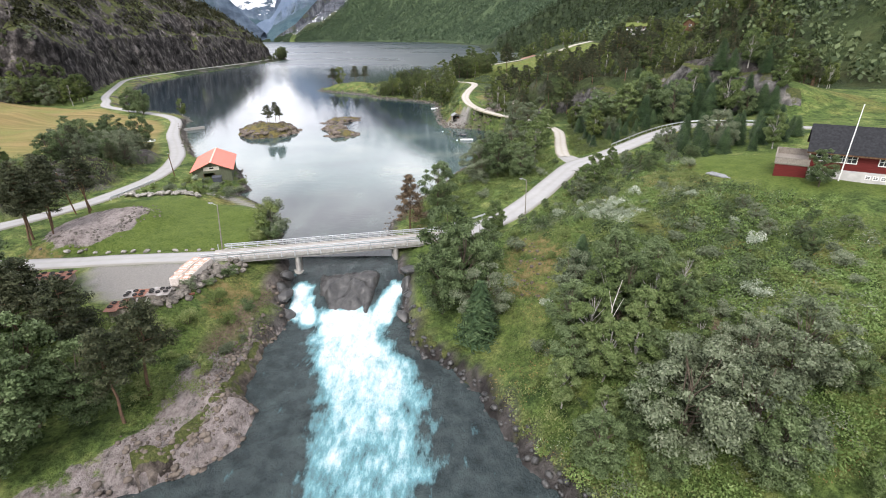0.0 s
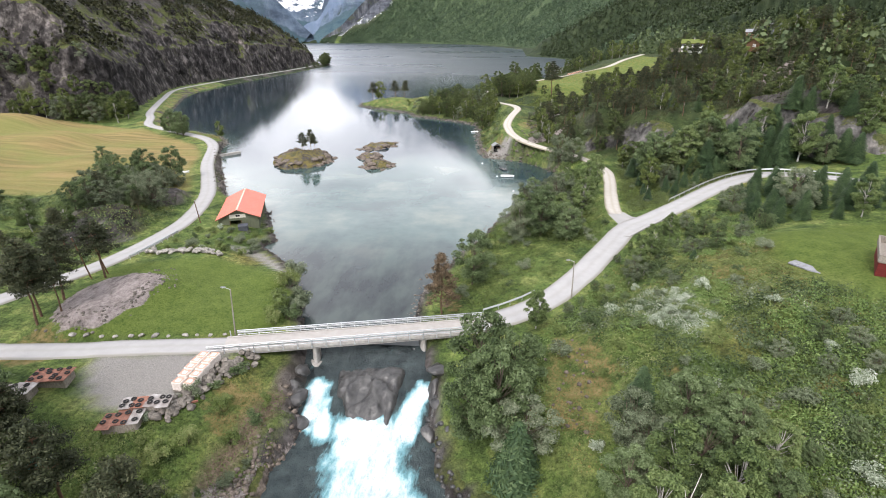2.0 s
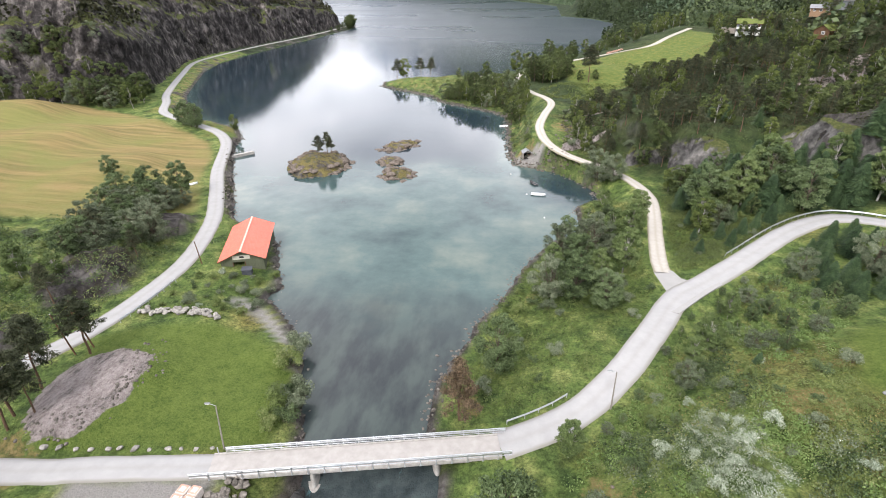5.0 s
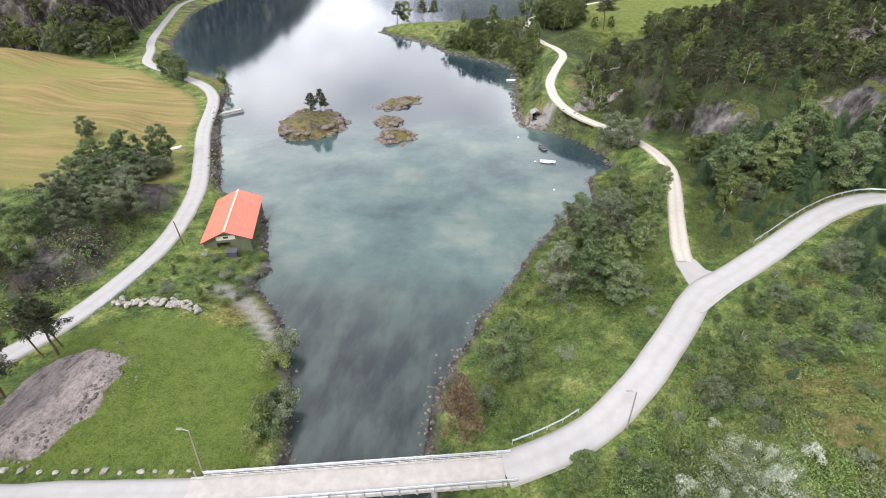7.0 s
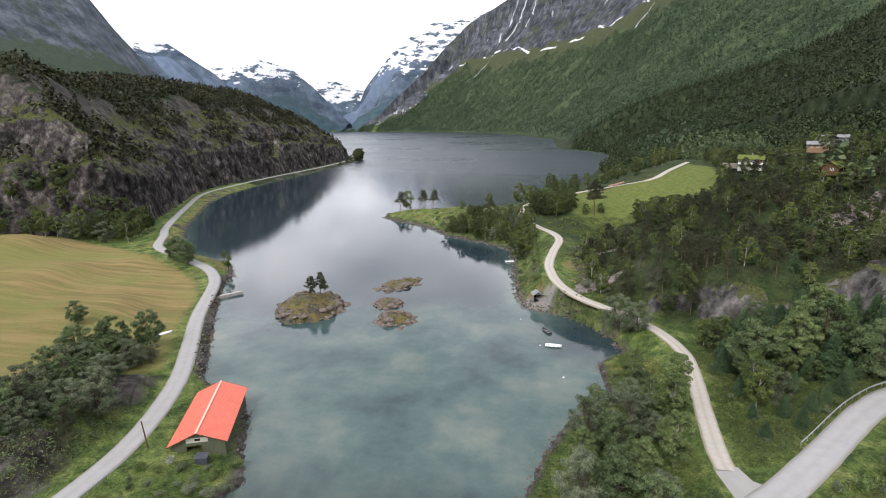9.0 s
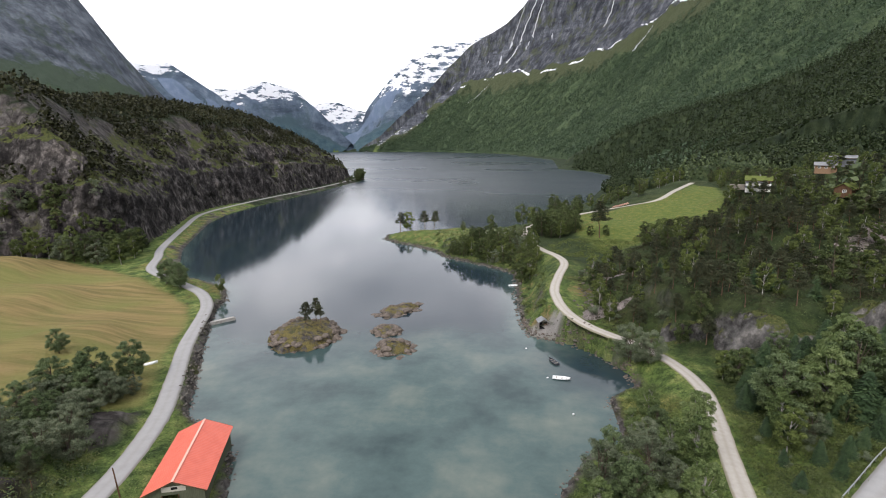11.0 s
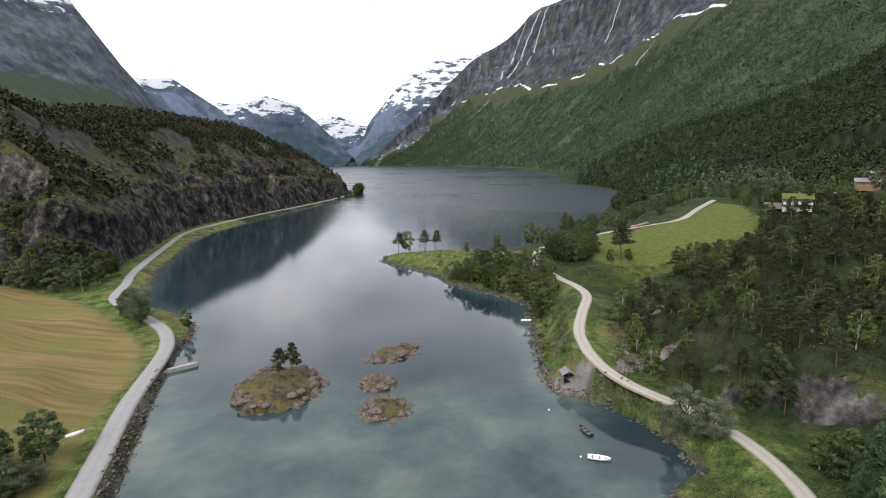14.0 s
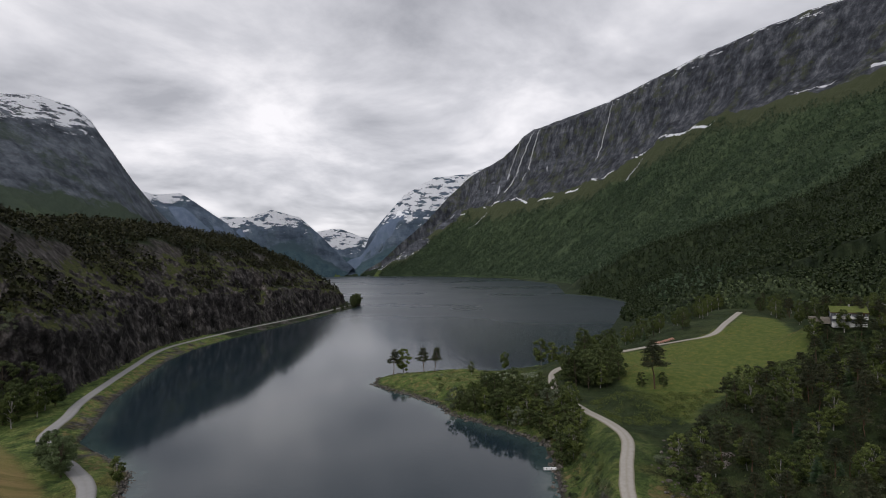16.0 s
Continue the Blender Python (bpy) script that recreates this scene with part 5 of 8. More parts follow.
# ---- boats ----
def build_boat(x, y, z, turn, length, hull, label, flip=False, seats=True):
    m = pose(x, y, z, 180 if flip else 0, 0, turn)
    b = empty("rowing_boat", m, label, "boat", "" if flip else "boats in the cove")
    bm = bmesh.new()
    n, k = 13, 9
    outer, inner = [], []
    for i in range(n):
        t = i / (n - 1)
        beam = 0.19 * length * (math.sin(math.pi * min(0.22 + 0.78 * t, 1)) ** 0.6 if t < 1 else 0) + (0.02 if t == 1 else 0)
        beam = max(beam, 0.03)
        sheer = 0.38 + 0.22 * t * t
        for rows, s in ((outer, 1.0), (inner, 0.86)):
            ring = []
            for j in range(k):
                a = math.pi * j / (k - 1)
                yy = -beam * s * math.cos(a)
                zz = sheer - (sheer + 0.12) * (math.sin(a) ** 0.7) * (1 if s == 1 else 0.84)
                ring.append(bm.verts.new(((t - 0.5) * length * (1 if s == 1 else 0.96), yy, zz)))
            rows.append(ring)
    for rows in (outer, inner):
        for p, q in zip(rows[:-1], rows[1:]):
            for j in range(k - 1):
                bm.faces.new((p[j], p[j + 1], q[j + 1], q[j])).smooth = True
    for i in range(n - 1):
        for j in (0, k - 1):
            bm.faces.new((outer[i][j], outer[i + 1][j], inner[i + 1][j], inner[i][j]))
    for e in (0, n - 1):
        for j in range(k - 1):
            bm.faces.new((outer[e][j], outer[e][j + 1], inner[e][j + 1], inner[e][j]))
        bm.faces.new(inner[e])
        bm.faces.new(outer[e])
    bmesh.ops.recalc_face_normals(bm, faces=bm.faces)
    part("hull", bm, hull, b)
    if seats:
        for t in (-0.28, 0.02, 0.28):
            part("thwart", box((0.26, 0.32 * length * (1 - 0.5 * abs(t)), 0.04), Matrix.Translation((t * length, 0, 0.24))), M["weathered"], b)
    return b


build_boat(7.9, 176.7, 0.05, -8, 4.4, M["boat_white"], "white rowing boat moored in the cove")
build_boat(6.6, 186.5, 0.05, 118, 4.2, M["boat_dark"], "dark rowing boat moored in the cove")
build_boat(-4.2, 259.5, 0.05, 5, 4.6, M["boat_white"], "white boat lying against the spit's bank")
build_boat(-97.6, 168.2, ground_z(-97.6, 168.2) + 0.42, 55, 3.4, M["boat_white"], "upturned white boat in the grass by the field", True, False)
for x, y in ((-0.5, 195), (9.0, 160), (4.5, 177)):
    bu = empty("mooring_buoy", pose(x, y, 0.02), "small white mooring buoy on the lake", "buoy", "mooring buoys")
    bm = bmesh.new()
    bmesh.ops.create_uvsphere(bm, u_segments=12, v_segments=8, radius=0.26)
    part("float", bm, M["boat_white"], bu)
    part("ring", tube((0, 0, 0.2), (0, 0, 0.38), 0.05, 0.04, 8), M["steel"], bu)


# ---- poles and lamps ----
def lamp_post(x, y, h, lean, turn, label):
    p = empty("street_lamp", pose(x, y, ground_z(x, y), 0, lean, turn), label, "street lamp", "street lamps")
    part("pole", tube((0, 0, -0.4), (0, 0, h), 0.11, 0.07, 10), M["weathered"], p)
    part("arm", tube((0, 0, h - 0.1), (0.7, 0, h + 0.25), 0.035, 0.035, 8), M["steel"], p)
    head = bmesh.new()
    add_box(head, (0.7, 0.26, 0.14), Matrix.Translation((0.95, 0, h + 0.3)), 0.05)
    hd = part("lamp_head", head, M["grey_metal"], p)
    part("diffuser", box((0.5, 0.2, 0.06), Matrix.Translation((0.95, 0, h + 0.21)), 0.02), M["white"], hd)


lamp_post(-36.0, 74.9, 7.6, -4, 190, "grey street lamp at the lawn by the bridge")
lamp_post(14.6, 87.0, 6.6, 1, 190, "grey street lamp beside the climbing road")
for x, y, h, a, b in ((-65.9, 120.3, 5.5, 2, -3), (-67.7, 87.7, 8, 3, -7), (-66.2, 89.8, 8, 3, -9), (-71.5, 72.5, 9, 2, -5)):
    p = empty("utility_pole", pose(x, y, ground_z(x, y), a, b, 0), "dark wooden utility pole by the lake road", "pole", "wooden poles by the lake road")
    part("shaft", tube((0, 0, -0.4), (0, 0, h), 0.13, 0.09, 10), M["brown_wood"], p)
    part("cap", tube((0, 0, h), (0, 0, h + 0.06), 0.11, 0.11, 10), M["steel"], p)


# ---- yard by the bridge ----
def pallet_block(x, y, turn):
    p = empty("wrapped_pallet", pose(x, y, ground_z(x, y), 0, 0, turn), "pallet of salmon bricks wrapped in pale plastic", "pallet", "wrapped pallets in the yard")
    part("pallet_base", box((1.24, 1.16, 0.14), Matrix.Translation((0, 0, 0.08))), M["weathered"], p)
    part("load", box((1.28, 1.2, 1.15), Matrix.Translation((0, 0, 0.74)), 0.07), M["wrap"], p)
    bm = bmesh.new()
    for sx, sy, w, d in ((0, -0.42, 1.06, 0.2), (0, 0.42, 1.06, 0.2), (-0.43, 0, 0.2, 0.64), (0.43, 0, 0.2, 0.64)):
        add_box(bm, (w, d, 0.05), Matrix.Translation((sx, sy, 1.33)))
    part("top_rim", bm, M["pink"], p, "salmon top layer in a ring")
    return p


first = None
for i in range(5):
    for j in range(2):
        m = pose(-37.2 + 1.36 * j + 0.12 * i, 62.4 + 1.28 * i + 0.16 * j, 0, 0, 0, -6)
        if first is None:
            first = pallet_block(m.translation.x, m.translation.y, -6)
        else:
            m.translation.z = ground_z(m.translation.x, m.translation.y)
            copy_thing(first, m)


def tyre_mesh():
    bm = bmesh.new()
    n, k, R, r = 16, 8, 0.24, 0.1
    rings = []
    for i in range(n):
        a = 2 * math.pi * i / n
        rings.append([bm.verts.new(((R + r * math.cos(b)) * math.cos(a), (R + r * math.cos(b)) * math.sin(a), 0.8 * r * math.sin(b) + 0.08)) for b in [2 * math.pi * j / k for j in range(k)]])
    for i in range(n):
        p, q = rings[i], rings[(i + 1) % n]
        for j in range(k):
            bm.faces.new((p[j], q[j], q[(j + 1) % k], p[(j + 1) % k])).smooth = True
    me = bpy.data.meshes.new("tyre")
    bm.to_mesh(me)
    bm.free()
    me.materials.append(M["rubber"])
    return me


TYRE = tyre_mesh()
yard_rng = np.random.default_rng(55)


def wood_stack(x, y, turn, W, D, H, mats, label, nx, ny):
    z = ground_z(x, y)
    s = empty("wood_stack", pose(x, y, z, 0, 0, turn), label, "wood stack", "covered wood stacks")
    part("firewood", box((W - 0.4, D - 0.4, H + 0.4), Matrix.Translation((0, 0, H / 2 - 0.2)), 0.08), M["weathered"], s, "grey split firewood")
    n = len(mats)
    for i, mt in enumerate(mats):
        bm = bmesh.new()
        add_box(bm, (W / n + 0.15, D + yard_rng.uniform(-0.1, 0.3), 0.05), Matrix.Translation((-W / 2 + W * (i + 0.5) / n, yard_rng.normal(0, 0.1), H + 0.05 + 0.05 * (i % 2))) @ Euler((yard_rng.normal(0, 0.02), yard_rng.normal(0, 0.03), yard_rng.normal(0, 0.03))).to_matrix().to_4x4(), 0.01)
        part("cover_sheet", bm, M[mt], s, {"rust_sheet": "rusty red cover sheet", "zinc_sheet": "dull zinc cover sheet"}[mt])
    for i in range(nx):
        for j in range(ny):
            lx = -W / 2 + W * (i + 0.5) / nx + yard_rng.normal(0, 0.12)
            ly = -D / 2 + D * (j + 0.5) / ny + yard_rng.normal(0, 0.12)
            t = new("tyre", TYRE)
            t.matrix_basis = pose(x, y, z, 0, 0, turn) @ Matrix.Translation((lx, ly, H + 0.13))
            tagged(t, "old black car tyre weighing down a cover sheet", "tyre", "tyres on the wood stacks")


wood_stack(-40.6, 56.3, 12, 4.2, 2.6, 1.1, ["rust_sheet", "rust_sheet", "zinc_sheet"], "long wood stack under rusty sheets and old tyres", 4, 2)
wood_stack(-39.3, 58.9, 12, 5.6, 2.0, 1.3, ["zinc_sheet", "rust_sheet", "zinc_sheet", "zinc_sheet"], "wood stack under zinc sheets and old tyres", 6, 2)
wood_stack(-53.2, 61.6, 8, 4.6, 2.6, 1.0, ["rust_sheet", "rust_sheet", "rust_sheet"], "wood stack under rusty sheets in the yard", 4, 3)
wood_stack(-55.6, 58.6, 8, 4.6, 2.4, 1.0, ["zinc_sheet", "zinc_sheet"], "wood stack under zinc sheets in the yard", 3, 2)
for k, (x, y, a) in enumerate(((-35.4, 60.6, 20), (-36.0, 60.0, 70))):
    bm_ = empty("steel_beam", pose(x, y, ground_z(x, y) + 0.12, 0, 0, a), "rusty steel beam lying beside the pallets", "beam", "rusty beams")
    part("web", box((2.4, 0.05, 0.2), Matrix()), M["rust_sheet"], bm_)
    for sz in (-0.1, 0.1):
        part("flange", box((2.4, 0.2, 0.03), Matrix.Translation((0, 0, sz))), M["rust_sheet"], bm_)
tp = empty("tarpaulin", pose(-46, 49.5, ground_z(-46, 49.5) + 0.1, 0, 0, 20), "crumpled teal tarpaulin among the pines", "tarpaulin")
bm = bmesh.new()
bmesh.ops.create_grid(bm, x_segments=12, y_segments=12, size=1.0)
for v in bm.verts:
    v.co.z = 0.9 + 0.5 * noise.noise(v.co * 1.7) - 0.5 * v.co.length
bmesh.ops.solidify(bm, geom=bm.faces, thickness=0.03)
part("sheet", bm, M["teal"], tp)


# ---- rocks ----
def boulder_mesh(seed, material, sub=2, squash=0.7):
    rng = np.random.default_rng(seed)
    bm = bmesh.new()
    bmesh.ops.create_icosphere(bm, subdivisions=sub, radius=0.5)
    o = Vector(rng.uniform(0, 50, 3))
    for v in bm.verts:
        n = noise.noise(v.co * 2.2 + o) * 0.28 + noise.noise(v.co * 5 + o) * 0.09
        v.co *= 1 + n
        for ax in (Vector((0.8, 0.3, 0.5)).normalized(), Vector((-0.5, 0.7, 0.4)).normalized(), Vector((0.1, -0.8, 0.6)).normalized()):
            d = v.co.dot(ax) - 0.4
            if d > 0:
                v.co -= ax * d * 0.8
        v.co.z *= squash
    me = bpy.data.meshes.new("stone")
    bm.to_mesh(me)
    bm.free()
    me.materials.append(material)
    return me


M["light_stone"] = simple("pale_boulder", (0.12, 0.115, 0.10), (0.40, 0.375, 0.34), 1.6, 0.92, 0.2, bump=0.7, dist=0.06, random_part=0.25)
PALE = [boulder_mesh(70 + s, M["light_stone"]) for s in range(4)]
STONES = [boulder_mesh(s, M["rock"]) for s in range(5)]
WET = [boulder_mesh(20 + s, M["wet_rock"], 4, 0.55) for s in range(3)]
rock_rng = np.random.default_rng(91)


def set_stone(name, me, x, y, z, size, label="", category="", group="", parent=None, kind=""):
    ob = new(name, me)
    m = pose(x, y, z, rock_rng.normal(0, 12), rock_rng.normal(0, 12), rock_rng.uniform(0, 360)) @ Matrix.Diagonal((size * rock_rng.uniform(0.85, 1.3), size * rock_rng.uniform(0.75, 1.1), size * rock_rng.uniform(0.8, 1.1), 1))
    ob.matrix_basis = m
    if parent is not None:
        ob.parent = parent
    elif label:
        tagged(ob, label, category, group, kind)
    return ob


for i in range(13):
    t = i / 12
    x, y = -58 + 22.4 * t + rock_rng.normal(0, 0.2), 70.9 + 3.9 * t + rock_rng.normal(0, 0.12)
    set_stone("boulder", PALE[i % 4], x, y, ground_z(x, y) + 0.12, rock_rng.uniform(0.5, 1.0), "pale boulder in a row along the lawn", "boulder", "boulders along the lawn")
wall_ = empty("rubble_wall", Matrix(), "low heap of pale boulders along the lawn's upper edge", "stone wall")
for i in range(95):
    t = rock_rng.random()
    x, y = -66 + 15.5 * t, 100.2 + 1.6 * math.sin(3 * t) + rock_rng.normal(0, 0.55)
    set_stone("stone", PALE[i % 4], x, y, ground_z(x, y) + 0.2 + 0.45 * rock_rng.random(), rock_rng.uniform(0.5, 1.15), parent=wall_)
ret = empty("retaining_wall", Matrix(), "dry-stone retaining wall of rough grey boulders by the bridge", "stone wall")
for i in range(150):
    t = rock_rng.random()
    x = -38.5 + 5.5 * t + rock_rng.normal(0, 0.3)
    y = 57.5 + 13.5 * t + rock_rng.normal(0, 0.3) - 0.0
    dx = 0.6 + 1.5 * rock_rng.random()
    x += dx
    set_stone("stone", STONES[i % 5], x, y, ground_z(x, y) + 0.15 + 0.5 * (2.1 - dx) * 0.6, rock_rng.uniform(0.6, 1.2), parent=ret)


def build_ledge():
    """Broken black bedrock between and beside the two chutes."""
    xs, ys = np.arange(-27, -3.4, 0.34), np.arange(61.5, 75.5, 0.34)
    X, Y = np.meshgrid(xs, ys)
    wob = 1.4 * grain(X, Y, 3.0, 80, 3)
    chute = np.minimum(np.abs(X + 21.6 - 0.18 * (70 - Y) + 0.6 * wob), np.abs(X + 8.0 + 0.12 * (70 - Y) + 0.6 * wob))
    ridge = 1 - np.abs(grain(X, Y, 3.2, 81, 4))
    step = np.floor(2.2 * grain(X + 0.3 * Y, Y, 3.6, 83, 2) + 0.5) * 0.4
    level = river_level(Y)
    shelf = np.interp(Y + 0.8 * wob, [63.2, 64.6, 66.5, 70.2, 71.6, 74], [-4.2, -3.0, -2.0, -0.5, -0.35, -1.8])
    walls = fade(np.abs(X + 14.4), 8.6, 10.6)
    body = np.maximum(fade(chute + 0.7 * wob, 1.9, 3.1) * (1 - walls), walls * (1 - fade(Y, 71, 75)))
    z = level - 1.4 + body * (np.maximum(shelf, level - 1.0 + 2.2 * walls) - level + 1.4 + 0.75 * ridge ** 4 + 0.9 * step - 0.35) + 0.28 * grain(X, Y, 0.9, 84, 3)
    ny, nx = X.shape
    i = np.arange((ny - 1) * (nx - 1))
    a = (i // (nx - 1)) * nx + i % (nx - 1)
    q = np.stack([a, a + 1, a + nx + 1, a + nx], -1)
    f = np.concatenate([q[:, [0, 1, 2]], q[:, [0, 2, 3]]])
    ledge = empty("rock_ledge", Matrix(), "wet black bedrock ledge splitting the falls", "rock")
    co = np.stack([X, Y, z], -1).reshape(-1, 3)
    mid = co[f].mean(1)[:, 0] + 0.3 * np.sin(co[f].mean(1)[:, 1])
    for lo_, hi_, nm in ((-99, -21.4, "west_ledge"), (-21.4, -14.6, "shelf"), (-14.6, -8.2, "shelf"), (-8.2, 99, "east_ledge")):
        piece = f[(mid >= lo_) & (mid < hi_)]
        used, back = np.unique(piece, return_inverse=True)
        new(nm, fast_mesh(nm, co[used], back.reshape(-1, 3), M["wet_rock"])).parent = ledge
    return ledge


build_ledge()
for i, (x, y, z, s) in enumerate([(-24.6, 70.4, 0.0, 2.6), (-5.6, 71.6, 0.1, 2.8), (-24.2, 66.6, -1.6, 2.4), (-4.8, 66.5, -1.6, 2.6), (-22.6, 63.2, -2.8, 1.8), (-6.0, 62.4, -2.9, 2.0)]):
    set_stone("river_rock", WET[i % 3], x, y, z, s, "wet black rock in the falls under the bridge", "rock", "rocks in the falls")


def rock_scatter(name, label, line, n, off, size, material_set, seed, lift=0.1):
    """A joined belt of shore stones along a line."""
    rng = np.random.default_rng(seed)
    V, F, base = [], [], 0
    pts = dense(line, 1.0)
    src = []
    for me in material_set:
        co = np.empty(len(me.vertices) * 3)
        me.vertices.foreach_get("co", co)
        src.append((co.reshape(-1, 3), np.array([p.vertices[:] for p in me.polygons])))
    for i in range(n):
        p = pts[rng.integers(len(pts))]
        x, y = p[0] + rng.normal(0, off), p[1] + rng.normal(0, off)
        s = size * rng.uniform(0.4, 1.3)
        co, fc = src[rng.integers(len(src))]
        a = rng.uniform(0, 6.28)
        c = co * np.array([s * rng.uniform(0.8, 1.3), s, s * rng.uniform(0.7, 1.1)])
        c = np.stack([c[:, 0] * math.cos(a) - c[:, 1] * math.sin(a) + x, c[:, 0] * math.sin(a) + c[:, 1] * math.cos(a) + y, c[:, 2] + max(ground_z(x, y), -0.15 if y > 74 else -9) + lift * s], -1)
        V.append(c)
        F.append(fc + base)
        base += len(c)
    ob = new(name, fast_mesh(name, np.concatenate(V), np.concatenate(F), material_set[0].materials[0]))
    return tagged(ob, label, "stones", kind="stuff")


LOW = [boulder_mesh(40 + s, M["rock"], 1) for s in range(4)]
rock_scatter("shore_stones", "riprap stones between lake road and water", W_SHORE[8:20], 900, 0.7, 0.8, LOW, 401)
rock_scatter("shore_stones", "stones along the eastern shore", E_COVE[3:15], 420, 0.8, 0.6, LOW, 402)
rock_scatter("shore_stones", "rocks along the spit's bank", E_SHORE[14:], 500, 0.9, 1.2, LOW, 403)
rock_scatter("shore_stones", "stones along the boathouse shore", W_SHORE[1:9], 220, 0.6, 0.5, LOW, 404)
rock_scatter("river_stones", "dark rocks along the river's east edge", R_EAST[0:9], 170, 0.6, 0.8, [boulder_mesh(50 + s, M["wet_rock"], 1) for s in range(3)], 405)
rock_scatter("river_stones", "brown rocks along the river's west edge", R_WEST[2:], 260, 1.0, 0.8, [boulder_mesh(60 + s, M["brown_rock"], 1) for s in range(3)], 406)
rock_scatter("shore_stones", "brown rocks round the cove", [(-1.5, 218), (1, 205), (14, 199), (21, 190), (25, 181), (24.5, 174)], 240, 0.8, 0.8, [boulder_mesh(99 + j, M["brown_rock"], 1) for j in range(3)], 409)
rock_scatter("scree_stones", "pale rubble by the gravel track", [(18, 214), (22, 224), (24, 236), (28, 250)], 200, 2.5, 0.9, LOW, 408)

# jetty of rough stone below the road
jt = empty("stone_jetty", pose(-101.5, 206.5, 0.15, 0, 0, 48), "short rough stone jetty reaching into the lake", "jetty")
part("slab", box((9.0, 2.4, 1.2), Matrix.Translation((0, 0, 0.0)), 0.25), M["concrete"], jt)
part("kerb", box((8.6, 0.35, 0.3), Matrix.Translation((0.1, -1.0, 0.7)), 0.05), M["concrete"], jt)

# snag and brushwood
sn = empty("dead_birch", pose(15.3, 42.6, ground_z(15.3, 42.6), 0, 9, 20), "bleached leaning dead birch without leaves", "dead tree")
srng = np.random.default_rng(8)
bm = bmesh.new()
limb_pts = [((0, 0, -0.3), (0.25, 0.1, 4.6), 0.10, 0.075), ((0.25, 0.1, 4.5), (0.2, 0.5, 7.6), 0.075, 0.05), ((0.2, 0.5, 7.5), (0.9, 0.9, 10.2), 0.05, 0.02), ((0.23, 0.3, 6.0), (1.3, 0.5, 8.4), 0.04, 0.015), ((0.2, 0.45, 7.2), (-0.7, 0.5, 9.2), 0.04, 0.015), ((0.25, 0.2, 4.9), (-0.9, -0.2, 6.4), 0.035, 0.012)]
for p, q, r1, r2 in limb_pts:
    add_tube(bm, p, q, r1, r2, 7)
part("trunk", bm, M["dead_wood"], sn)
bh = empty("brushwood_heap", pose(30, 41.6, ground_z(30, 41.6)), "heap of brown cut branches in the grass", "brushwood")
for i in range(46):
    a, r = srng.uniform(0, 6.28), srng.uniform(0.2, 1.4)
    p = Vector((r * math.cos(a), r * math.sin(a), srng.uniform(0.0, 0.5)))
    q = p + Vector((srng.normal(0, 1.0), srng.normal(0, 1.0), srng.uniform(0.1, 0.7)))
    part("branch", tube(p, q, 0.05, 0.02, 5), M["brown_wood" if i % 4 else "dead_wood"], bh)
pad = new("gravel_pad", None)
pad.matrix_basis = pose(47.2, 84.2, ground_z(47.2, 84.2) + 0.02, 0, 0, -60)
tagged(pad, "strip of grey crushed stone at the garden's edge", "gravel pad")
part("bed", box((4.6, 1.8, 0.3), Matrix(), 0.1), M["crushed"], pad)

# logs stacked at the far end of the track
for i in range(9):
    x, y = 56 + 1.1 * i, 380 + 0.4 * i
    lg = empty("log_pile", pose(x, y, ground_z(x, y), 0, 0, 70 + 6 * (i % 3)), "pile of pale sawn timber beside the track", "log pile", "timber piles by the track")
    for j in range(3):
        part("log", tube((-1.6, (j - 1) * 0.45, 0.25 + 0.35 * (j % 2)), (1.6, (j - 1) * 0.45, 0.25 + 0.35 * (j % 2)), 0.24, 0.22, 8), M["pink"], lg)


# ---- vegetation ----
def leaf_material(name, dark, mid, light, glow=0.35, scale=0.55, each=0.45):
    k = Nodes(name, 0.6, 0.22)
    geo = k.n("NewGeometry")
    info = k.n("ObjectInfo")
    clump = k.math("MULTIPLY", k.math("SUBTRACT", k.noise(scale, 4, 0.6), 0.5), 2.0)
    f = k.math("ADD", k.math("MULTIPLY", geo.outputs["Random Per Island"], each), k.math("MULTIPLY", info.outputs["Random"], 0.25))
    f = k.math("ADD", k.math("ADD", f, 0.15 + 0.5 * (0.45 - each)), k.math("MULTIPLY", clump, 0.45))
    c = k.ramp(f, [(0.12, tuple(v * 0.7 for v in dark)), (0.5, mid), (0.88, tuple(v * 1.12 for v in light))])
    k.colour(c)
    tr = k.n("BsdfTranslucent")
    k.link(c, tr.inputs[0])
    mx = k.n("MixShader")
    mx.inputs[0].default_value = glow * 0.4
    k.link(k.b.outputs[0], mx.inputs[1])
    k.link(tr.outputs[0], mx.inputs[2])
    k.link(mx.outputs[0], k.nt.nodes["Material Output"].inputs[0])
    return k.m


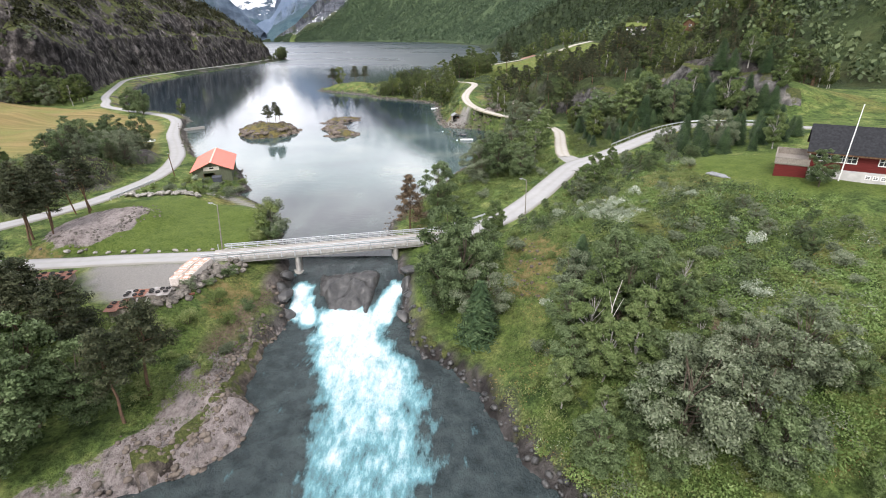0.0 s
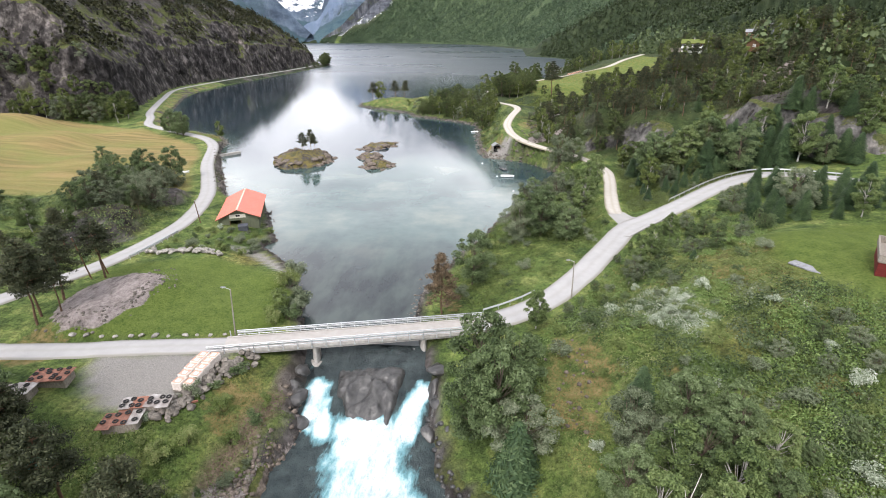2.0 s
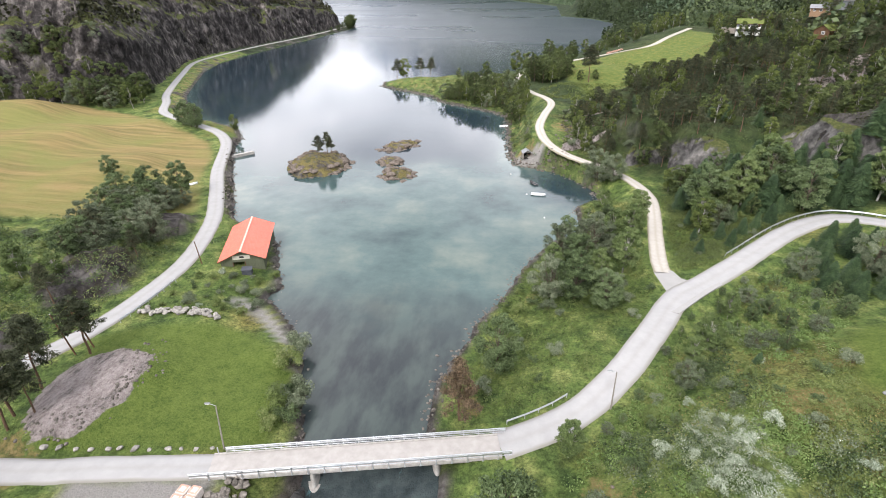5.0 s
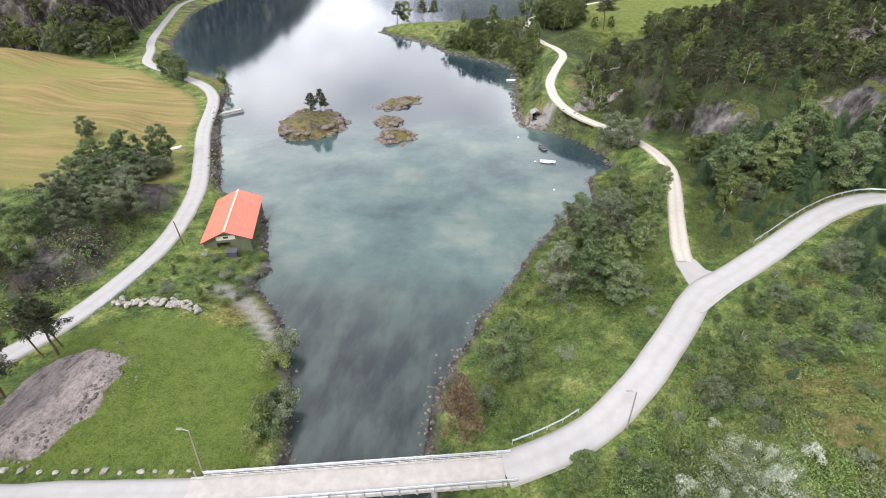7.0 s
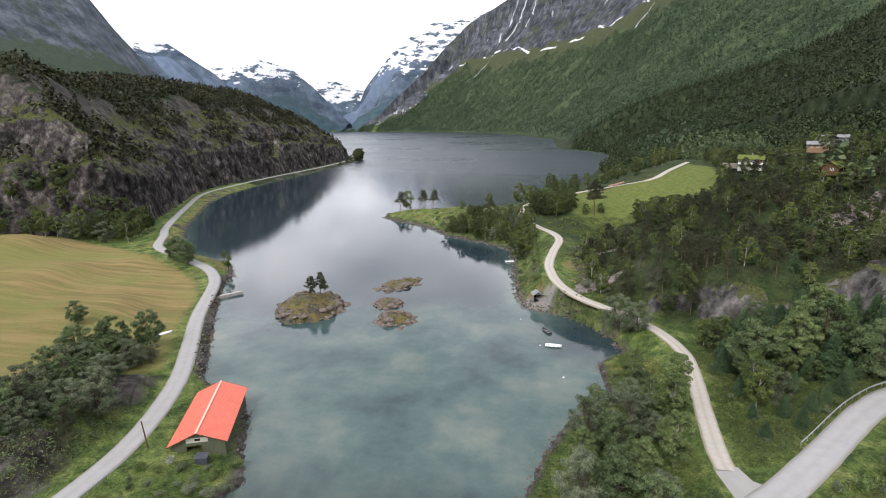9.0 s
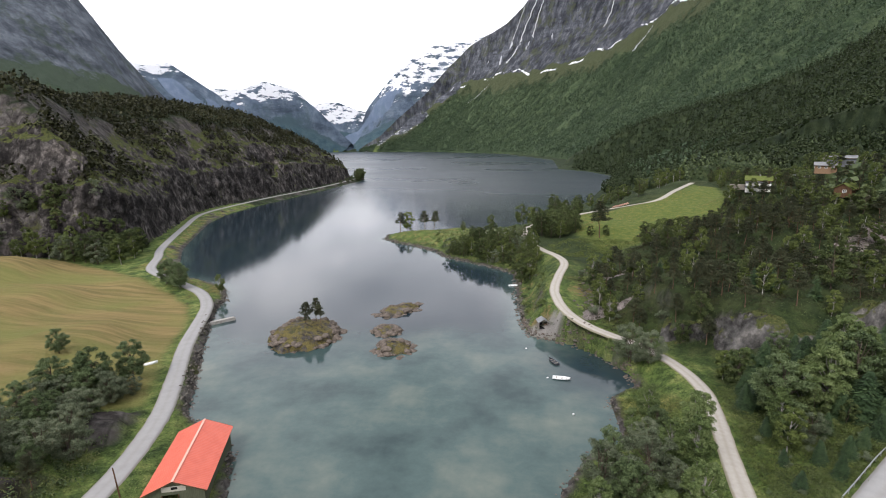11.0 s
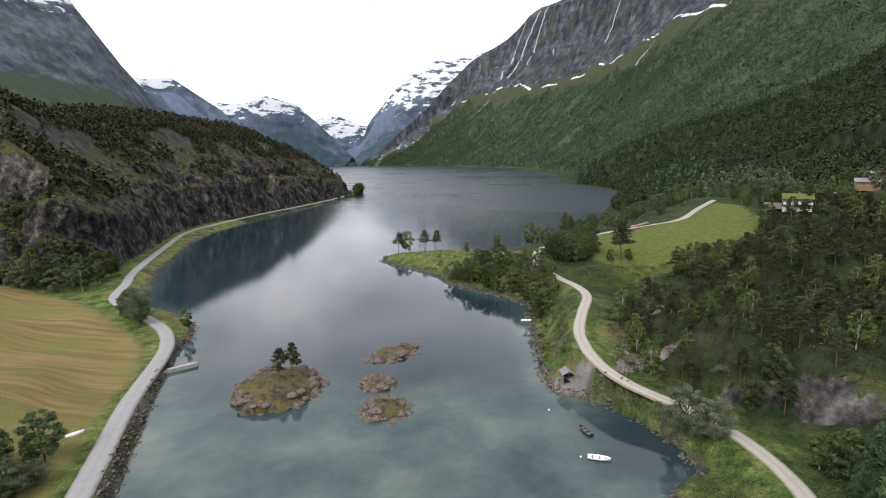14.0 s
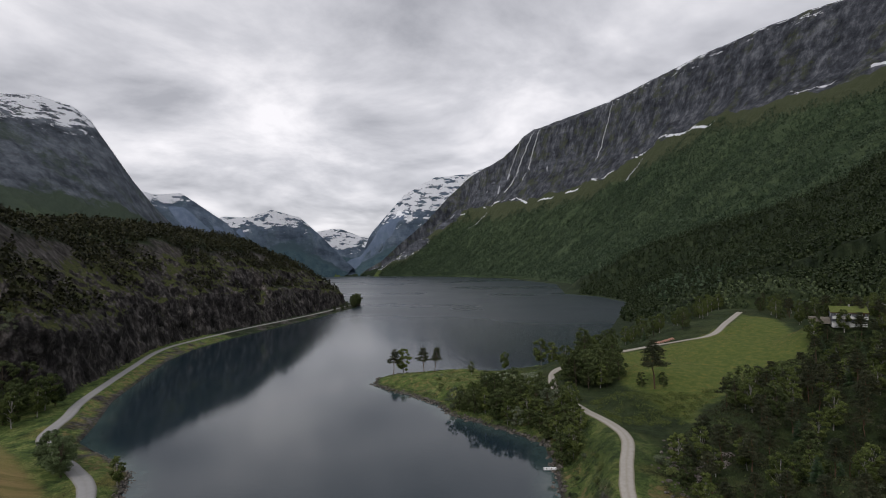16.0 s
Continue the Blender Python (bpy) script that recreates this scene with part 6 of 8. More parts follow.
LEAF = {
    "birch": leaf_material("birch_leaves", (0.032, 0.058, 0.018), (0.104, 0.148, 0.048), (0.187, 0.230, 0.095), 0.35),
    "alder": leaf_material("alder_leaves", (0.024, 0.044, 0.016), (0.085, 0.123, 0.048), (0.161, 0.205, 0.100), 0.35),
    "fern": leaf_material("lush_ferns", (0.038, 0.071, 0.019), (0.126, 0.197, 0.053), (0.252, 0.328, 0.126), 0.35, 0.9, 0.28),
    "willow": leaf_material("willow_leaves", (0.039, 0.054, 0.029), (0.128, 0.157, 0.089), (0.230, 0.256, 0.173), 0.35),
    "pine": leaf_material("pine_needles", (0.014, 0.021, 0.009), (0.045, 0.054, 0.025), (0.090, 0.093, 0.049), 0.2),
    "rusty": leaf_material("rusty_needles", (0.045, 0.032, 0.020), (0.144, 0.104, 0.063), (0.234, 0.162, 0.099), 0.2),
    "spruce": leaf_material("spruce_needles", (0.013, 0.027, 0.012), (0.036, 0.068, 0.027), (0.077, 0.113, 0.047), 0.15),
    "weed": leaf_material("weeds", (0.045, 0.070, 0.019), (0.126, 0.168, 0.048), (0.245, 0.261, 0.113), 0.35, 0.7, 0.28),
    "pale": leaf_material("pale_flowering_weeds", (0.09, 0.13, 0.06), (0.27, 0.32, 0.22), (0.56, 0.58, 0.5), 0.35),
    "straw": leaf_material("dry_grass", (0.17, 0.13, 0.05), (0.28, 0.205, 0.08), (0.38, 0.29, 0.12)),
    "hill_birch": leaf_material("hillside_birch_leaves", (0.028, 0.047, 0.012), (0.090, 0.119, 0.029), (0.178, 0.209, 0.062), 0.3),
    "hill_alder": leaf_material("hillside_alder_leaves", (0.019, 0.033, 0.010), (0.065, 0.090, 0.027), (0.133, 0.160, 0.061), 0.3),
    # bluer green than the near birches: some distance haze put into the leaf colour
    "slope_leaf": leaf_material("mountainside_birch_leaves", (0.022, 0.041, 0.023), (0.050, 0.082, 0.044), (0.092, 0.129, 0.069), 0.2, 0.012, 0.2),
    "far_leaf": leaf_material("distant_broadleaf_wood", (0.021, 0.035, 0.018), (0.052, 0.077, 0.034), (0.103, 0.132, 0.058), 0.2, 0.013),
    "far_needle": leaf_material("distant_conifer_wood", (0.009, 0.019, 0.008), (0.019, 0.033, 0.011), (0.042, 0.058, 0.022), 0.1, 0.02),
    "hill_pine": leaf_material("hilltop_pine_wood", (0.010, 0.013, 0.005), (0.034, 0.037, 0.014), (0.073, 0.069, 0.032), 0.15, 0.05),
}
M["birch_bark"] = simple("birch_bark", (0.16, 0.15, 0.14), (0.52, 0.50, 0.46), 3, 0.9, 0.1, bump=0.3, stretch=(1, 1, 2.5))
M["pine_bark"] = simple("pine_bark", (0.07, 0.05, 0.038), (0.20, 0.125, 0.08), 4, 0.95, 0.1, bump=0.6, stretch=(1, 1, 0.4))


def leaf_quads(rng, pos, out, size, narrow=0.6, lift=0.3):
    """Small folded leaves at pos, facing roughly along out. Verts and faces."""
    n = len(pos)
    nr = out * 0.7 + rng.normal(0, 0.55, (n, 3)) + np.array([0, 0, lift])
    nr /= np.linalg.norm(nr, axis=1)[:, None] + 1e-9
    u = np.cross(nr, rng.normal(0, 1, (n, 3)))
    u /= np.linalg.norm(u, axis=1)[:, None] + 1e-9
    v = np.cross(nr, u)
    s = (size * rng.uniform(0.65, 1.35, n))[:, None]
    verts = np.stack([pos - u * s, pos - v * s * narrow + nr * s * 0.12, pos + u * s, pos + v * s * narrow + nr * s * 0.12], 1).reshape(-1, 3)
    faces = np.arange(n * 4).reshape(-1, 4)
    return verts, faces


def sphere_dirs(rng, n):
    d = rng.normal(0, 1, (n, 3))
    return d / (np.linalg.norm(d, axis=1)[:, None] + 1e-9)


def crown_from_clumps(rng, centres, radii, n, size, flat=0.8, narrow=0.6):
    w = radii ** 2
    idx = rng.choice(len(centres), n, p=w / w.sum())
    d = sphere_dirs(rng, n)
    d[:, 2] = np.where((d[:, 2] < -0.15) & (rng.random(n) < 0.6), -d[:, 2], d[:, 2])
    core = rng.random(n) < 0.07
    r = radii[idx] * np.where(core, 0.45 * rng.random(n), 0.62 + 0.46 * rng.random(n) ** 0.7)
    pos = centres[idx] + d * r[:, None] * np.array([1, 1, flat])
    return leaf_quads(rng, pos, d, size * np.where(core, 2.6, 1.0), narrow)


def limb(bm, a, b, r1, r2, bend, rng, n=6, cuts=3):
    a, b = Vector(a), Vector(b)
    pts = []
    for i in range(cuts + 1):
        t = i / cuts
        pts.append(a.lerp(b, t) + Vector((rng.normal(0, bend), rng.normal(0, bend), 0)) * math.sin(math.pi * t))
    rings = []
    for i, p in enumerate(pts):
        d = (pts[min(i + 1, cuts)] - pts[max(i - 1, 0)]).normalized()
        s = d.orthogonal().normalized()
        w = d.cross(s)
        r = r1 + (r2 - r1) * i / cuts
        rings.append([bm.verts.new(p + (s * math.cos(2 * math.pi * k / n) + w * math.sin(2 * math.pi * k / n)) * r) for k in range(n)])
    for p, q in zip(rings[:-1], rings[1:]):
        for k in range(n):
            bm.faces.new((p[k], p[(k + 1) % n], q[(k + 1) % n], q[k])).smooth = True
    bm.faces.new(rings[-1])


def broadleaf_meshes(seed, detail, leaf, bark, spread=0.33, low=0.22, stems=1, droop=0.0):
    """Trunk and crown of a 10 m tree."""
    rng = np.random.default_rng(seed)
    bm = bmesh.new()
    count = 58 if detail else 36
    cen, rad = [], []
    for i in range(count):
        z = low * 10 + (9.4 - low * 10) * ((i + rng.random()) / count)
        f = (z - low * 10) / (10 - low * 10)
        env = spread * 10 * (math.sin(math.pi * min(max(f * 0.86 + 0.12, 0), 1)) ** 0.8)
        a = rng.uniform(0, 2 * math.pi)
        q = env * math.sqrt(rng.uniform(0.15, 1.0))
        cen.append((q * math.cos(a), q * math.sin(a), z - droop * q))
        rad.append(rng.uniform(0.5, 1.0) * (1.25 - 0.5 * f) * (spread / 0.33) ** 0.5)
    cen, rad = np.array(cen), np.array(rad)
    for s in range(stems):
        off = (0, 0) if stems == 1 else (0.5 * math.cos(2.4 * s), 0.5 * math.sin(2.4 * s))
        top = (off[0] * 3.5, off[1] * 3.5, 8.6)
        limb(bm, (off[0] * 0.5, off[1] * 0.5, -0.4), top, 0.17 if stems == 1 else 0.12, 0.03, 0.15, rng, 7, 5)
    for c in cen[:: (2 if detail else 3)]:
        z0 = max(1.2, c[2] * 0.6)
        limb(bm, (0, 0, z0), c, 0.06, 0.015, 0.1, rng, 4, 2)
    me = bpy.data.meshes.new("trunk")
    bm.to_mesh(me)
    bm.free()
    me.materials.append(bark)
    n = 11000 if detail else 4200
    v, f = crown_from_clumps(rng, cen, rad, n, 0.14 if detail else 0.2, 0.7, 0.5)
    return me, fast_mesh("crown", v, f, leaf)


def pine_meshes(seed, detail, leaf, slim=1.0, bare=0.42):
    rng = np.random.default_rng(seed)
    bm = bmesh.new()
    lean = rng.normal(0, 0.3, 2)
    limb(bm, (0, 0, -0.4), (lean[0], lean[1], 9.4), 0.17, 0.03, 0.15, rng, 7, 6)
    cen, rad = [], []
    tiers = 11 if detail else 8
    for i in range(tiers):
        f = (i + rng.random() * 0.6) / tiers
        z = 10 * (bare + (0.97 - bare) * f)
        reach = slim * (2.5 * (1 - f) ** 0.7 + 0.35) * rng.uniform(0.7, 1.1)
        arms = rng.integers(3, 6)
        a0 = rng.uniform(0, 6.28)
        for k in range(arms):
            a = a0 + 6.28 * k / arms + rng.normal(0, 0.25)
            q = reach * rng.uniform(0.6, 1.0)
            e = (lean[0] * z / 10 + q * math.cos(a), lean[1] * z / 10 + q * math.sin(a), z + 0.22 * q)
            limb(bm, (lean[0] * z / 10, lean[1] * z / 10, z - 0.1), e, 0.045, 0.012, 0.05, rng, 4, 2)
            for t in (0.6, 1.0):
                cen.append((e[0] * t + lean[0] * z / 10 * (1 - t), e[1] * t + lean[1] * z / 10 * (1 - t), e[2]))
                rad.append(rng.uniform(0.45, 0.75) * (0.75 + 0.5 * (1 - f)))
    me = bpy.data.meshes.new("trunk")
    bm.to_mesh(me)
    bm.free()
    me.materials.append(M["pine_bark"])
    v, f = crown_from_clumps(rng, np.array(cen), np.array(rad), 7500 if detail else 3000, 0.13 if detail else 0.19, 0.5, 0.35)
    return me, fast_mesh("crown", v, f, leaf)


def spruce_meshes(seed, detail):
    rng = np.random.default_rng(seed)
    bm = bmesh.new()
    limb(bm, (0, 0, -0.4), (0, 0, 9.9), 0.16, 0.02, 0.03, rng, 6, 4)
    me = bpy.data.meshes.new("trunk")
    bm.to_mesh(me)
    bm.free()
    me.materials.append(M["bark"])
    verts, faces = [], []
    tiers = 34 if detail else 18
    for i in range(tiers):
        f = i / (tiers - 1)
        z = 0.7 + 9.1 * f
        reach = (3.4 * (1 - f) ** 0.7 + 0.15) * rng.uniform(0.8, 1.12)
        arms = max(6, int((24 if detail else 13) * (1 - 0.6 * f)))
        for k in range(arms):
            a = 6.283 * (k + rng.random() * 0.7) / arms + i * 0.7
            r = reach * rng.uniform(0.72, 1.12)
            d, s = np.array([math.cos(a), math.sin(a), 0]), np.array([-math.sin(a), math.cos(a), 0])
            w = (0.16 + 0.085 * r) * (1.0 if detail else 2.0)
            p0 = np.array([0, 0, z + 0.15])
            p1 = p0 + d * r * 0.55 + np.array([0, 0, -0.10 * r])
            p2 = p0 + d * r + np.array([0, 0, -0.26 * r + 0.05])
            b = len(verts)
            verts += [p0, p1 + s * w * 0.75 - [0, 0, 0.12], p2, p1 - s * w * 0.75 - [0, 0, 0.12]]
            faces.append((b, b + 1, b + 2, b + 3))
            # hanging twigs
            for q in ((0.35, 0.5, 0.65, 0.8, 0.95) if detail else (0.5, 0.8)):
                m = p0 + d * r * q + np.array([0, 0, -0.2 * r * q])
                b = len(verts)
                e = s * rng.choice((-1, 1)) * (0.35 + 0.16 * r) * rng.uniform(0.6, 1.2)
                verts += [m - d * 0.07, m + e * 0.6 + d * 0.16, m + e + d * 0.3 - [0, 0, 0.2], m + e * 0.5 + d * 0.34 - [0, 0, 0.12]]
                faces.append((b, b + 1, b + 2, b + 3))
    return me, fast_mesh("crown", verts, faces, LEAF["spruce"])


def shrub_meshes(seed, leaf, detail=True):
    """A 2 m shrub: several stems and a loose leafy mound."""
    rng = np.random.default_rng(seed)
    bm = bmesh.new()
    cen, rad = [], []
    for i in range(9):
        a, q = rng.uniform(0, 6.28), 1.0 * math.sqrt(rng.random())
        z = rng.uniform(0.45, 1.55) * (1 - 0.25 * q)
        cen.append((q * math.cos(a), q * math.sin(a), z))
        rad.append(rng.uniform(0.36, 0.62))
        limb(bm, (0.1 * math.cos(a), 0.1 * math.sin(a), -0.15), cen[-1], 0.025, 0.008, 0.04, rng, 4, 2)
    me = bpy.data.meshes.new("stem")
    bm.to_mesh(me)
    bm.free()
    me.materials.append(M["bark"])
    v, f = crown_from_clumps(rng, np.array(cen), np.array(rad), 1700 if detail else 170, 0.066 if detail else 0.2)
    return me, fast_mesh("foliage", v, f, leaf)


KINDS = {}
TALLER = {"birch": 1.4, "alder": 1.45, "willow": 1.3, "pine": 1.4, "spruce": 0.95, "rusty": 1.5, "shrub": 1.2, "pale": 1.1}


def kind(name, category, label, stem_name, builds, height):
    KINDS[name] = {"category": category, "label": label, "stem": stem_name, "builds": builds, "height": height, "made": {}, "n": 0}


for lod, suffix in ((True, ""), (False, "_small")):
    kind("birch" + suffix, "birch", "light green leafy birch with a pale slender trunk", "trunk", [lambda s=s, l=lod: broadleaf_meshes(s, l, LEAF["birch" if l else "hill_birch"], M["birch_bark"], 0.25, 0.2) for s in (1, 2, 3)], 10)
    kind("alder" + suffix, "tree" if lod else "alder", "dense green broadleaf tree with a rounded uneven crown" if lod else "dark green alder with a dense uneven crown", "trunk", [lambda s=s, l=lod: broadleaf_meshes(s, l, LEAF["alder" if l else "hill_alder"], M["bark"], 0.34, 0.14) for s in (4, 5, 6)], 10)
    kind("willow" + suffix, "willow", "grey-green bushy willow with several stems", "trunk", [lambda s=s, l=lod: broadleaf_meshes(s, l, LEAF["willow"], M["bark"], 0.48, 0.1, 3) for s in (7, 8)], 10)
    kind("pine" + suffix, "pine", "dark Scots pine with a bare reddish lower trunk", "trunk", [lambda s=s, l=lod: pine_meshes(s, l, LEAF["pine"]) for s in (9, 10, 11)], 10)
    kind("spruce" + suffix, "spruce", "dark green cone-shaped young spruce", "trunk", [lambda s=s, l=lod: spruce_meshes(s, l) for s in (12, 13)], 10)
kind("rusty_pine", "pine", "half-dead pine with rusty brown needles beside the bridge", "trunk", [lambda: pine_meshes(14, True, LEAF["rusty"], 1.1, 0.25)], 10)
kind("shrub", "shrub", "low green leafy shrub in rough grass", "stem", [lambda s=s: shrub_meshes(s, LEAF["weed"]) for s in (21, 22)] + [lambda: shrub_meshes(23, LEAF["alder"])], 2)
kind("willow_shrub", "shrub", "low pale grey-green willow shrub", "stems", [lambda s=s: shrub_meshes(s, LEAF["willow"]) for s in (24, 25)], 2)
kind("pale_shrub", "shrub", "whitish flowering shrub in rough grass", "stems", [lambda s=s: shrub_meshes(s, LEAF["pale"]) for s in (26, 27)], 2)
NAMES = {"alder_small": "alder_tree", "birch": "birch_tree", "alder": "broadleaf_tree", "willow": "willow_tree", "pine": "pine_tree", "spruce": "spruce_tree", "rusty_pine": "pine_tree",
         "shrub": "shrub", "willow_shrub": "shrub", "pale_shrub": "shrub"}
plant_rng = np.random.default_rng(77)
TAKEN = []


def plant(what, x, y, h, group="", z=None, lean=2.0):
    k = KINDS[what]
    v = k["n"] % len(k["builds"])
    k["n"] += 1
    s = h * TALLER[what.split('_')[0]] / k["height"]
    g = ground_z(x, y) if z is None else z
    m = pose(x, y, g - 0.05, plant_rng.normal(0, lean), plant_rng.normal(0, lean), plant_rng.uniform(0, 360)) @ Matrix.Diagonal((s * plant_rng.uniform(0.9, 1.12), s * plant_rng.uniform(0.9, 1.12), s, 1))
    TAKEN.append((x, y))
    if v not in k["made"]:
        a, b = k["builds"][v]()
        base = what[:-6] if what.endswith("_small") else what
        ob = new(NAMES[what] if what in NAMES else NAMES[base])
        ob.empty_display_size = 0.2
        ob.matrix_basis = m
        for me in (a, b):
            c = new(me.name.split(".")[0], me)
            c.parent = ob
        tagged(ob, k["label"], k["category"], group)
        k["made"][v] = (ob,)
        return ob
    ob = copy_thing(k["made"][v][0], m @ Matrix.Diagonal([1 / c for c in k["made"][v][0].scale] + [1]))
    return tagged(ob, group=group)


def off_roads(x, y, gap):
    ok = np.ones(x.shape, bool)
    for line, width in ROADS:
        ok &= line_distance(x, y, line[::3] + [line[-1]])[0] > width / 2 + gap
    return ok


def scatter(poly, spacing, mixture, hmin, hmax, group, seed, keep=1.0, gap=1.5, water_gap=1.0, limit=9999):
    rng = np.random.default_rng(seed)
    xs, ys = zip(*poly)
    n = int((max(xs) - min(xs)) * (max(ys) - min(ys)) / spacing ** 2 * 3)
    names = list(mixture)
    w = np.array([mixture[k] for k in names], float)
    x, y = rng.uniform(min(xs), max(xs), n), rng.uniform(min(ys), max(ys), n)
    which, h, drop = rng.choice(len(names), n, p=w / w.sum()), rng.uniform(hmin, hmax, n), rng.random(n)
    ok = inside(x, y, poly) & (drop <= keep)
    x, y, which, h = x[ok], y[ok], which[ok], h[ok]
    ok = (signed(x, y, WATER) < -water_gap) & off_roads(x, y, gap)
    px, py = [], []
    old = np.array(TAKEN[-500:] + [(1e6, 1e6)])
    for a, b, k, c, good in zip(x, y, which, h, ok):
        if not good:
            continue
        if px and np.min((np.array(px) - a) ** 2 + (np.array(py) - b) ** 2) < spacing ** 2:
            continue
        nm = names[k]
        if "shrub" not in nm and np.min((old[:, 0] - a) ** 2 + (old[:, 1] - b) ** 2) < (spacing * 0.7) ** 2:
            continue
        px.append(a)
        py.append(b)
        plant(nm, float(a), float(b), float(c), group)
        if len(px) >= limit:
            break


# single trees that stand out
for what, x, y, h, g in (
        ("willow", 20.5, 34.5, 8.5, "trees on the east bank"), ("willow", 25.5, 33, 7, "trees on the east bank"), ("willow", 31.5, 37.5, 6.5, "trees on the east bank"),
        ("alder", 0.5, 66.5, 8.5, "trees on the east bank"), ("alder", 2.5, 60.5, 9, "trees on the east bank"), ("alder", -0.5, 60.5, 7.5, "trees on the east bank"), ("willow", 5.2, 57.0, 6.0, "trees on the east bank"),
        ("spruce", 4.0, 54.5, 8.5, "trees on the east bank"), ("alder", 4.6, 65, 7, "trees on the east bank"), ("birch", 21.6, 46.5, 6.5, "trees on the east bank"), ("birch", 18, 50, 6, "trees on the east bank"), ("spruce", 17.5, 59.5, 6, "trees on the east bank"), ("alder", 20.5, 55.5, 6, "trees on the east bank"),
        ("alder", 24, 52, 5, "trees on the east bank"), ("willow", 16.5, 53.5, 5, "trees on the east bank"), ("birch", 11.5, 40.5, 4.5, "trees on the east bank"), ("birch", 15, 45, 6, "trees on the east bank"), ("birch", 18, 40.5, 5.5, "trees on the east bank"),
        ("rusty_pine", -6.2, 84.8, 7.5, ""), ("alder", -1.6, 95.5, 7.4, ""), ("birch", 8.2, 78.6, 4.6, ""),
        ("pine", -65.8, 74.8, 9.5, "pines by the rock slab"), ("pine", -66.6, 80.1, 9, "pines by the rock slab"), ("pine", -64.5, 72.5, 8.5, "pines by the rock slab"), ("pine", -65.5, 88.2, 8, "pines by the rock slab"), ("pine", -62.5, 75, 6, "pines by the rock slab"),
        ("alder", -136.5, 235, 8, "trees by the lake road"), ("alder", -141, 238.2, 8.5, "trees by the lake road"), ("birch_small", -118.0, 233.5, 6.0, "trees by the lake road"), ("alder", -146, 240, 6.5, "trees by the lake road"),
        ("alder", -123.6, 167.5, 5.0, "trees at the field's edge"), ("alder", -105, 148, 7, "trees at the field's edge"), ("alder", -98.5, 152.0, 7.5, "trees at the field's edge"), ("alder", -94.5, 158.5, 7.5, "trees at the field's edge"), ("willow", -93, 148.5, 6, "trees at the field's edge"), ("willow", -99, 144, 5.5, "trees at the field's edge"),
        ("alder", -101, 150.5, 6.0, "trees at the field's edge"), ("alder", -96, 147, 5.5, "trees at the field's edge"), ("willow", -88, 117, 5, "trees at the field's edge"), ("alder", -80, 119, 4, "trees at the field's edge"), ("willow", -84.5, 115, 5.5, "trees at the field's edge"), ("alder", -90, 121, 5, "trees at the field's edge"), ("willow", -88.5, 139.5, 5, "trees at the field's edge"),
        ("pine_small", -79.5, 380, 10, "pines on the spit"), ("birch_small", -75, 384, 11, "pines on the spit"), ("pine_small", -63.5, 384, 10, "pines on the spit"), ("pine_small", -58, 386, 10, "pines on the spit"), ("birch_small", -20, 390, 8, "pines on the spit"), ("birch_small", -36.5, 371, 5, "pines on the spit"), ("birch_small", 0, 402, 12, "pines on the spit"), ("birch_small", 6, 404, 10, "pines on the spit"),
        ("pine", 36.7, 309, 13, ""), ("alder_small", 33, 312, 4, ""), ("alder_small", 40, 310, 4, ""),
        ("pine_small", -69, 200.5, 5.2, "pines on the islet"), ("pine_small", -66.2, 202.5, 6.0, "pines on the islet"), ("pine_small", -63.8, 200.5, 5.0, "pines on the islet"), ("pine_small", -66.6, 196.5, 3.2, "pines on the islet"),
        ("willow", 25.5, 183.5, 8, "trees round the cove"), ("willow", 29.0, 180, 6.5, "trees round the cove"), ("birch", 26.0, 136.5, 7.5, "trees round the cove"), ("birch", 22.5, 139, 6.5, "trees round the cove"), ("birch", 43, 146.5, 6.8, "trees round the cove"), ("birch", 28.0, 143.5, 7.5, "trees round the cove"), ("willow", 46.5, 143, 4.5, "trees round the cove"), ("birch", 22.5, 124, 7.5, "trees round the cove"), ("alder", 14.5, 127, 6.5, "trees round the cove"), ("birch", 17.5, 121, 6, "trees round the cove"),
        ("birch", 27, 95.3, 4.2, "trees along the climbing road"), ("birch", 29.8, 98.5, 5.0, "trees along the climbing road"), ("willow", 25, 91, 3.5, "trees along the climbing road"), ("birch", 36, 107, 4, "trees along the climbing road"),
        ("alder", 55.5, 72.6, 4.0, "")):
    plant(what, x, y, h, g)

scatter([(-50, 26), (-33, 36), (-30.5, 43), (-37, 46), (-46, 50), (-52, 55), (-62, 57), (-85, 50), (-70, 20)], 3.6, {"pine": 6, "birch": 2, "alder": 2}, 6.5, 9.5, "trees on the west bank", 101, water_gap=3.5)
scatter([(11, 34), (30, 27), (42, 28), (36, 38), (26, 44), (27, 56), (16, 59), (12, 46)], 3.2, {"birch": 4, "alder": 4, "willow": 2}, 3.2, 6.0, "trees on the east bank", 102, keep=0.9)
scatter([(5, 116), (19, 110), (22, 120), (24, 138), (25, 160), (20, 160), (18, 150), (9, 136)], 4.4, {"birch": 4, "alder": 4, "willow": 2}, 4, 7.5, "trees round the cove", 103, keep=0.9)
scatter([(44, 150), (60, 147), (78, 150), (98, 146), (96, 166), (66, 171), (42, 172)], 3.2, {"spruce": 8, "birch": 2, "alder": 1}, 5.5, 10.5, "spruces above the road", 104)
scatter([(52, 119), (58, 112), (72, 111), (86, 116), (78, 131), (66, 136), (58, 129)], 3.3, {"spruce": 9, "birch": 1, "willow": 1}, 3.6, 7.0, "spruces below the road", 105)
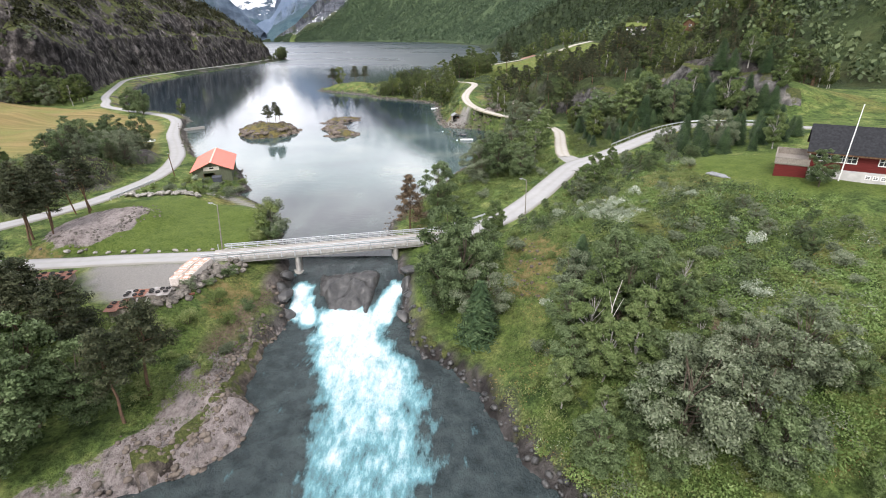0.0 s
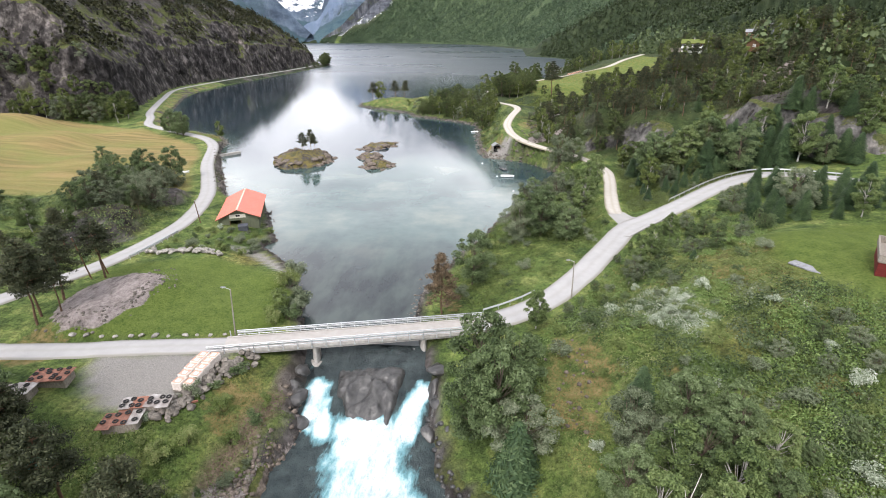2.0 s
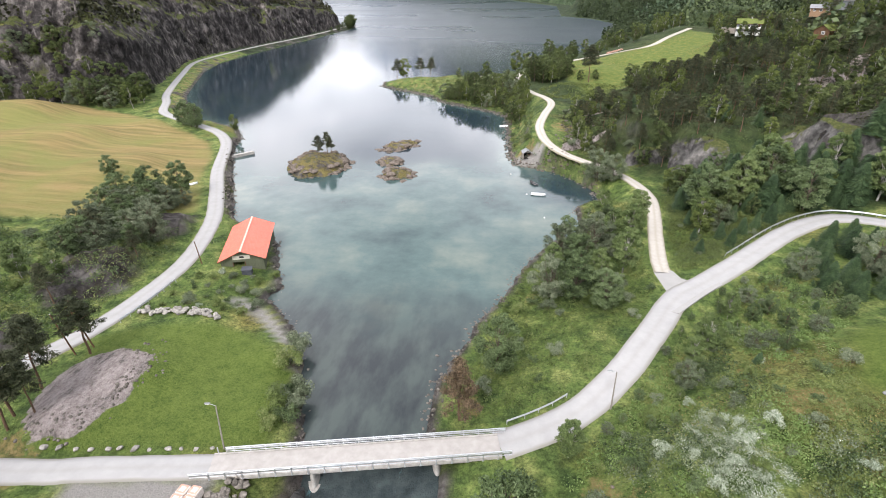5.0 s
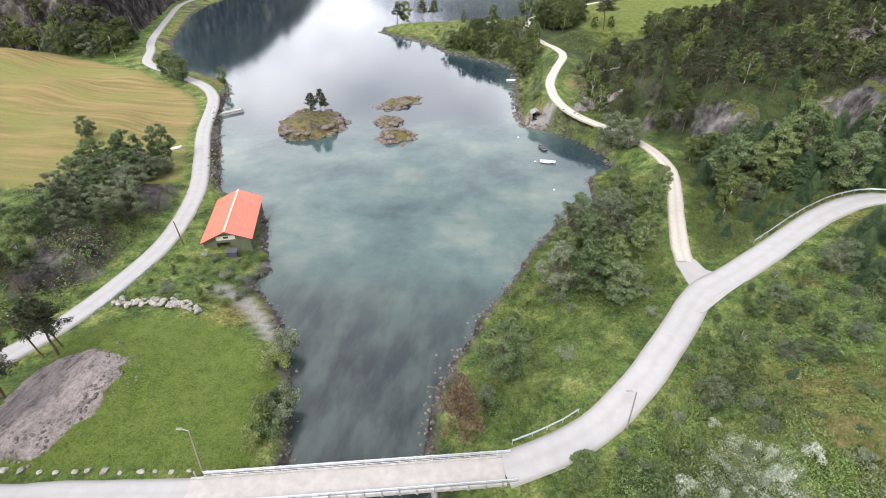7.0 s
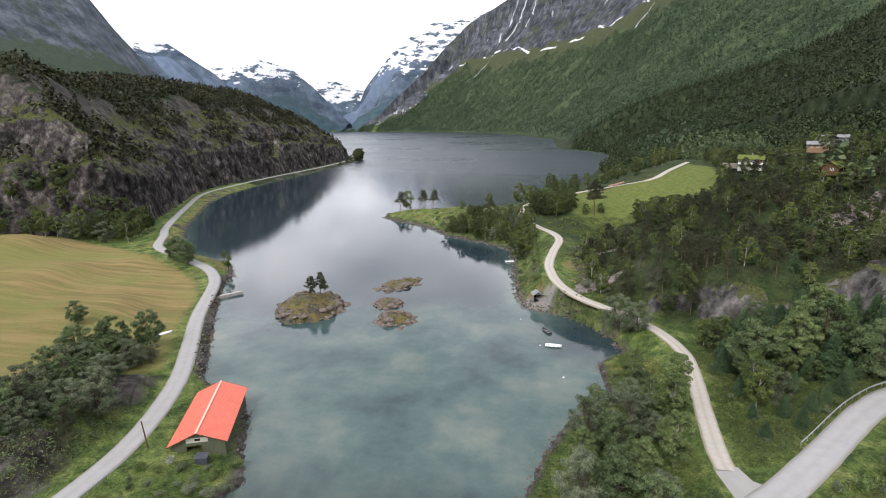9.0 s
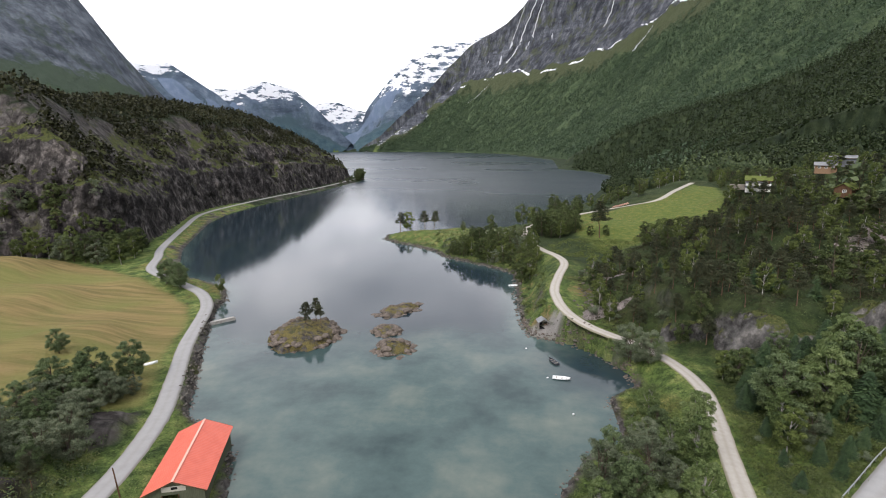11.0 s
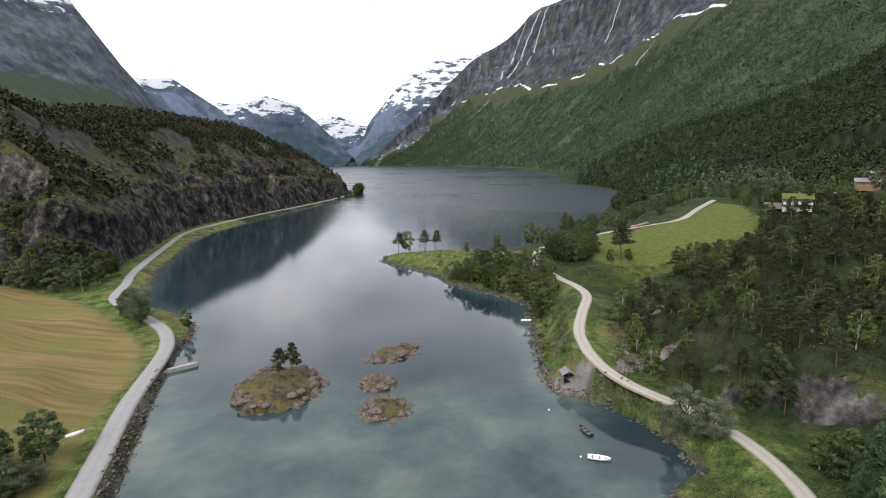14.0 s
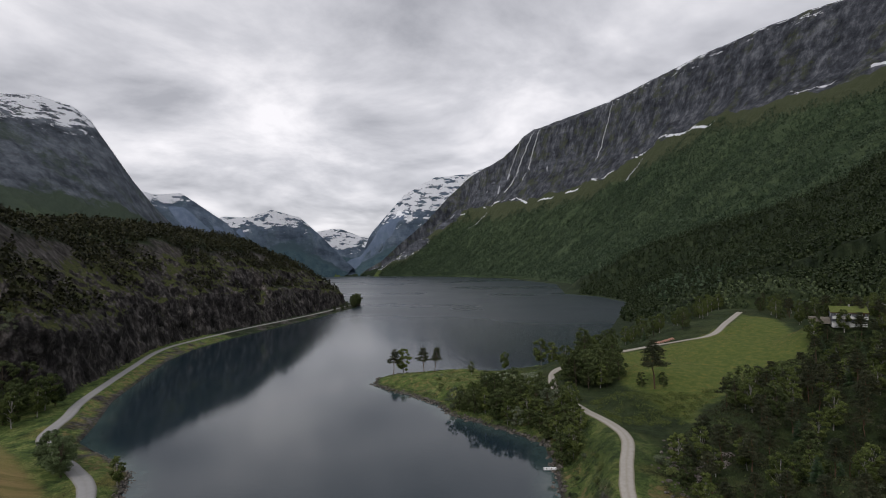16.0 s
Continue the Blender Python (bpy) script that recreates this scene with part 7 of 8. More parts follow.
scatter([(60, 181), (40, 184), (30, 196), (20, 210), (22, 236), (44, 258), (48, 280), (66, 300), (96, 318), (116, 356), (150, 372), (178, 330), (160, 250), (140, 190), (116, 160), (100, 168), (86, 180)],
        4.1, {"pine_small": 6, "birch_small": 4, "alder_small": 2, "spruce_small": 1}, 4.2, 8, "wood on the rocky hillside", 106, keep=0.97, limit=560)
scatter([(-360, 226), (-270, 276), (-222, 298), (-203, 300), (-190, 282), (-188, 268), (-230, 272), (-250, 262), (-275, 215), (-320, 190)], 5.6, {"alder_small": 6, "willow_small": 2, "birch_small": 2}, 7, 11, "trees below the cliff", 107)
scatter([(-220, 150), (-135, 134), (-110, 120), (-110, 105), (-180, 90), (-240, 120)], 6.5, {"alder_small": 5, "birch_small": 3}, 5, 8, "trees below the field", 108, limit=50)
scatter([(-42, 318), (-24, 302), (-4, 284), (-1, 260), (6, 262), (8, 276), (0, 300), (-8, 312), (-30, 328)], 3.1, {"alder_small": 6, "birch_small": 4, "willow_small": 1}, 4.5, 7.5, "thicket on the spit", 109)
scatter([(6, 318), (12, 312), (26, 318), (30, 342), (20, 350), (8, 340)], 3.8, {"alder_small": 6, "birch_small": 1}, 6.5, 9.5, "dark clump by the track", 110)
scatter([(18, 366), (40, 380), (60, 388), (80, 400), (110, 450), (130, 470), (140, 540), (70, 540), (35, 440), (15, 400)], 6.5, {"birch_small": 5, "alder_small": 4, "spruce_small": 2}, 6, 10, "wood beyond the meadow", 111, limit=45)
scatter([(-262, 870), (-280, 905), (-272, 925), (-262, 905), (-256, 880), (-257, 850), (-266, 850)], 5, {"alder_small": 1}, 8, 13, "trees on the cape", 112)
for cx, cy, ch in ((-257.5, 770, 5), (-257, 800, 6), (-258, 822, 7.5), (-257, 846, 7), (-260, 866, 8.5), (-262, 884, 9), (-264, 900, 8), (-272, 908, 9)):
    plant("alder_small", cx, cy, ch, "trees on the cape")
scatter([(130, 400), (150, 372), (190, 340), (230, 380), (210, 440), (150, 480), (128, 450)], 7.5, {"birch_small": 5, "pine_small": 3, "alder_small": 3}, 5, 9, "trees round the farms", 113, keep=0.8, limit=80)
scatter([(-100, 60), (-88, 75), (-78, 100), (-74, 122), (-90, 118), (-100, 100), (-115, 80)], 6, {"pine": 3, "birch": 3, "alder": 2}, 4, 7.5, "trees above the lake road", 114, keep=0.6)

scatter([(-104, 151), (-90, 153), (-84, 141), (-79, 124), (-88, 114), (-99, 128)], 3.6, {"willow": 5, "alder": 4}, 3.6, 6.0, "trees at the field's edge", 115, limit=34)
scatter([(38, 128), (45, 127), (62, 142), (74, 149), (72, 166), (42, 172), (39, 150)], 3.6, {"alder_small": 2, "birch_small": 3, "willow": 1, "spruce": 8}, 3.0, 6.5, "bushes between the roads", 116, limit=100)

scatter([(12, 82), (18, 90), (26, 102), (34, 111), (44, 120), (50, 118), (40, 108), (30, 95), (22, 84)], 2.6, {"alder": 3, "birch": 3, "willow": 3}, 0.7, 1.7, "bushes along the climbing road", 132, gap=1.2, limit=36)
scatter([(34, 90), (46, 100), (56, 108), (58, 118), (48, 122), (40, 112)], 3.0, {"alder": 4, "willow": 2, "spruce": 2}, 1.2, 2.8, "bushes on the upper slope", 133, limit=32)
scatter([(27, 50), (40, 52), (52, 60), (44, 72), (32, 66), (25, 60)], 3.4, {"alder": 3, "willow": 3, "birch": 1}, 1.0, 2.4, "bushes on the lower slope", 134, limit=34)

# shrubs
scatter([(8, 44), (14, 60), (10, 74), (16, 84), (30, 100), (44, 112), (50, 100), (44, 88), (48, 74), (56, 64), (58, 40), (40, 32), (24, 30)], 3.4, {"shrub": 5, "willow_shrub": 2, "pale_shrub": 1}, 0.8, 2.1, "shrubs on the east slope", 121, keep=0.8, limit=110)
scatter([(21, 71), (29, 73), (30, 83), (22, 82)], 1.9, {"pale_shrub": 4, "willow_shrub": 1}, 0.9, 1.7, "whitish shrubs on the east slope", 122)
scatter([(-31, 78), (-29.2, 86), (-32.5, 96), (-35.5, 99), (-35, 92), (-32.5, 84), (-33, 79)], 1.6, {"shrub": 4, "willow_shrub": 2}, 1.6, 3.2, "bushes on the lawn's shore", 123, water_gap=0.3)
scatter([(-66, 102), (-48, 104), (-47, 112), (-50, 122), (-56, 117), (-64, 118), (-67, 112)], 2.4, {"shrub": 4, "willow_shrub": 2, "pale_shrub": 1}, 0.8, 1.8, "bushes by the boathouse", 124, water_gap=0.6)
scatter([(-4, 90), (10, 90), (22, 104), (27, 116), (22, 150), (28, 170), (20, 165), (16, 148), (0, 120)], 3.0, {"shrub": 5, "willow_shrub": 2}, 0.8, 2.0, "shrubs on the east shore", 125, limit=45)
scatter([(-26, 44), (-24, 62), (-32, 68), (-40, 58), (-34, 42)], 2.4, {"shrub": 5, "pale_shrub": 1, "willow_shrub": 1}, 0.7, 2.0, "shrubs on the west bank", 126, limit=22)
scatter([(-100, 144), (-84, 140), (-80, 110), (-92, 100), (-112, 110), (-112, 134)], 3.2, {"shrub": 4, "willow_shrub": 2}, 0.9, 2.4, "shrubs under the field", 127, limit=28)
scatter([(32, 128), (40, 124), (54, 138), (66, 146), (46, 148), (38, 150)], 2.5, {"shrub": 6, "willow_shrub": 1}, 0.7, 1.5, "shrubs between the roads", 128, limit=20)
scatter([(-3, 206), (6, 214), (7, 250), (4, 258), (-1, 240)], 3.0, {"shrub": 5, "willow_shrub": 1}, 0.8, 2.2, "shrubs on the spit's bank", 129, limit=14)
scatter([(-80, 358), (-60, 345), (-42, 330), (-20, 330), (-15, 360), (-60, 380)], 5, {"shrub": 4, "pale_shrub": 1}, 0.8, 2.2, "shrubs on the spit", 130, limit=12)
scatter([(14, 200), (26, 192), (60, 182), (60, 200), (34, 225), (20, 240), (16, 225)], 3.6, {"shrub": 3, "willow_shrub": 1}, 1.0, 2.4, "shrubs on the rocky hillside", 131, limit=18)


# ---- undergrowth and far woods ----
def height_at(x, y):
    i = np.clip(np.searchsorted(GX, x) - 1, 0, len(GX) - 2)
    j = np.clip(np.searchsorted(GY, y) - 1, 0, len(GY) - 2)
    u, v = (x - GX[i]) / (GX[i + 1] - GX[i]), (y - GY[j]) / (GY[j + 1] - GY[j])
    return (HH[j, i] * (1 - u) + HH[j, i + 1] * u) * (1 - v) + (HH[j + 1, i] * (1 - u) + HH[j + 1, i + 1] * u) * v


def bracken(label, poly, n, leaf, seed, rmin=0.5, rmax=1.3, per=44, size=0.11, patch=-0.2, skip=()):
    """Low leafy mounds close together, as one mesh."""
    rng = np.random.default_rng(seed)
    xs, ys = zip(*poly)
    x, y = rng.uniform(min(xs), max(xs), n * 4), rng.uniform(min(ys), max(ys), n * 4)
    ok = inside(x, y, poly) & (signed(x, y, WATER) < -1.2) & off_roads(x, y, 1.0) & (grain(x, y, 10, seed, 3) > patch)
    for p in skip:
        ok &= ~inside(x, y, p)
    x, y = x[ok][:n], y[ok][:n]
    m = len(x)
    r = rng.uniform(rmin, rmax, m)
    d = sphere_dirs(rng, m * per).reshape(m, per, 3)
    d[..., 2] = np.abs(d[..., 2])
    rr = (r[:, None] * (0.7 + 0.4 * rng.random((m, per))))[..., None]
    squash = rng.uniform(0.5, 1.05, (m, 1, 1)) * np.array([0, 0, 1]) + np.array([1, 1, 0])
    pos = np.stack([x, y, height_at(x, y) - 0.1], -1)[:, None, :] + d * rr * squash
    v, f = leaf_quads(rng, pos.reshape(-1, 3), d.reshape(-1, 3), size, 0.5, 0.2)
    return tagged(new("undergrowth", fast_mesh("undergrowth", v, f, leaf)), label, "undergrowth", kind="stuff")


def undergrowth(name, label, poly, n, leaf, size, hmax, seed, patch=0.0, patch_size=9, skip=(), water_gap=0.8):
    rng = np.random.default_rng(seed)
    xs, ys = zip(*poly)
    x, y = rng.uniform(min(xs), max(xs), n * 3), rng.uniform(min(ys), max(ys), n * 3)
    ok = inside(x, y, poly) & (signed(x, y, WATER) < -water_gap) & off_roads(x, y, 0.5)
    ok &= grain(x, y, patch_size, seed, 3) > patch
    for p in skip:
        ok &= ~inside(x, y, p)
    x, y = x[ok][:n], y[ok][:n]
    m = len(x)
    lumps = np.clip(0.35 + 1.3 * grain(x, y, 3.2, seed + 5, 3), 0, 1.3)
    z = height_at(x, y) + rng.random(m) ** 0.7 * hmax * (0.15 + lumps)
    d = sphere_dirs(rng, m)
    d[:, 2] = np.abs(d[:, 2])
    v, f = leaf_quads(rng, np.stack([x, y, z], -1), d, size * (0.7 + 0.9 * rng.random(m)), 0.3, 0.1)
    ob = new(name, fast_mesh(name, v, f, leaf))
    return tagged(ob, label, "undergrowth", kind="stuff")


EAST = [(6, 30), (4, 56), (8, 74), (14, 84), (30, 104), (46, 122), (58, 124), (56, 108), (46, 98), (44, 86), (50, 74), (60, 62), (75, 60), (75, 28)]
bracken("mounds of green bracken on the east slope", EAST, 1700, LEAF["fern"], 221, 0.5, 1.6, 85, 0.13, 0.02, (DRY, SCAR))
bracken("mounds of rank weeds on the east slope", EAST, 1100, LEAF["weed"], 231, 0.4, 1.3, 60, 0.12, 0.0, (DRY, SCAR))
bracken("whitish flowering thicket on the east slope", [(20.5, 72), (27, 69.5), (31, 74), (31, 82), (25, 86), (21, 80)], 210, LEAF["pale"], 232, 0.4, 0.95, 120, 0.075, -0.6)
bracken("bushes on the bank below the gravel track", [(10, 203), (16, 199), (22, 192), (26, 184), (30, 184), (25, 192), (18, 199), (12, 207)], 90, LEAF["weed"], 233, 0.4, 1.1, 90, 0.1, -0.9)
bracken("mounds of dark bramble on the east slope", EAST, 800, LEAF["alder"], 222, 0.7, 2.1, 95, 0.14, 0.14, (DRY,))
bracken("mounds of grey-green willow scrub on the east slope", EAST, 360, LEAF["willow"], 223, 0.6, 1.7, 90, 0.12, 0.2, (DRY,))
bracken("mounds of bracken on the east shore", [(-8, 84), (8, 90), (22, 106), (28, 124), (30, 170), (22, 170), (16, 148), (-2, 118)], 420, LEAF["weed"], 224, 0.5, 1.3, 44, 0.14)
bracken("bracken between the two roads", [(32, 124), (38, 122), (60, 143), (72, 149), (60, 156), (38, 168)], 420, LEAF["hill_birch"], 225, 0.5, 1.2, 40, 0.14)
bracken("scrub on the outcrops above the lake road", [(-74, 96), (-76, 126), (-86, 144), (-130, 134), (-135, 104), (-100, 74)], 620, LEAF["alder"], 226, 0.7, 2.0, 44, 0.2, -0.3)
bracken("scrub on the western river bank", [(-25, 44), (-23.5, 62), (-31, 69), (-37, 60), (-44, 57), (-60, 56), (-58, 32)], 300, LEAF["weed"], 227, 0.4, 1.2, 44, 0.12, -0.1)
bracken("heath on the rocky hillside", [(18, 200), (60, 178), (100, 165), (140, 200), (150, 300), (110, 350), (60, 300), (18, 240)], 1900, LEAF["hill_pine"], 228, 0.8, 2.2, 50, 0.2, -0.3, (MEADOW,))
undergrowth("undergrowth", "whitish flowering weeds on the spit", [(-32, 368), (-16, 358), (-3, 338), (-5, 316), (-17, 316), (-28, 332)], 9000, LEAF["pale"], 0.16, 0.4, 211, -0.3)
undergrowth("undergrowth", "yellow-flowering grass in the far meadow", MEADOW, 16000, LEAF["straw"], 0.12, 0.3, 212, 0.05, 14)
bracken("bracken and brambles between the roads", [(33, 124), (40, 124), (60, 143), (72, 149), (70, 168), (40, 172), (38, 150)], 1000, LEAF["hill_alder"], 230, 0.6, 1.6, 70, 0.12, -0.3)
bracken("bushes above the gravel track", [(14, 262), (36, 270), (46, 288), (60, 308), (34, 302), (20, 300), (10, 290)], 330, LEAF["hill_birch"], 234, 0.6, 1.8, 60, 0.16, -0.3)
bracken("scrub on the spit", [(-84, 358), (-40, 312), (-6, 284), (0, 208), (12, 202), (8, 280), (-4, 320)], 700, LEAF["alder"], 229, 0.6, 1.8, 60, 0.15, -0.3)
undergrowth("undergrowth", "rank green weeds on the east slope", EAST, 90000, LEAF["weed"], 0.11, 0.55, 201, -0.15)
undergrowth("undergrowth", "dry ochre grass in patches on the east slope", EAST, 24000, LEAF["straw"], 0.11, 0.25, 202, 0.15, 8)
undergrowth("undergrowth", "whitish flowering weeds on the east slope", EAST, 12000, LEAF["pale"], 0.085, 0.9, 203, 0.36, 12)
undergrowth("undergrowth", "green weeds on the east shore", [(-8, 82), (8, 88), (22, 104), (27, 118), (30, 160), (24, 186), (16, 150), (-2, 120)], 34000, LEAF["weed"], 0.12, 0.6, 204, -0.3)
undergrowth("undergrowth", "green weeds on the west bank", [(-24, 40), (-22, 64), (-32, 70), (-36, 64), (-44, 58), (-60, 56), (-60, 30)], 20000, LEAF["weed"], 0.11, 0.55, 205, -0.1)
undergrowth("undergrowth", "green weeds along the lake road", [(-56, 117), (-47, 104), (-68, 100), (-72, 110), (-72, 124), (-90, 165), (-110, 210), (-130, 240), (-150, 258), (-120, 245), (-90, 172), (-60, 140)], 16000, LEAF["weed"], 0.14, 0.5, 206, -0.3)
undergrowth("undergrowth", "bracken and weeds between the roads", [(31, 122), (37, 121), (60, 142), (72, 148), (60, 158), (38, 168)], 16000, LEAF["hill_birch"], 0.14, 0.6, 207, -0.3)
undergrowth("undergrowth", "scrub under the field", [(-74, 95), (-76, 126), (-86, 146), (-130, 134), (-140, 100), (-100, 70)], 12000, LEAF["weed"], 0.22, 0.6, 208, -0.1)
undergrowth("undergrowth", "heather and scrub on the hillside", [(20, 196), (60, 178), (100, 165), (140, 200), (150, 300), (110, 350), (60, 300), (16, 240)], 30000, LEAF["hill_alder"], 0.2, 0.8, 209, -0.25, 9, (MEADOW,))
undergrowth("undergrowth", "grassy scrub on the spit", [(-84, 358), (-40, 312), (-6, 284), (0, 215), (8, 222), (8, 280), (-4, 320), (0, 390), (-60, 390)], 9000, LEAF["weed"], 0.28, 0.6, 210, -0.2)


def far_wood(name, label, x, y, leaf, hmin, hmax, seed, pointed, few=0, z=None):
    """Many small trees of a few leaves each, joined."""
    rng = np.random.default_rng(seed)
    n = len(x)
    z = height_at(x, y) if z is None else z
    h = rng.uniform(hmin, hmax, n)
    k = few or (16 if not pointed else 12)
    f = np.tile(np.linspace(0.10, 1.0, k), (n, 1)) + rng.normal(0, 0.03, (n, k))
    a = rng.uniform(0, 6.283, (n, k)) + np.arange(k) * 2.4
    if pointed:
        r = 0.21 * (1.03 - f) * rng.uniform(0.6, 1.1, (n, k))
    else:
        r = 0.30 * np.sin(np.pi * np.clip(f * 0.8 + 0.18, 0, 1)) * rng.uniform(0.4, 1.0, (n, k))
    px = x[:, None] + h[:, None] * r * np.cos(a)
    py = y[:, None] + h[:, None] * r * np.sin(a)
    pz = z[:, None] + h[:, None] * (f if not pointed else f * 0.96)
    out = np.stack([np.cos(a), np.sin(a), np.full_like(a, 0.35)], -1).reshape(-1, 3)
    size = (h[:, None] * ((0.12 if k > 10 else 0.17) if not pointed else 0.14) * (1.25 - 0.8 * f if pointed else np.ones_like(f))).reshape(-1)
    v, fc = leaf_quads(rng, np.stack([px, py, pz], -1).reshape(-1, 3), out, 1.0, 0.75, 0.15)
    c = np.stack([px, py, pz], -1).reshape(-1, 1, 3)
    v = (v.reshape(-1, 4, 3) - c) * size[:, None, None] + c
    # trees share a tone: one island of leaves keeps the leaf count low
    return tagged(new(name, fast_mesh(name, v.reshape(-1, 3), fc, leaf)), label, "forest", kind="stuff")


def spread(x0, x1, y0, y1, n, seed, test):
    rng = np.random.default_rng(seed)
    x, y = rng.uniform(x0, x1, n), rng.uniform(y0, y1, n)
    ok = test(x, y) & off_roads(x, y, 2.5) & (signed(x, y, WATER) < -4)
    return x[ok], y[ok]


def hill_test(x, y):
    d = signed(x, y, CLIFF_FOOT + [(-700, 900), (-700, 200)])
    g = grain(x, y, 40, 302, 3)
    hx = height_at(x + 3, y) - height_at(x - 3, y)
    hy = height_at(x, y + 3) - height_at(x, y - 3)
    steep = np.hypot(hx, hy) / 6
    return (d > 12) & (steep < 1.15 + 0.5 * g) & (d < 260)


x, y = spread(-560, -215, 180, 960, 16000, 301, hill_test)
far_wood("hill_wood", "pine and birch wood on top of the cliffs", x, y, LEAF["hill_pine"], 5, 10, 303, False)


def slope_test(x, y):
    return (x + 0.25 * y > 192) & ((x > 125) | (x + 0.25 * y > 255)) & (grain(x, y, 60, 311, 3) > -0.75) & ~((x > 110) & (x < 240) & (y > 300) & (y < 470)) & (x - 0.15 * y > -60)


x, y = spread(60, 760, -60, 1235, 24000, 312, slope_test)
mixed = grain(x, y, 90, 313, 4) + 0.0016 * (y - 700) - 0.0022 * (x - 300)
needle = (grain(x, y, 70, 313, 4) > -0.45) & (y + 0.9 * x > 690)
far_wood("spruce_forest", "dark spruce forest on the lower mountainside", x[needle], y[needle], LEAF["far_needle"], 8, 15, 314, True)
far_wood("birch_forest", "lighter broadleaf forest on the lower mountainside", x[~needle], y[~needle], LEAF["far_leaf"], 6, 11, 315, False)


# ---- mountains ----
def mountain_material(name, wood, scrub, rock, rock_scale, streak, snow_edge):
    """Wooded lower slope, bare rock with streaks above, old snow on ledges."""
    k = Nodes(name, 0.95, 0.1)
    green = k.ramp(k.math("ADD", k.noise(rock_scale * 1.6, 9, 0.72), k.math("MULTIPLY", k.math("SUBTRACT", k.attr("gully"), 0.5), 0.3)), [(0.34, wood[0]), (0.5, wood[1]), (0.68, wood[2])])
    green = k.mix(k.ramp(k.math("ADD", k.attr("scrub"), k.math("MULTIPLY", k.math("SUBTRACT", k.noise(rock_scale * 0.7, 8, 0.7), 0.5), 1.2)), [(0.4, (0, 0, 0)), (0.65, (0.85, 0.85, 0.85))]), green, scrub)
    face = k.ramp(k.noise(rock_scale, 10, 0.74, (1.0, 1.0, streak)), [(0.32, rock[0]), (0.5, rock[1]), (0.68, rock[2])])
    face = k.mix(0.8, face, k.ramp(k.noise(rock_scale * 0.35, 8, 0.7, (0.8, 0.8, 2.2)), [(0.36, (0.42, 0.43, 0.45)), (0.52, (1.0, 1.0, 1.0)), (0.68, (1.45, 1.42, 1.38))]), "MULTIPLY")
    face = k.mix(k.ramp(k.math("ADD", k.noise(rock_scale * 0.5, 9, 0.72), k.math("MULTIPLY", k.math("SUBTRACT", k.attr("gully"), 0.5), 0.25)), [(0.60, (0, 0, 0)), (0.71, (0.7, 0.7, 0.7))]), face, scrub)
    c = k.mix(k.ramp(k.math("ADD", k.attr("bare"), k.math("MULTIPLY", k.math("SUBTRACT", k.noise(rock_scale * 0.6, 9, 0.7), 0.5), 1.3)), [(0.42, (0, 0, 0)), (0.58, (1, 1, 1))]), green, face)
    drift = k.math("ADD", k.attr("snow"), k.math("MULTIPLY", k.math("SUBTRACT", k.noise(rock_scale * 0.9, 9, 0.68, (1.0, 1.0, 2.4)), 0.5), snow_edge))
    c = k.mix(k.ramp(drift, [(0.54, (0, 0, 0)), (0.60, (1, 1, 1))]), c, (0.82, 0.84, 0.88))
    k.colour(c)
    k.bump(k.noise(rock_scale * 2.5, 9, 0.75, (1.0, 1.0, 0.6)), 0.9, 0.4 / rock_scale)
    return k.m


M["slope_rock"] = mountain_material("wooded_mountain_slope", ((0.018, 0.032, 0.016), (0.042, 0.068, 0.034), (0.085, 0.118, 0.06)), (0.075, 0.085, 0.045),
                                    ((0.020, 0.023, 0.029), (0.070, 0.076, 0.090), (0.20, 0.21, 0.23)), 0.026, 0.2, 1.5)
M["bluff_rock"] = mountain_material("grey_green_bluff", ((0.024, 0.042, 0.026), (0.05, 0.08, 0.046), (0.085, 0.115, 0.07)), (0.062, 0.086, 0.062),
                                    ((0.045, 0.056, 0.070), (0.112, 0.130, 0.156), (0.21, 0.235, 0.265)), 0.018, 0.3, 2.0)
# distance haze is painted in as blue in these wood, scrub and rock colours
M["hazy_far_rock"] = mountain_material("blue_grey_far_mountain", ((0.036, 0.072, 0.095), (0.055, 0.100, 0.125), (0.08, 0.13, 0.15)), (0.07, 0.11, 0.13),
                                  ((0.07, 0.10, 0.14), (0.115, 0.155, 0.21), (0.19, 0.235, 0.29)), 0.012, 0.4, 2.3)


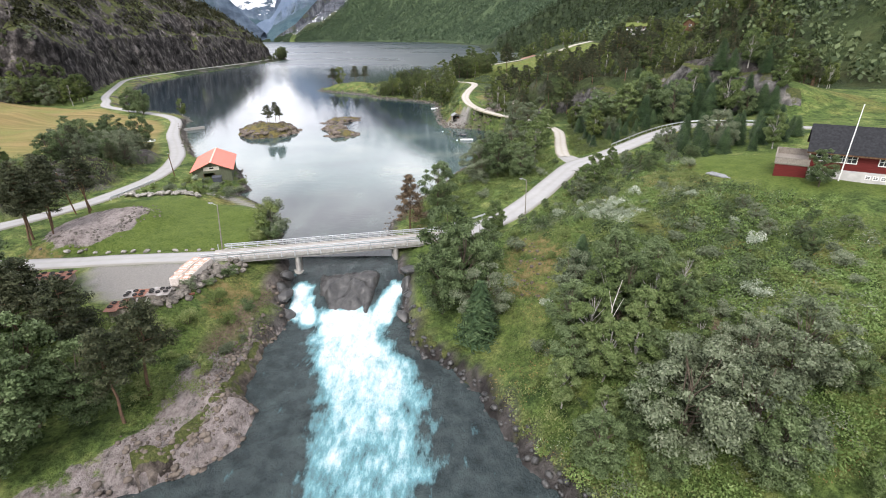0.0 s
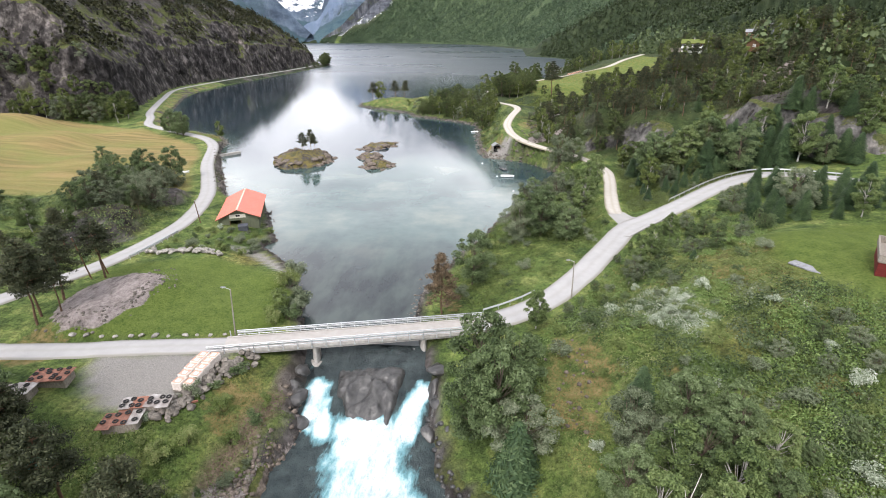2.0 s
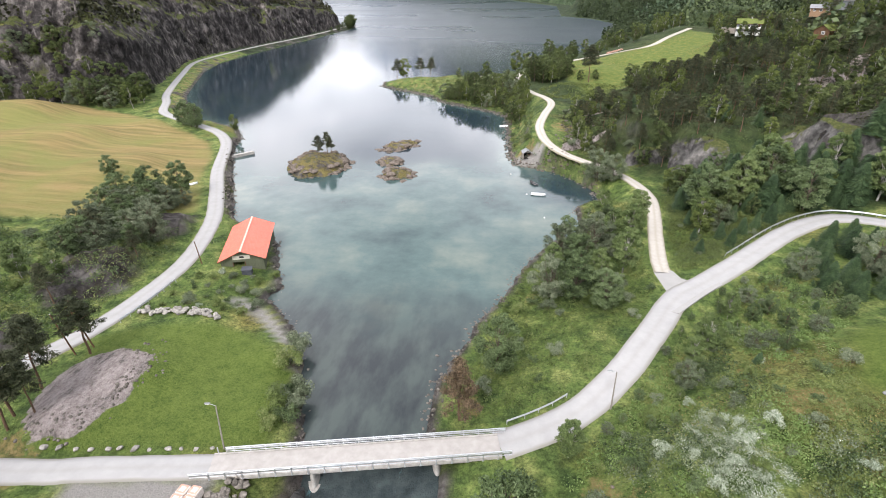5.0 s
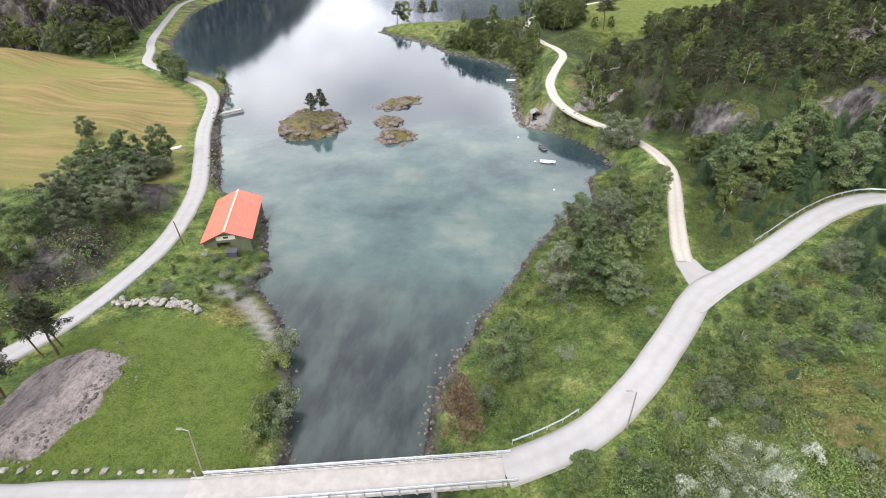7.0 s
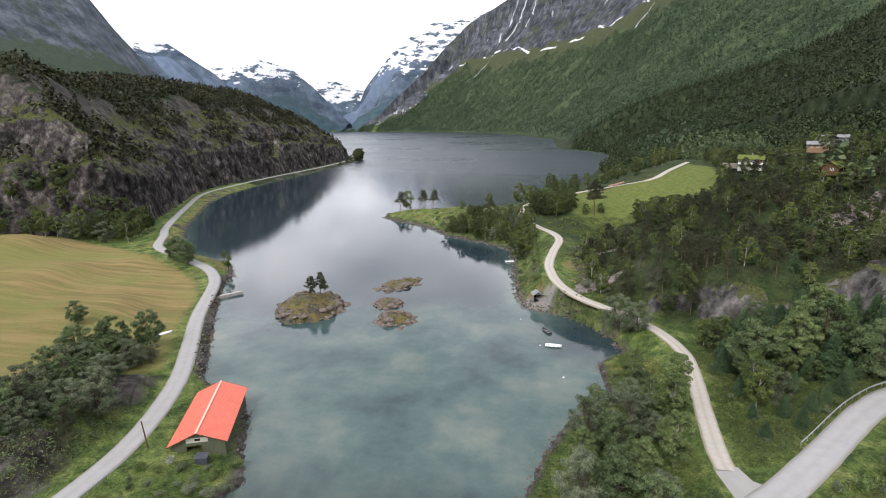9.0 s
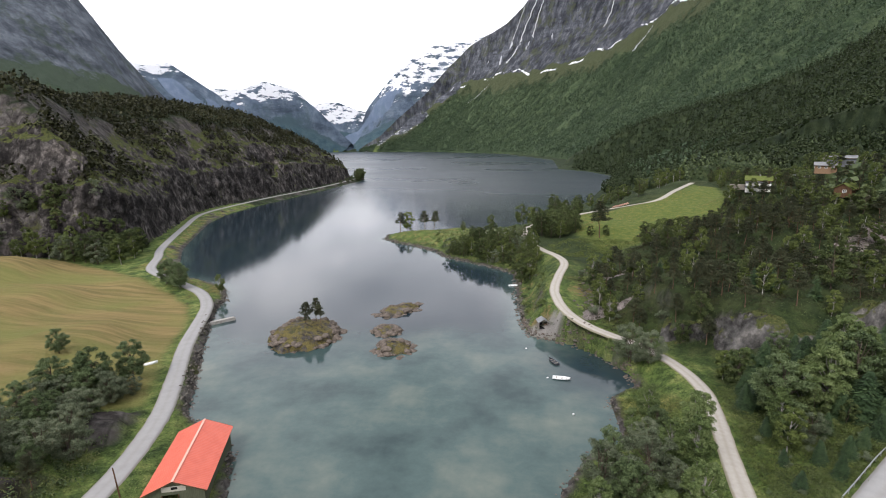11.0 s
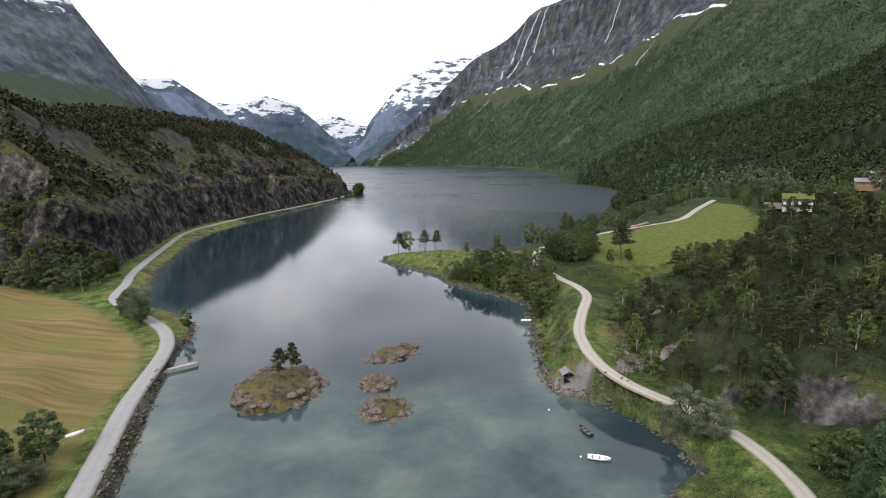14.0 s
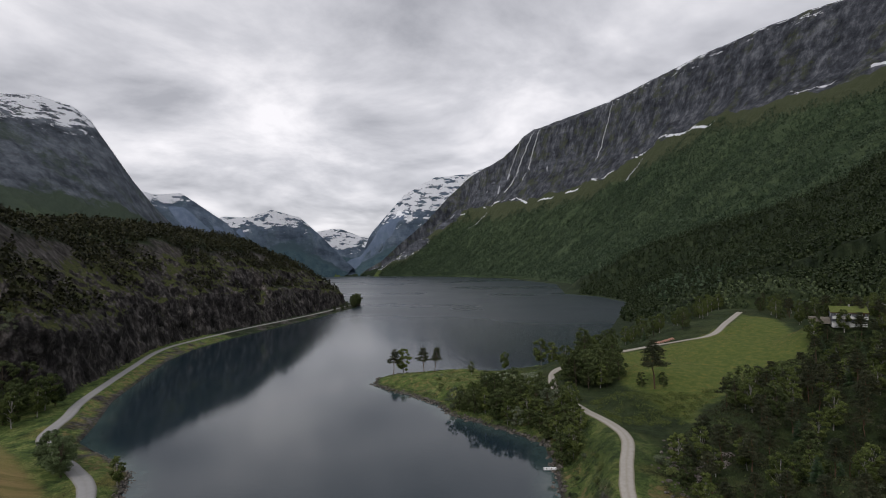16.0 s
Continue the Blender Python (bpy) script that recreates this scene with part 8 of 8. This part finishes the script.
def mountain_sheet(label, ribs, prof, step, rows, seed, rough, material, bare, snow, scrub, line_snow=0.0):
    """A flank between a foot line and a ridge. ribs: foot x, y, ridge x, y, height. Returns the grid of its points and the way up."""
    ribs = np.array(ribs, float)
    k = np.arange(len(ribs))
    length = np.concatenate([[0], np.cumsum(np.hypot(np.diff(ribs[:, 2] + ribs[:, 0]), np.diff(ribs[:, 3] + ribs[:, 1])) / 2)])
    u = np.linspace(0, length[-1], int(length[-1] / step))
    r = np.stack([np.interp(u, length, ribs[:, i]) for i in range(5)], -1)
    v = np.concatenate([np.linspace(0, 1, rows), [1.03, 1.12, 1.3]])
    fall = np.interp(v, [1, 1.03, 1.12, 1.3], [1, 0.985, 0.85, 0.3])
    X = r[:, 0, None] + (r[:, 2] - r[:, 0])[:, None] * v
    Y = r[:, 1, None] + (r[:, 3] - r[:, 1])[:, None] * v
    xs, ys = zip(*prof)
    top = r[:, 4, None]
    Z = top * np.interp(v, xs, ys) * fall
    span = np.hypot(r[:, 2] - r[:, 0], r[:, 3] - r[:, 1])[:, None] * v
    U = np.broadcast_to(u[:, None], X.shape)
    lean = U + 0.25 * span
    gully = 1 - 2 * np.abs(grain(lean, span * 0.22, 150, seed, 4))
    crease = grain(lean, span * 0.3, 60, seed + 5, 4) + 0.8 * np.abs(grain(U, span, 34, seed + 9, 4))
    mid = np.sin(np.pi * np.clip(v, 0, 1)) ** 0.6
    Z = Z + rough * top * mid * (0.55 * gully + 0.35 * crease) + 0.035 * rough / 0.05 * top * 0.25 * grain(U, 0 * U, 130, seed + 13, 5) * np.clip(v, 0, 1) ** 3
    Z = Z + 6 * step / 12 * grain(U, span, 26, seed + 17, 3) * mid
    Z[:, 0] -= 6
    n, m = X.shape
    a = (np.arange(n - 1)[:, None] * m + np.arange(m - 1)).ravel()
    q = np.stack([a, a + m, a + m + 1, a + 1], -1)
    ob = new("mountain", fast_mesh("mountain", np.stack([X, Y, Z], -1).reshape(-1, 3), q, material))
    ob.data.polygons.foreach_set("use_smooth", np.ones(len(q), bool))
    big = grain(U, span, 320, seed + 21, 4)
    way = v + bare[2](Y)
    at = {"gully": 0.5 + 0.5 * gully, "bare": fade(way + 0.05 * big, bare[0], bare[1]), "scrub": fade(way + 0.08 * big, *scrub),
          "snow": np.maximum(0.66 * fade(Z + 60 * big + 40 * gully, *snow), line_snow * np.clip(0.8 + 1.1 * grain(U, 0 * U, 70, seed + 25, 4), 0, 1) * np.exp(-((way - 0.706 - 0.012 * big) / 0.008) ** 2))}
    for nm, val in at.items():
        d = ob.data.attributes.new(nm, "FLOAT", "POINT")
        d.data.foreach_set("value", np.ascontiguousarray(np.broadcast_to(val, X.shape), np.float32).ravel())
    tagged(ob, label, "mountain", kind="structure")
    return X, Y, Z, np.broadcast_to(way, X.shape), big


def flat(y):
    return 0 * y


PEAK_RIBS = [(-1790, 3700, -2583, 3782, 415), (-1810, 3790, -2371, 3921, 509), (-1820, 3870, -2204, 4020, 505), (-1800, 3960, -2047, 4104, 572), (-1740, 4040, -1840, 4202, 514), (-1650, 4120, -1668, 4275, 344), (-1540, 4200, -1480, 4345, 133), (-1470, 4250, -1420, 4365, 75)]
HEAD_RIBS = [(-1900, 4250, -2054, 4489, 395), (-1750, 4330, -1821, 4591, 419), (-1620, 4380, -1705, 4636, 443), (-1500, 4420, -1627, 4664, 439), (-1380, 4420, -1453, 4722, 366), (-1260, 4420, -1344, 4755, 347), (-1100, 4420, -1181, 4799, 347)]
SNOWY_RIBS = [(-1460, 4340, -1498, 4708, 86), (-1400, 4330, -1441, 4726, 274), (-1340, 4320, -1403, 4738, 337), (-1290, 4310, -1352, 4753, 419), (-1200, 4290, -1195, 4795, 608), (-1100, 4280, -1061, 4827, 767), (-900, 4300, -765, 4883, 931), (-700, 4420, -441, 4923, 960), (-500, 4560, -169, 4939, 1052), (-300, 4580, 71, 4941, 1216), (-100, 4600, 349, 4928, 1380), (50, 4600, 509, 4914, 1390), (200, 4600, 701, 4889, 1322), (400, 4600, 909, 4853, 1264)]
EAST_RIBS = [(240, 60, 2100, 500, 1300), (170, 740, 1980, 1400, 1260), (190, 1120, 1866, 2051, 1215), (150, 1500, 1551, 2435, 1213), (150, 1794, 1316, 2802, 1256), (75, 2250, 1083, 3119, 1252), (-25, 2724, 814, 3410, 1200),
             (-200, 3030, 650, 3651, 1180), (-350, 3290, 410, 3889, 1158), (-500, 3540, 151, 4109, 1135), (-640, 3690, -54, 4312, 990), (-780, 3825, -354, 4499, 875), (-900, 3935, -543, 4418, 690),
             (-1010, 4000, -722, 4340, 480), (-1090, 4050, -960, 4190, 262), (-1180, 4105, -1100, 4160, 130), (-1300, 4180, -1280, 4205, 40)]
EX, EY, EZ, EWAY, EBIG = mountain_sheet("great wooded mountainside with a dark rock wall and old snow", EAST_RIBS, MOUNTAINS[0][2], 13, 130, 601, 0.035, M["slope_rock"],
                                        (0.69, 0.72, rim_shift), (960, 1330), (0.50, 0.70), 0.85)
mountain_sheet("steep grey-green mountain with snow on its top", [(-420, 350, -2500, 700, 900), (-560, 700, -2450, 1200, 850), (-700, 950, -2413, 1554, 820), (-900, 1300, -2301, 2053, 880), (-1050, 1600, -2222, 2142, 900), (-1150, 1800, -2119, 2249, 868),
               (-1230, 2000, -2070, 2296, 815), (-1300, 2200, -2000, 2360, 665), (-1370, 2350, -1945, 2407, 545), (-1420, 2480, -1867, 2471, 410), (-1470, 2600, -1790, 2530, 300), (-1540, 2720, -1650, 2680, 100)],
               MOUNTAINS[1][2], 12, 110, 611, 0.03, M["bluff_rock"], (0.42, 0.72, flat), (590, 860), (0.3, 0.6))
mountain_sheet("haze-tinted mountain with snow patches beyond the lake", [(-1500, 2900, -3200, 2900, 700), (-1560, 3050, -2524, 3096, 622), (-1610, 3220, -2472, 3267, 598), (-1660, 3350, -2347, 3360, 620), (-1710, 3480, -2198, 3463, 495), (-1750, 3600, -2102, 3523, 414), (-1790, 3700, -2003, 3582, 300), (-1830, 3790, -1880, 3680, 120)],
               ((0, 0), (0.5, 0.35), (1, 1)), 14, 60, 621, 0.03, M["hazy_far_rock"], (0.35, 0.75, flat), (380, 640), (0.3, 0.6))
mountain_sheet("haze-tinted mountain with a snowy top at the lake's far end", PEAK_RIBS, ((0, 0), (0.5, 0.42), (0.8, 0.8), (1, 1)), 14, 60, 631, 0.03, M["hazy_far_rock"], (0.3, 0.8, flat), (290, 520), (0.3, 0.6))
mountain_sheet("distant snowy mountain at the valley's head", HEAD_RIBS, ((0, 0), (0.5, 0.4), (1, 1)), 14, 40, 641, 0.03, M["hazy_far_rock"], (0.3, 0.7, flat), (130, 330), (0.3, 0.6))
mountain_sheet("tall snow-streaked mountain behind the wooded slope", SNOWY_RIBS, ((0, 0), (0.45, 0.36), (0.75, 0.74), (1, 1)), 12, 90, 651, 0.04, M["hazy_far_rock"], (0.25, 0.6, flat), (260, 720), (0.2, 0.5))
M["falling_water"] = simple("white_falling_water", (0.40, 0.42, 0.44), (0.62, 0.64, 0.66), 0.05, 0.6, 0.3, bump=0)


def waterfall(rib, v0, v1, slant, width, seed):
    """A thin ribbon of white water down the mountain."""
    rng = np.random.default_rng(seed)
    n = 40
    t = np.linspace(0, 1, n)
    ribs = np.array(EAST_RIBS)
    length = np.concatenate([[0], np.cumsum(np.hypot(np.diff(ribs[:, 2] + ribs[:, 0]), np.diff(ribs[:, 3] + ribs[:, 1])) / 2)])
    i = np.interp(rib, np.arange(len(ribs)), length) / length[-1] * (len(EX) - 1) + slant * t + 0.7 * np.cumsum(rng.normal(0, 0.35, n))
    j = (v0 + (v1 - v0) * t) * 129
    P = []
    for side in (-1, 1):
        w = width / 13 * (0.4 + 0.8 * t) * side * rng.uniform(0.5, 1.2, n) / 2
        a, b = np.clip(i + w, 0, len(EX) - 2), np.clip(j, 0, 128)
        a0, b0 = a.astype(int), b.astype(int)
        fa, fb = (a - a0)[:, None], (b - b0)[:, None]
        G = np.stack([EX, EY, EZ], -1)
        P.append((G[a0, b0] * (1 - fa) + G[a0 + 1, b0] * fa) * (1 - fb) + (G[a0, b0 + 1] * (1 - fa) + G[a0 + 1, b0 + 1] * fa) * fb + np.array([-3.0, -1.5, 4.0]))
    q = np.arange(n - 1)
    verts = np.concatenate(P)
    ob = new("waterfall", fast_mesh("waterfall", np.concatenate([verts, verts - np.array([-2, -1, 3])]), np.concatenate([np.stack([q, q + 1, q + 1 + n, q + n], -1), np.stack([q + 2 * n, q + 1 + 2 * n, q + 1 + 3 * n, q + 3 * n], -1)]), M["falling_water"]))
    tagged(ob, "thin white waterfall down the mountain's rock wall", "waterfall", "waterfalls on the mountain")


for k_, (rib, v0, v1, slant, width) in enumerate(((8.5, 0.95, 0.74, 6, 6), (8.75, 0.90, 0.70, 9, 11), (9.0, 0.91, 0.78, 7, 5), (6.5, 0.90, 0.74, 2, 5), (9.6, 0.64, 0.52, 12, 6), (5.3, 0.66, 0.58, 3, 4))):
    waterfall(rib, v0, v1, slant, width, 660 + k_)


def mountain_trees(n, seed):
    rng = np.random.default_rng(seed)
    a, b = rng.uniform(0, len(EX) - 1.01, n), rng.uniform(0, 1, n) ** 0.85 * 100
    i, j = a.astype(int), b.astype(int)
    fa, fb = a - i, b - j

    def at(G):
        return (G[i, j] * (1 - fa) + G[i + 1, j] * fa) * (1 - fb) + (G[i, j + 1] * (1 - fa) + G[i + 1, j + 1] * fa) * fb
    x, y, z, w = at(EX), at(EY), at(EZ), at(EWAY)
    ok = (w + 0.10 * at(EBIG) + 0.06 * grain(x, y, 45, seed, 3) < 0.62) & (grain(x, y, 70, seed + 1, 3) > -0.5) & (z > 1) & ((y > 1150) | (z > height_at(x, y) - 6))
    return x[ok], y[ok], z[ok] - 1


x, y, z = mountain_trees(70000, 322)
far_wood("mountain_forest", "broadleaf forest high on the mountainside", x, y, LEAF["slope_leaf"], 8, 17, 323, False, 7, z)


# ---- rock faces ----
def rock_material(name, dark, mid, light, scale):
    k = Nodes(name, 0.93, 0.15)
    mp = k.n("Mapping", Rotation=(0.5, 0.35, 0.6), Scale=(1.0, 1.0, 0.75))
    k.link(k.coords(), mp.inputs[0])
    bands = k.n("TexNoise", Scale=scale, Detail=9, Roughness=0.72)
    k.link(mp.outputs[0], bands.inputs["Vector"])
    c = k.ramp(bands.outputs["Fac"], [(0.34, dark), (0.5, mid), (0.68, light)])
    c = k.mix(0.9, c, k.ramp(k.noise(scale * 0.3, 6, 0.65, (1.0, 1.0, 0.8)), [(0.38, (0.3, 0.29, 0.29)), (0.5, (0.9, 0.9, 0.9)), (0.66, (1.5, 1.45, 1.4))]), "MULTIPLY")
    geo = k.n("NewGeometry")
    sep = k.n("SeparateXYZ")
    k.link(geo.outputs["Normal"], sep.inputs[0])
    flat = k.math("ADD", sep.outputs["Z"], k.math("MULTIPLY", k.math("SUBTRACT", k.noise(scale, 6, 0.65), 0.5), 1.1))
    green = k.ramp(k.noise(scale * 4, 6, 0.7), [(0.3, (0.025, 0.035, 0.012)), (0.55, (0.075, 0.085, 0.028)), (0.75, (0.15, 0.14, 0.055))])
    c = k.mix(k.ramp(flat, [(0.62, (0, 0, 0)), (0.72, (1, 1, 1))]), c, green)
    k.colour(c)
    k.bump(k.noise(scale * 3, 8, 0.7), 1.0, 0.25 / scale)
    return k.m


def rock_face(label, line, deep, rows, step, bulge, seed, material, size, side=1):
    """A broken face of blocks and ledges in front of the slope behind a foot line."""
    p = np.array(dense(line, step))[:, :2]
    n = len(p)
    w = max(3, int(14 / step))
    pad = np.pad(p, ((w, w), (0, 0)), "edge")
    p = np.stack([np.convolve(pad[:, i], np.ones(2 * w + 1) / (2 * w + 1), "valid") for i in (0, 1)], -1)
    t = np.gradient(p, axis=0)
    t /= np.linalg.norm(t, axis=1)[:, None] + 1e-9
    nr = np.stack([-t[:, 1], t[:, 0]], -1) * side
    e = np.linspace(-1.5, deep, 400)
    arc = np.concatenate([[0], np.cumsum(np.hypot(np.diff(e), np.diff(np.interp(e, [0, 3, 9, 14, 24, 30, 45], [0, 8, 34, 38, 58, 61, 78]))))])
    e = np.interp(np.linspace(0, arc[-1], rows), arc, e) if deep > 20 else np.linspace(-1.5, deep, rows)
    X, Y = p[:, 0, None] + nr[:, 0, None] * e, p[:, 1, None] + nr[:, 1, None] * e
    Z = height_at(X.ravel(), Y.ravel()).reshape(X.shape)
    U = np.broadcast_to(np.arange(n)[:, None] * step, X.shape)
    d = 0.5 + 1.1 * grain(U, Z * 0.7, 3.2 * size, seed, 3) + 1.3 * np.floor(3 * grain(U + 0.5 * Z, Z - 0.2 * U, 1.6 * size, seed + 1, 2)) / 3 + 0.7 * np.abs(grain(U, Z, 0.7 * size, seed + 2, 3))
    rim = np.sin(np.pi * np.clip((e + 1.5) / (deep + 1.5), 0, 1)) ** 0.4
    d = bulge * np.clip(d + 0.4, -0.3, 3) * rim
    X, Y = X - nr[:, 0, None] * d, Y - nr[:, 1, None] * d
    Z = Z + 0.25 * bulge * grain(U, Z + 0.6 * X, 0.8 * size, seed + 4, 2) - 1.6 * (1 - rim)
    a = (np.arange(n - 1)[:, None] * rows + np.arange(rows - 1)).ravel()
    q = np.stack([a, a + rows, a + rows + 1, a + 1], -1) if side < 0 else np.stack([a, a + 1, a + rows + 1, a + rows], -1)
    f = np.concatenate([q[:, [0, 1, 2]], q[:, [0, 2, 3]]])
    ob = new("cliff", fast_mesh("cliff", np.stack([X, Y, Z], -1).reshape(-1, 3), f, material))
    return tagged(ob, label, "cliff", kind="structure")


M["cliff"] = rock_material("brown_grey_cliff", (0.010, 0.0092, 0.009), (0.052, 0.047, 0.045), (0.23, 0.21, 0.20), 0.2)
M["crag"] = rock_material("grey_crag", (0.03, 0.03, 0.028), (0.10, 0.097, 0.092), (0.23, 0.22, 0.21), 0.4)
M["bank_rock"] = rock_material("brown_bank_ledges", (0.028, 0.024, 0.02), (0.11, 0.092, 0.078), (0.25, 0.21, 0.18), 0.7)
rock_face("rugged dark brown-grey cliff above the lake road", CLIFF_FOOT[1:13], 44, 78, 1.4, 2.4, 501, M["cliff"], 5)
rock_face("grey mossy rock face on the wooded hillside", [(72, 184), (74, 176), (78, 167), (86, 159), (92, 149), (104, 146)], 7, 14, 0.7, 1.0, 511, M["crag"], 3.5)
rock_face("low grey rock ledges above the gravel track", [(31, 193), (41, 188), (48.6, 181), (54, 176), (60, 174.5), (72, 171)], 5.5, 12, 0.7, 0.9, 521, M["crag"], 3.0)
for i, ((cx, cy), (ra, rb), turn, top) in enumerate(ISLES):
    ring = [(cx + 0.88 * (ra * math.cos(a) * math.cos(turn) - rb * math.sin(a) * math.sin(turn)), cy + 0.88 * (ra * math.cos(a) * math.sin(turn) + rb * math.sin(a) * math.cos(turn))) for a in (0.4 * j for j in range(17))]
    rock_scatter("shore_stones", "broken brown rocks round the islet's edge", ring, int(6 * (ra + rb)), 0.9, 2.3, [boulder_mesh(90 + j, M["brown_rock"], 2, 0.55) for j in range(3)], 420 + i, -0.05)
rock_scatter("scree_stones", "brown rubble on the rocky west bank", [(-30, 36), (-25, 37), (-23, 41), (-25.5, 47), (-26, 52), (-24.6, 58)], 330, 1.1, 0.55, [boulder_mesh(96 + j, M["brown_rock"], 1) for j in range(3)], 432)
rock_scatter("scree_stones", "broken rock on the eroded bank", [(11.6, 72), (12, 66), (11, 58)], 45, 1.3, 0.6, [boulder_mesh(95, M["brown_rock"], 1)], 430)
rock_scatter("scree_stones", "rubble along the rock slab", [(-62, 73), (-57, 73), (-54.5, 78), (-53.5, 84), (-56, 90)], 120, 1.2, 0.5, LOW, 431)
rock_face("broken brown rock along the river's west bank", [(-32, 33), (-24.7, 35.2), (-20.8, 38.4), (-20.8, 43.6), (-23.8, 46), (-24.2, 51), (-23.6, 56), (-22.6, 62)], 3.2, 12, 0.45, 0.55, 531, M["bank_rock"], 1.6)
rock_face("dark broken rock along the river's east bank", [(-5, 66), (-4.6, 58), (-2.8, 54), (1.0, 50.6), (4.2, 46.3), (5.6, 41.7), (7.8, 36.3), (10.7, 32.4)], 2.4, 9, 0.45, 0.5, 541, M["bank_rock"], 1.5, -1)
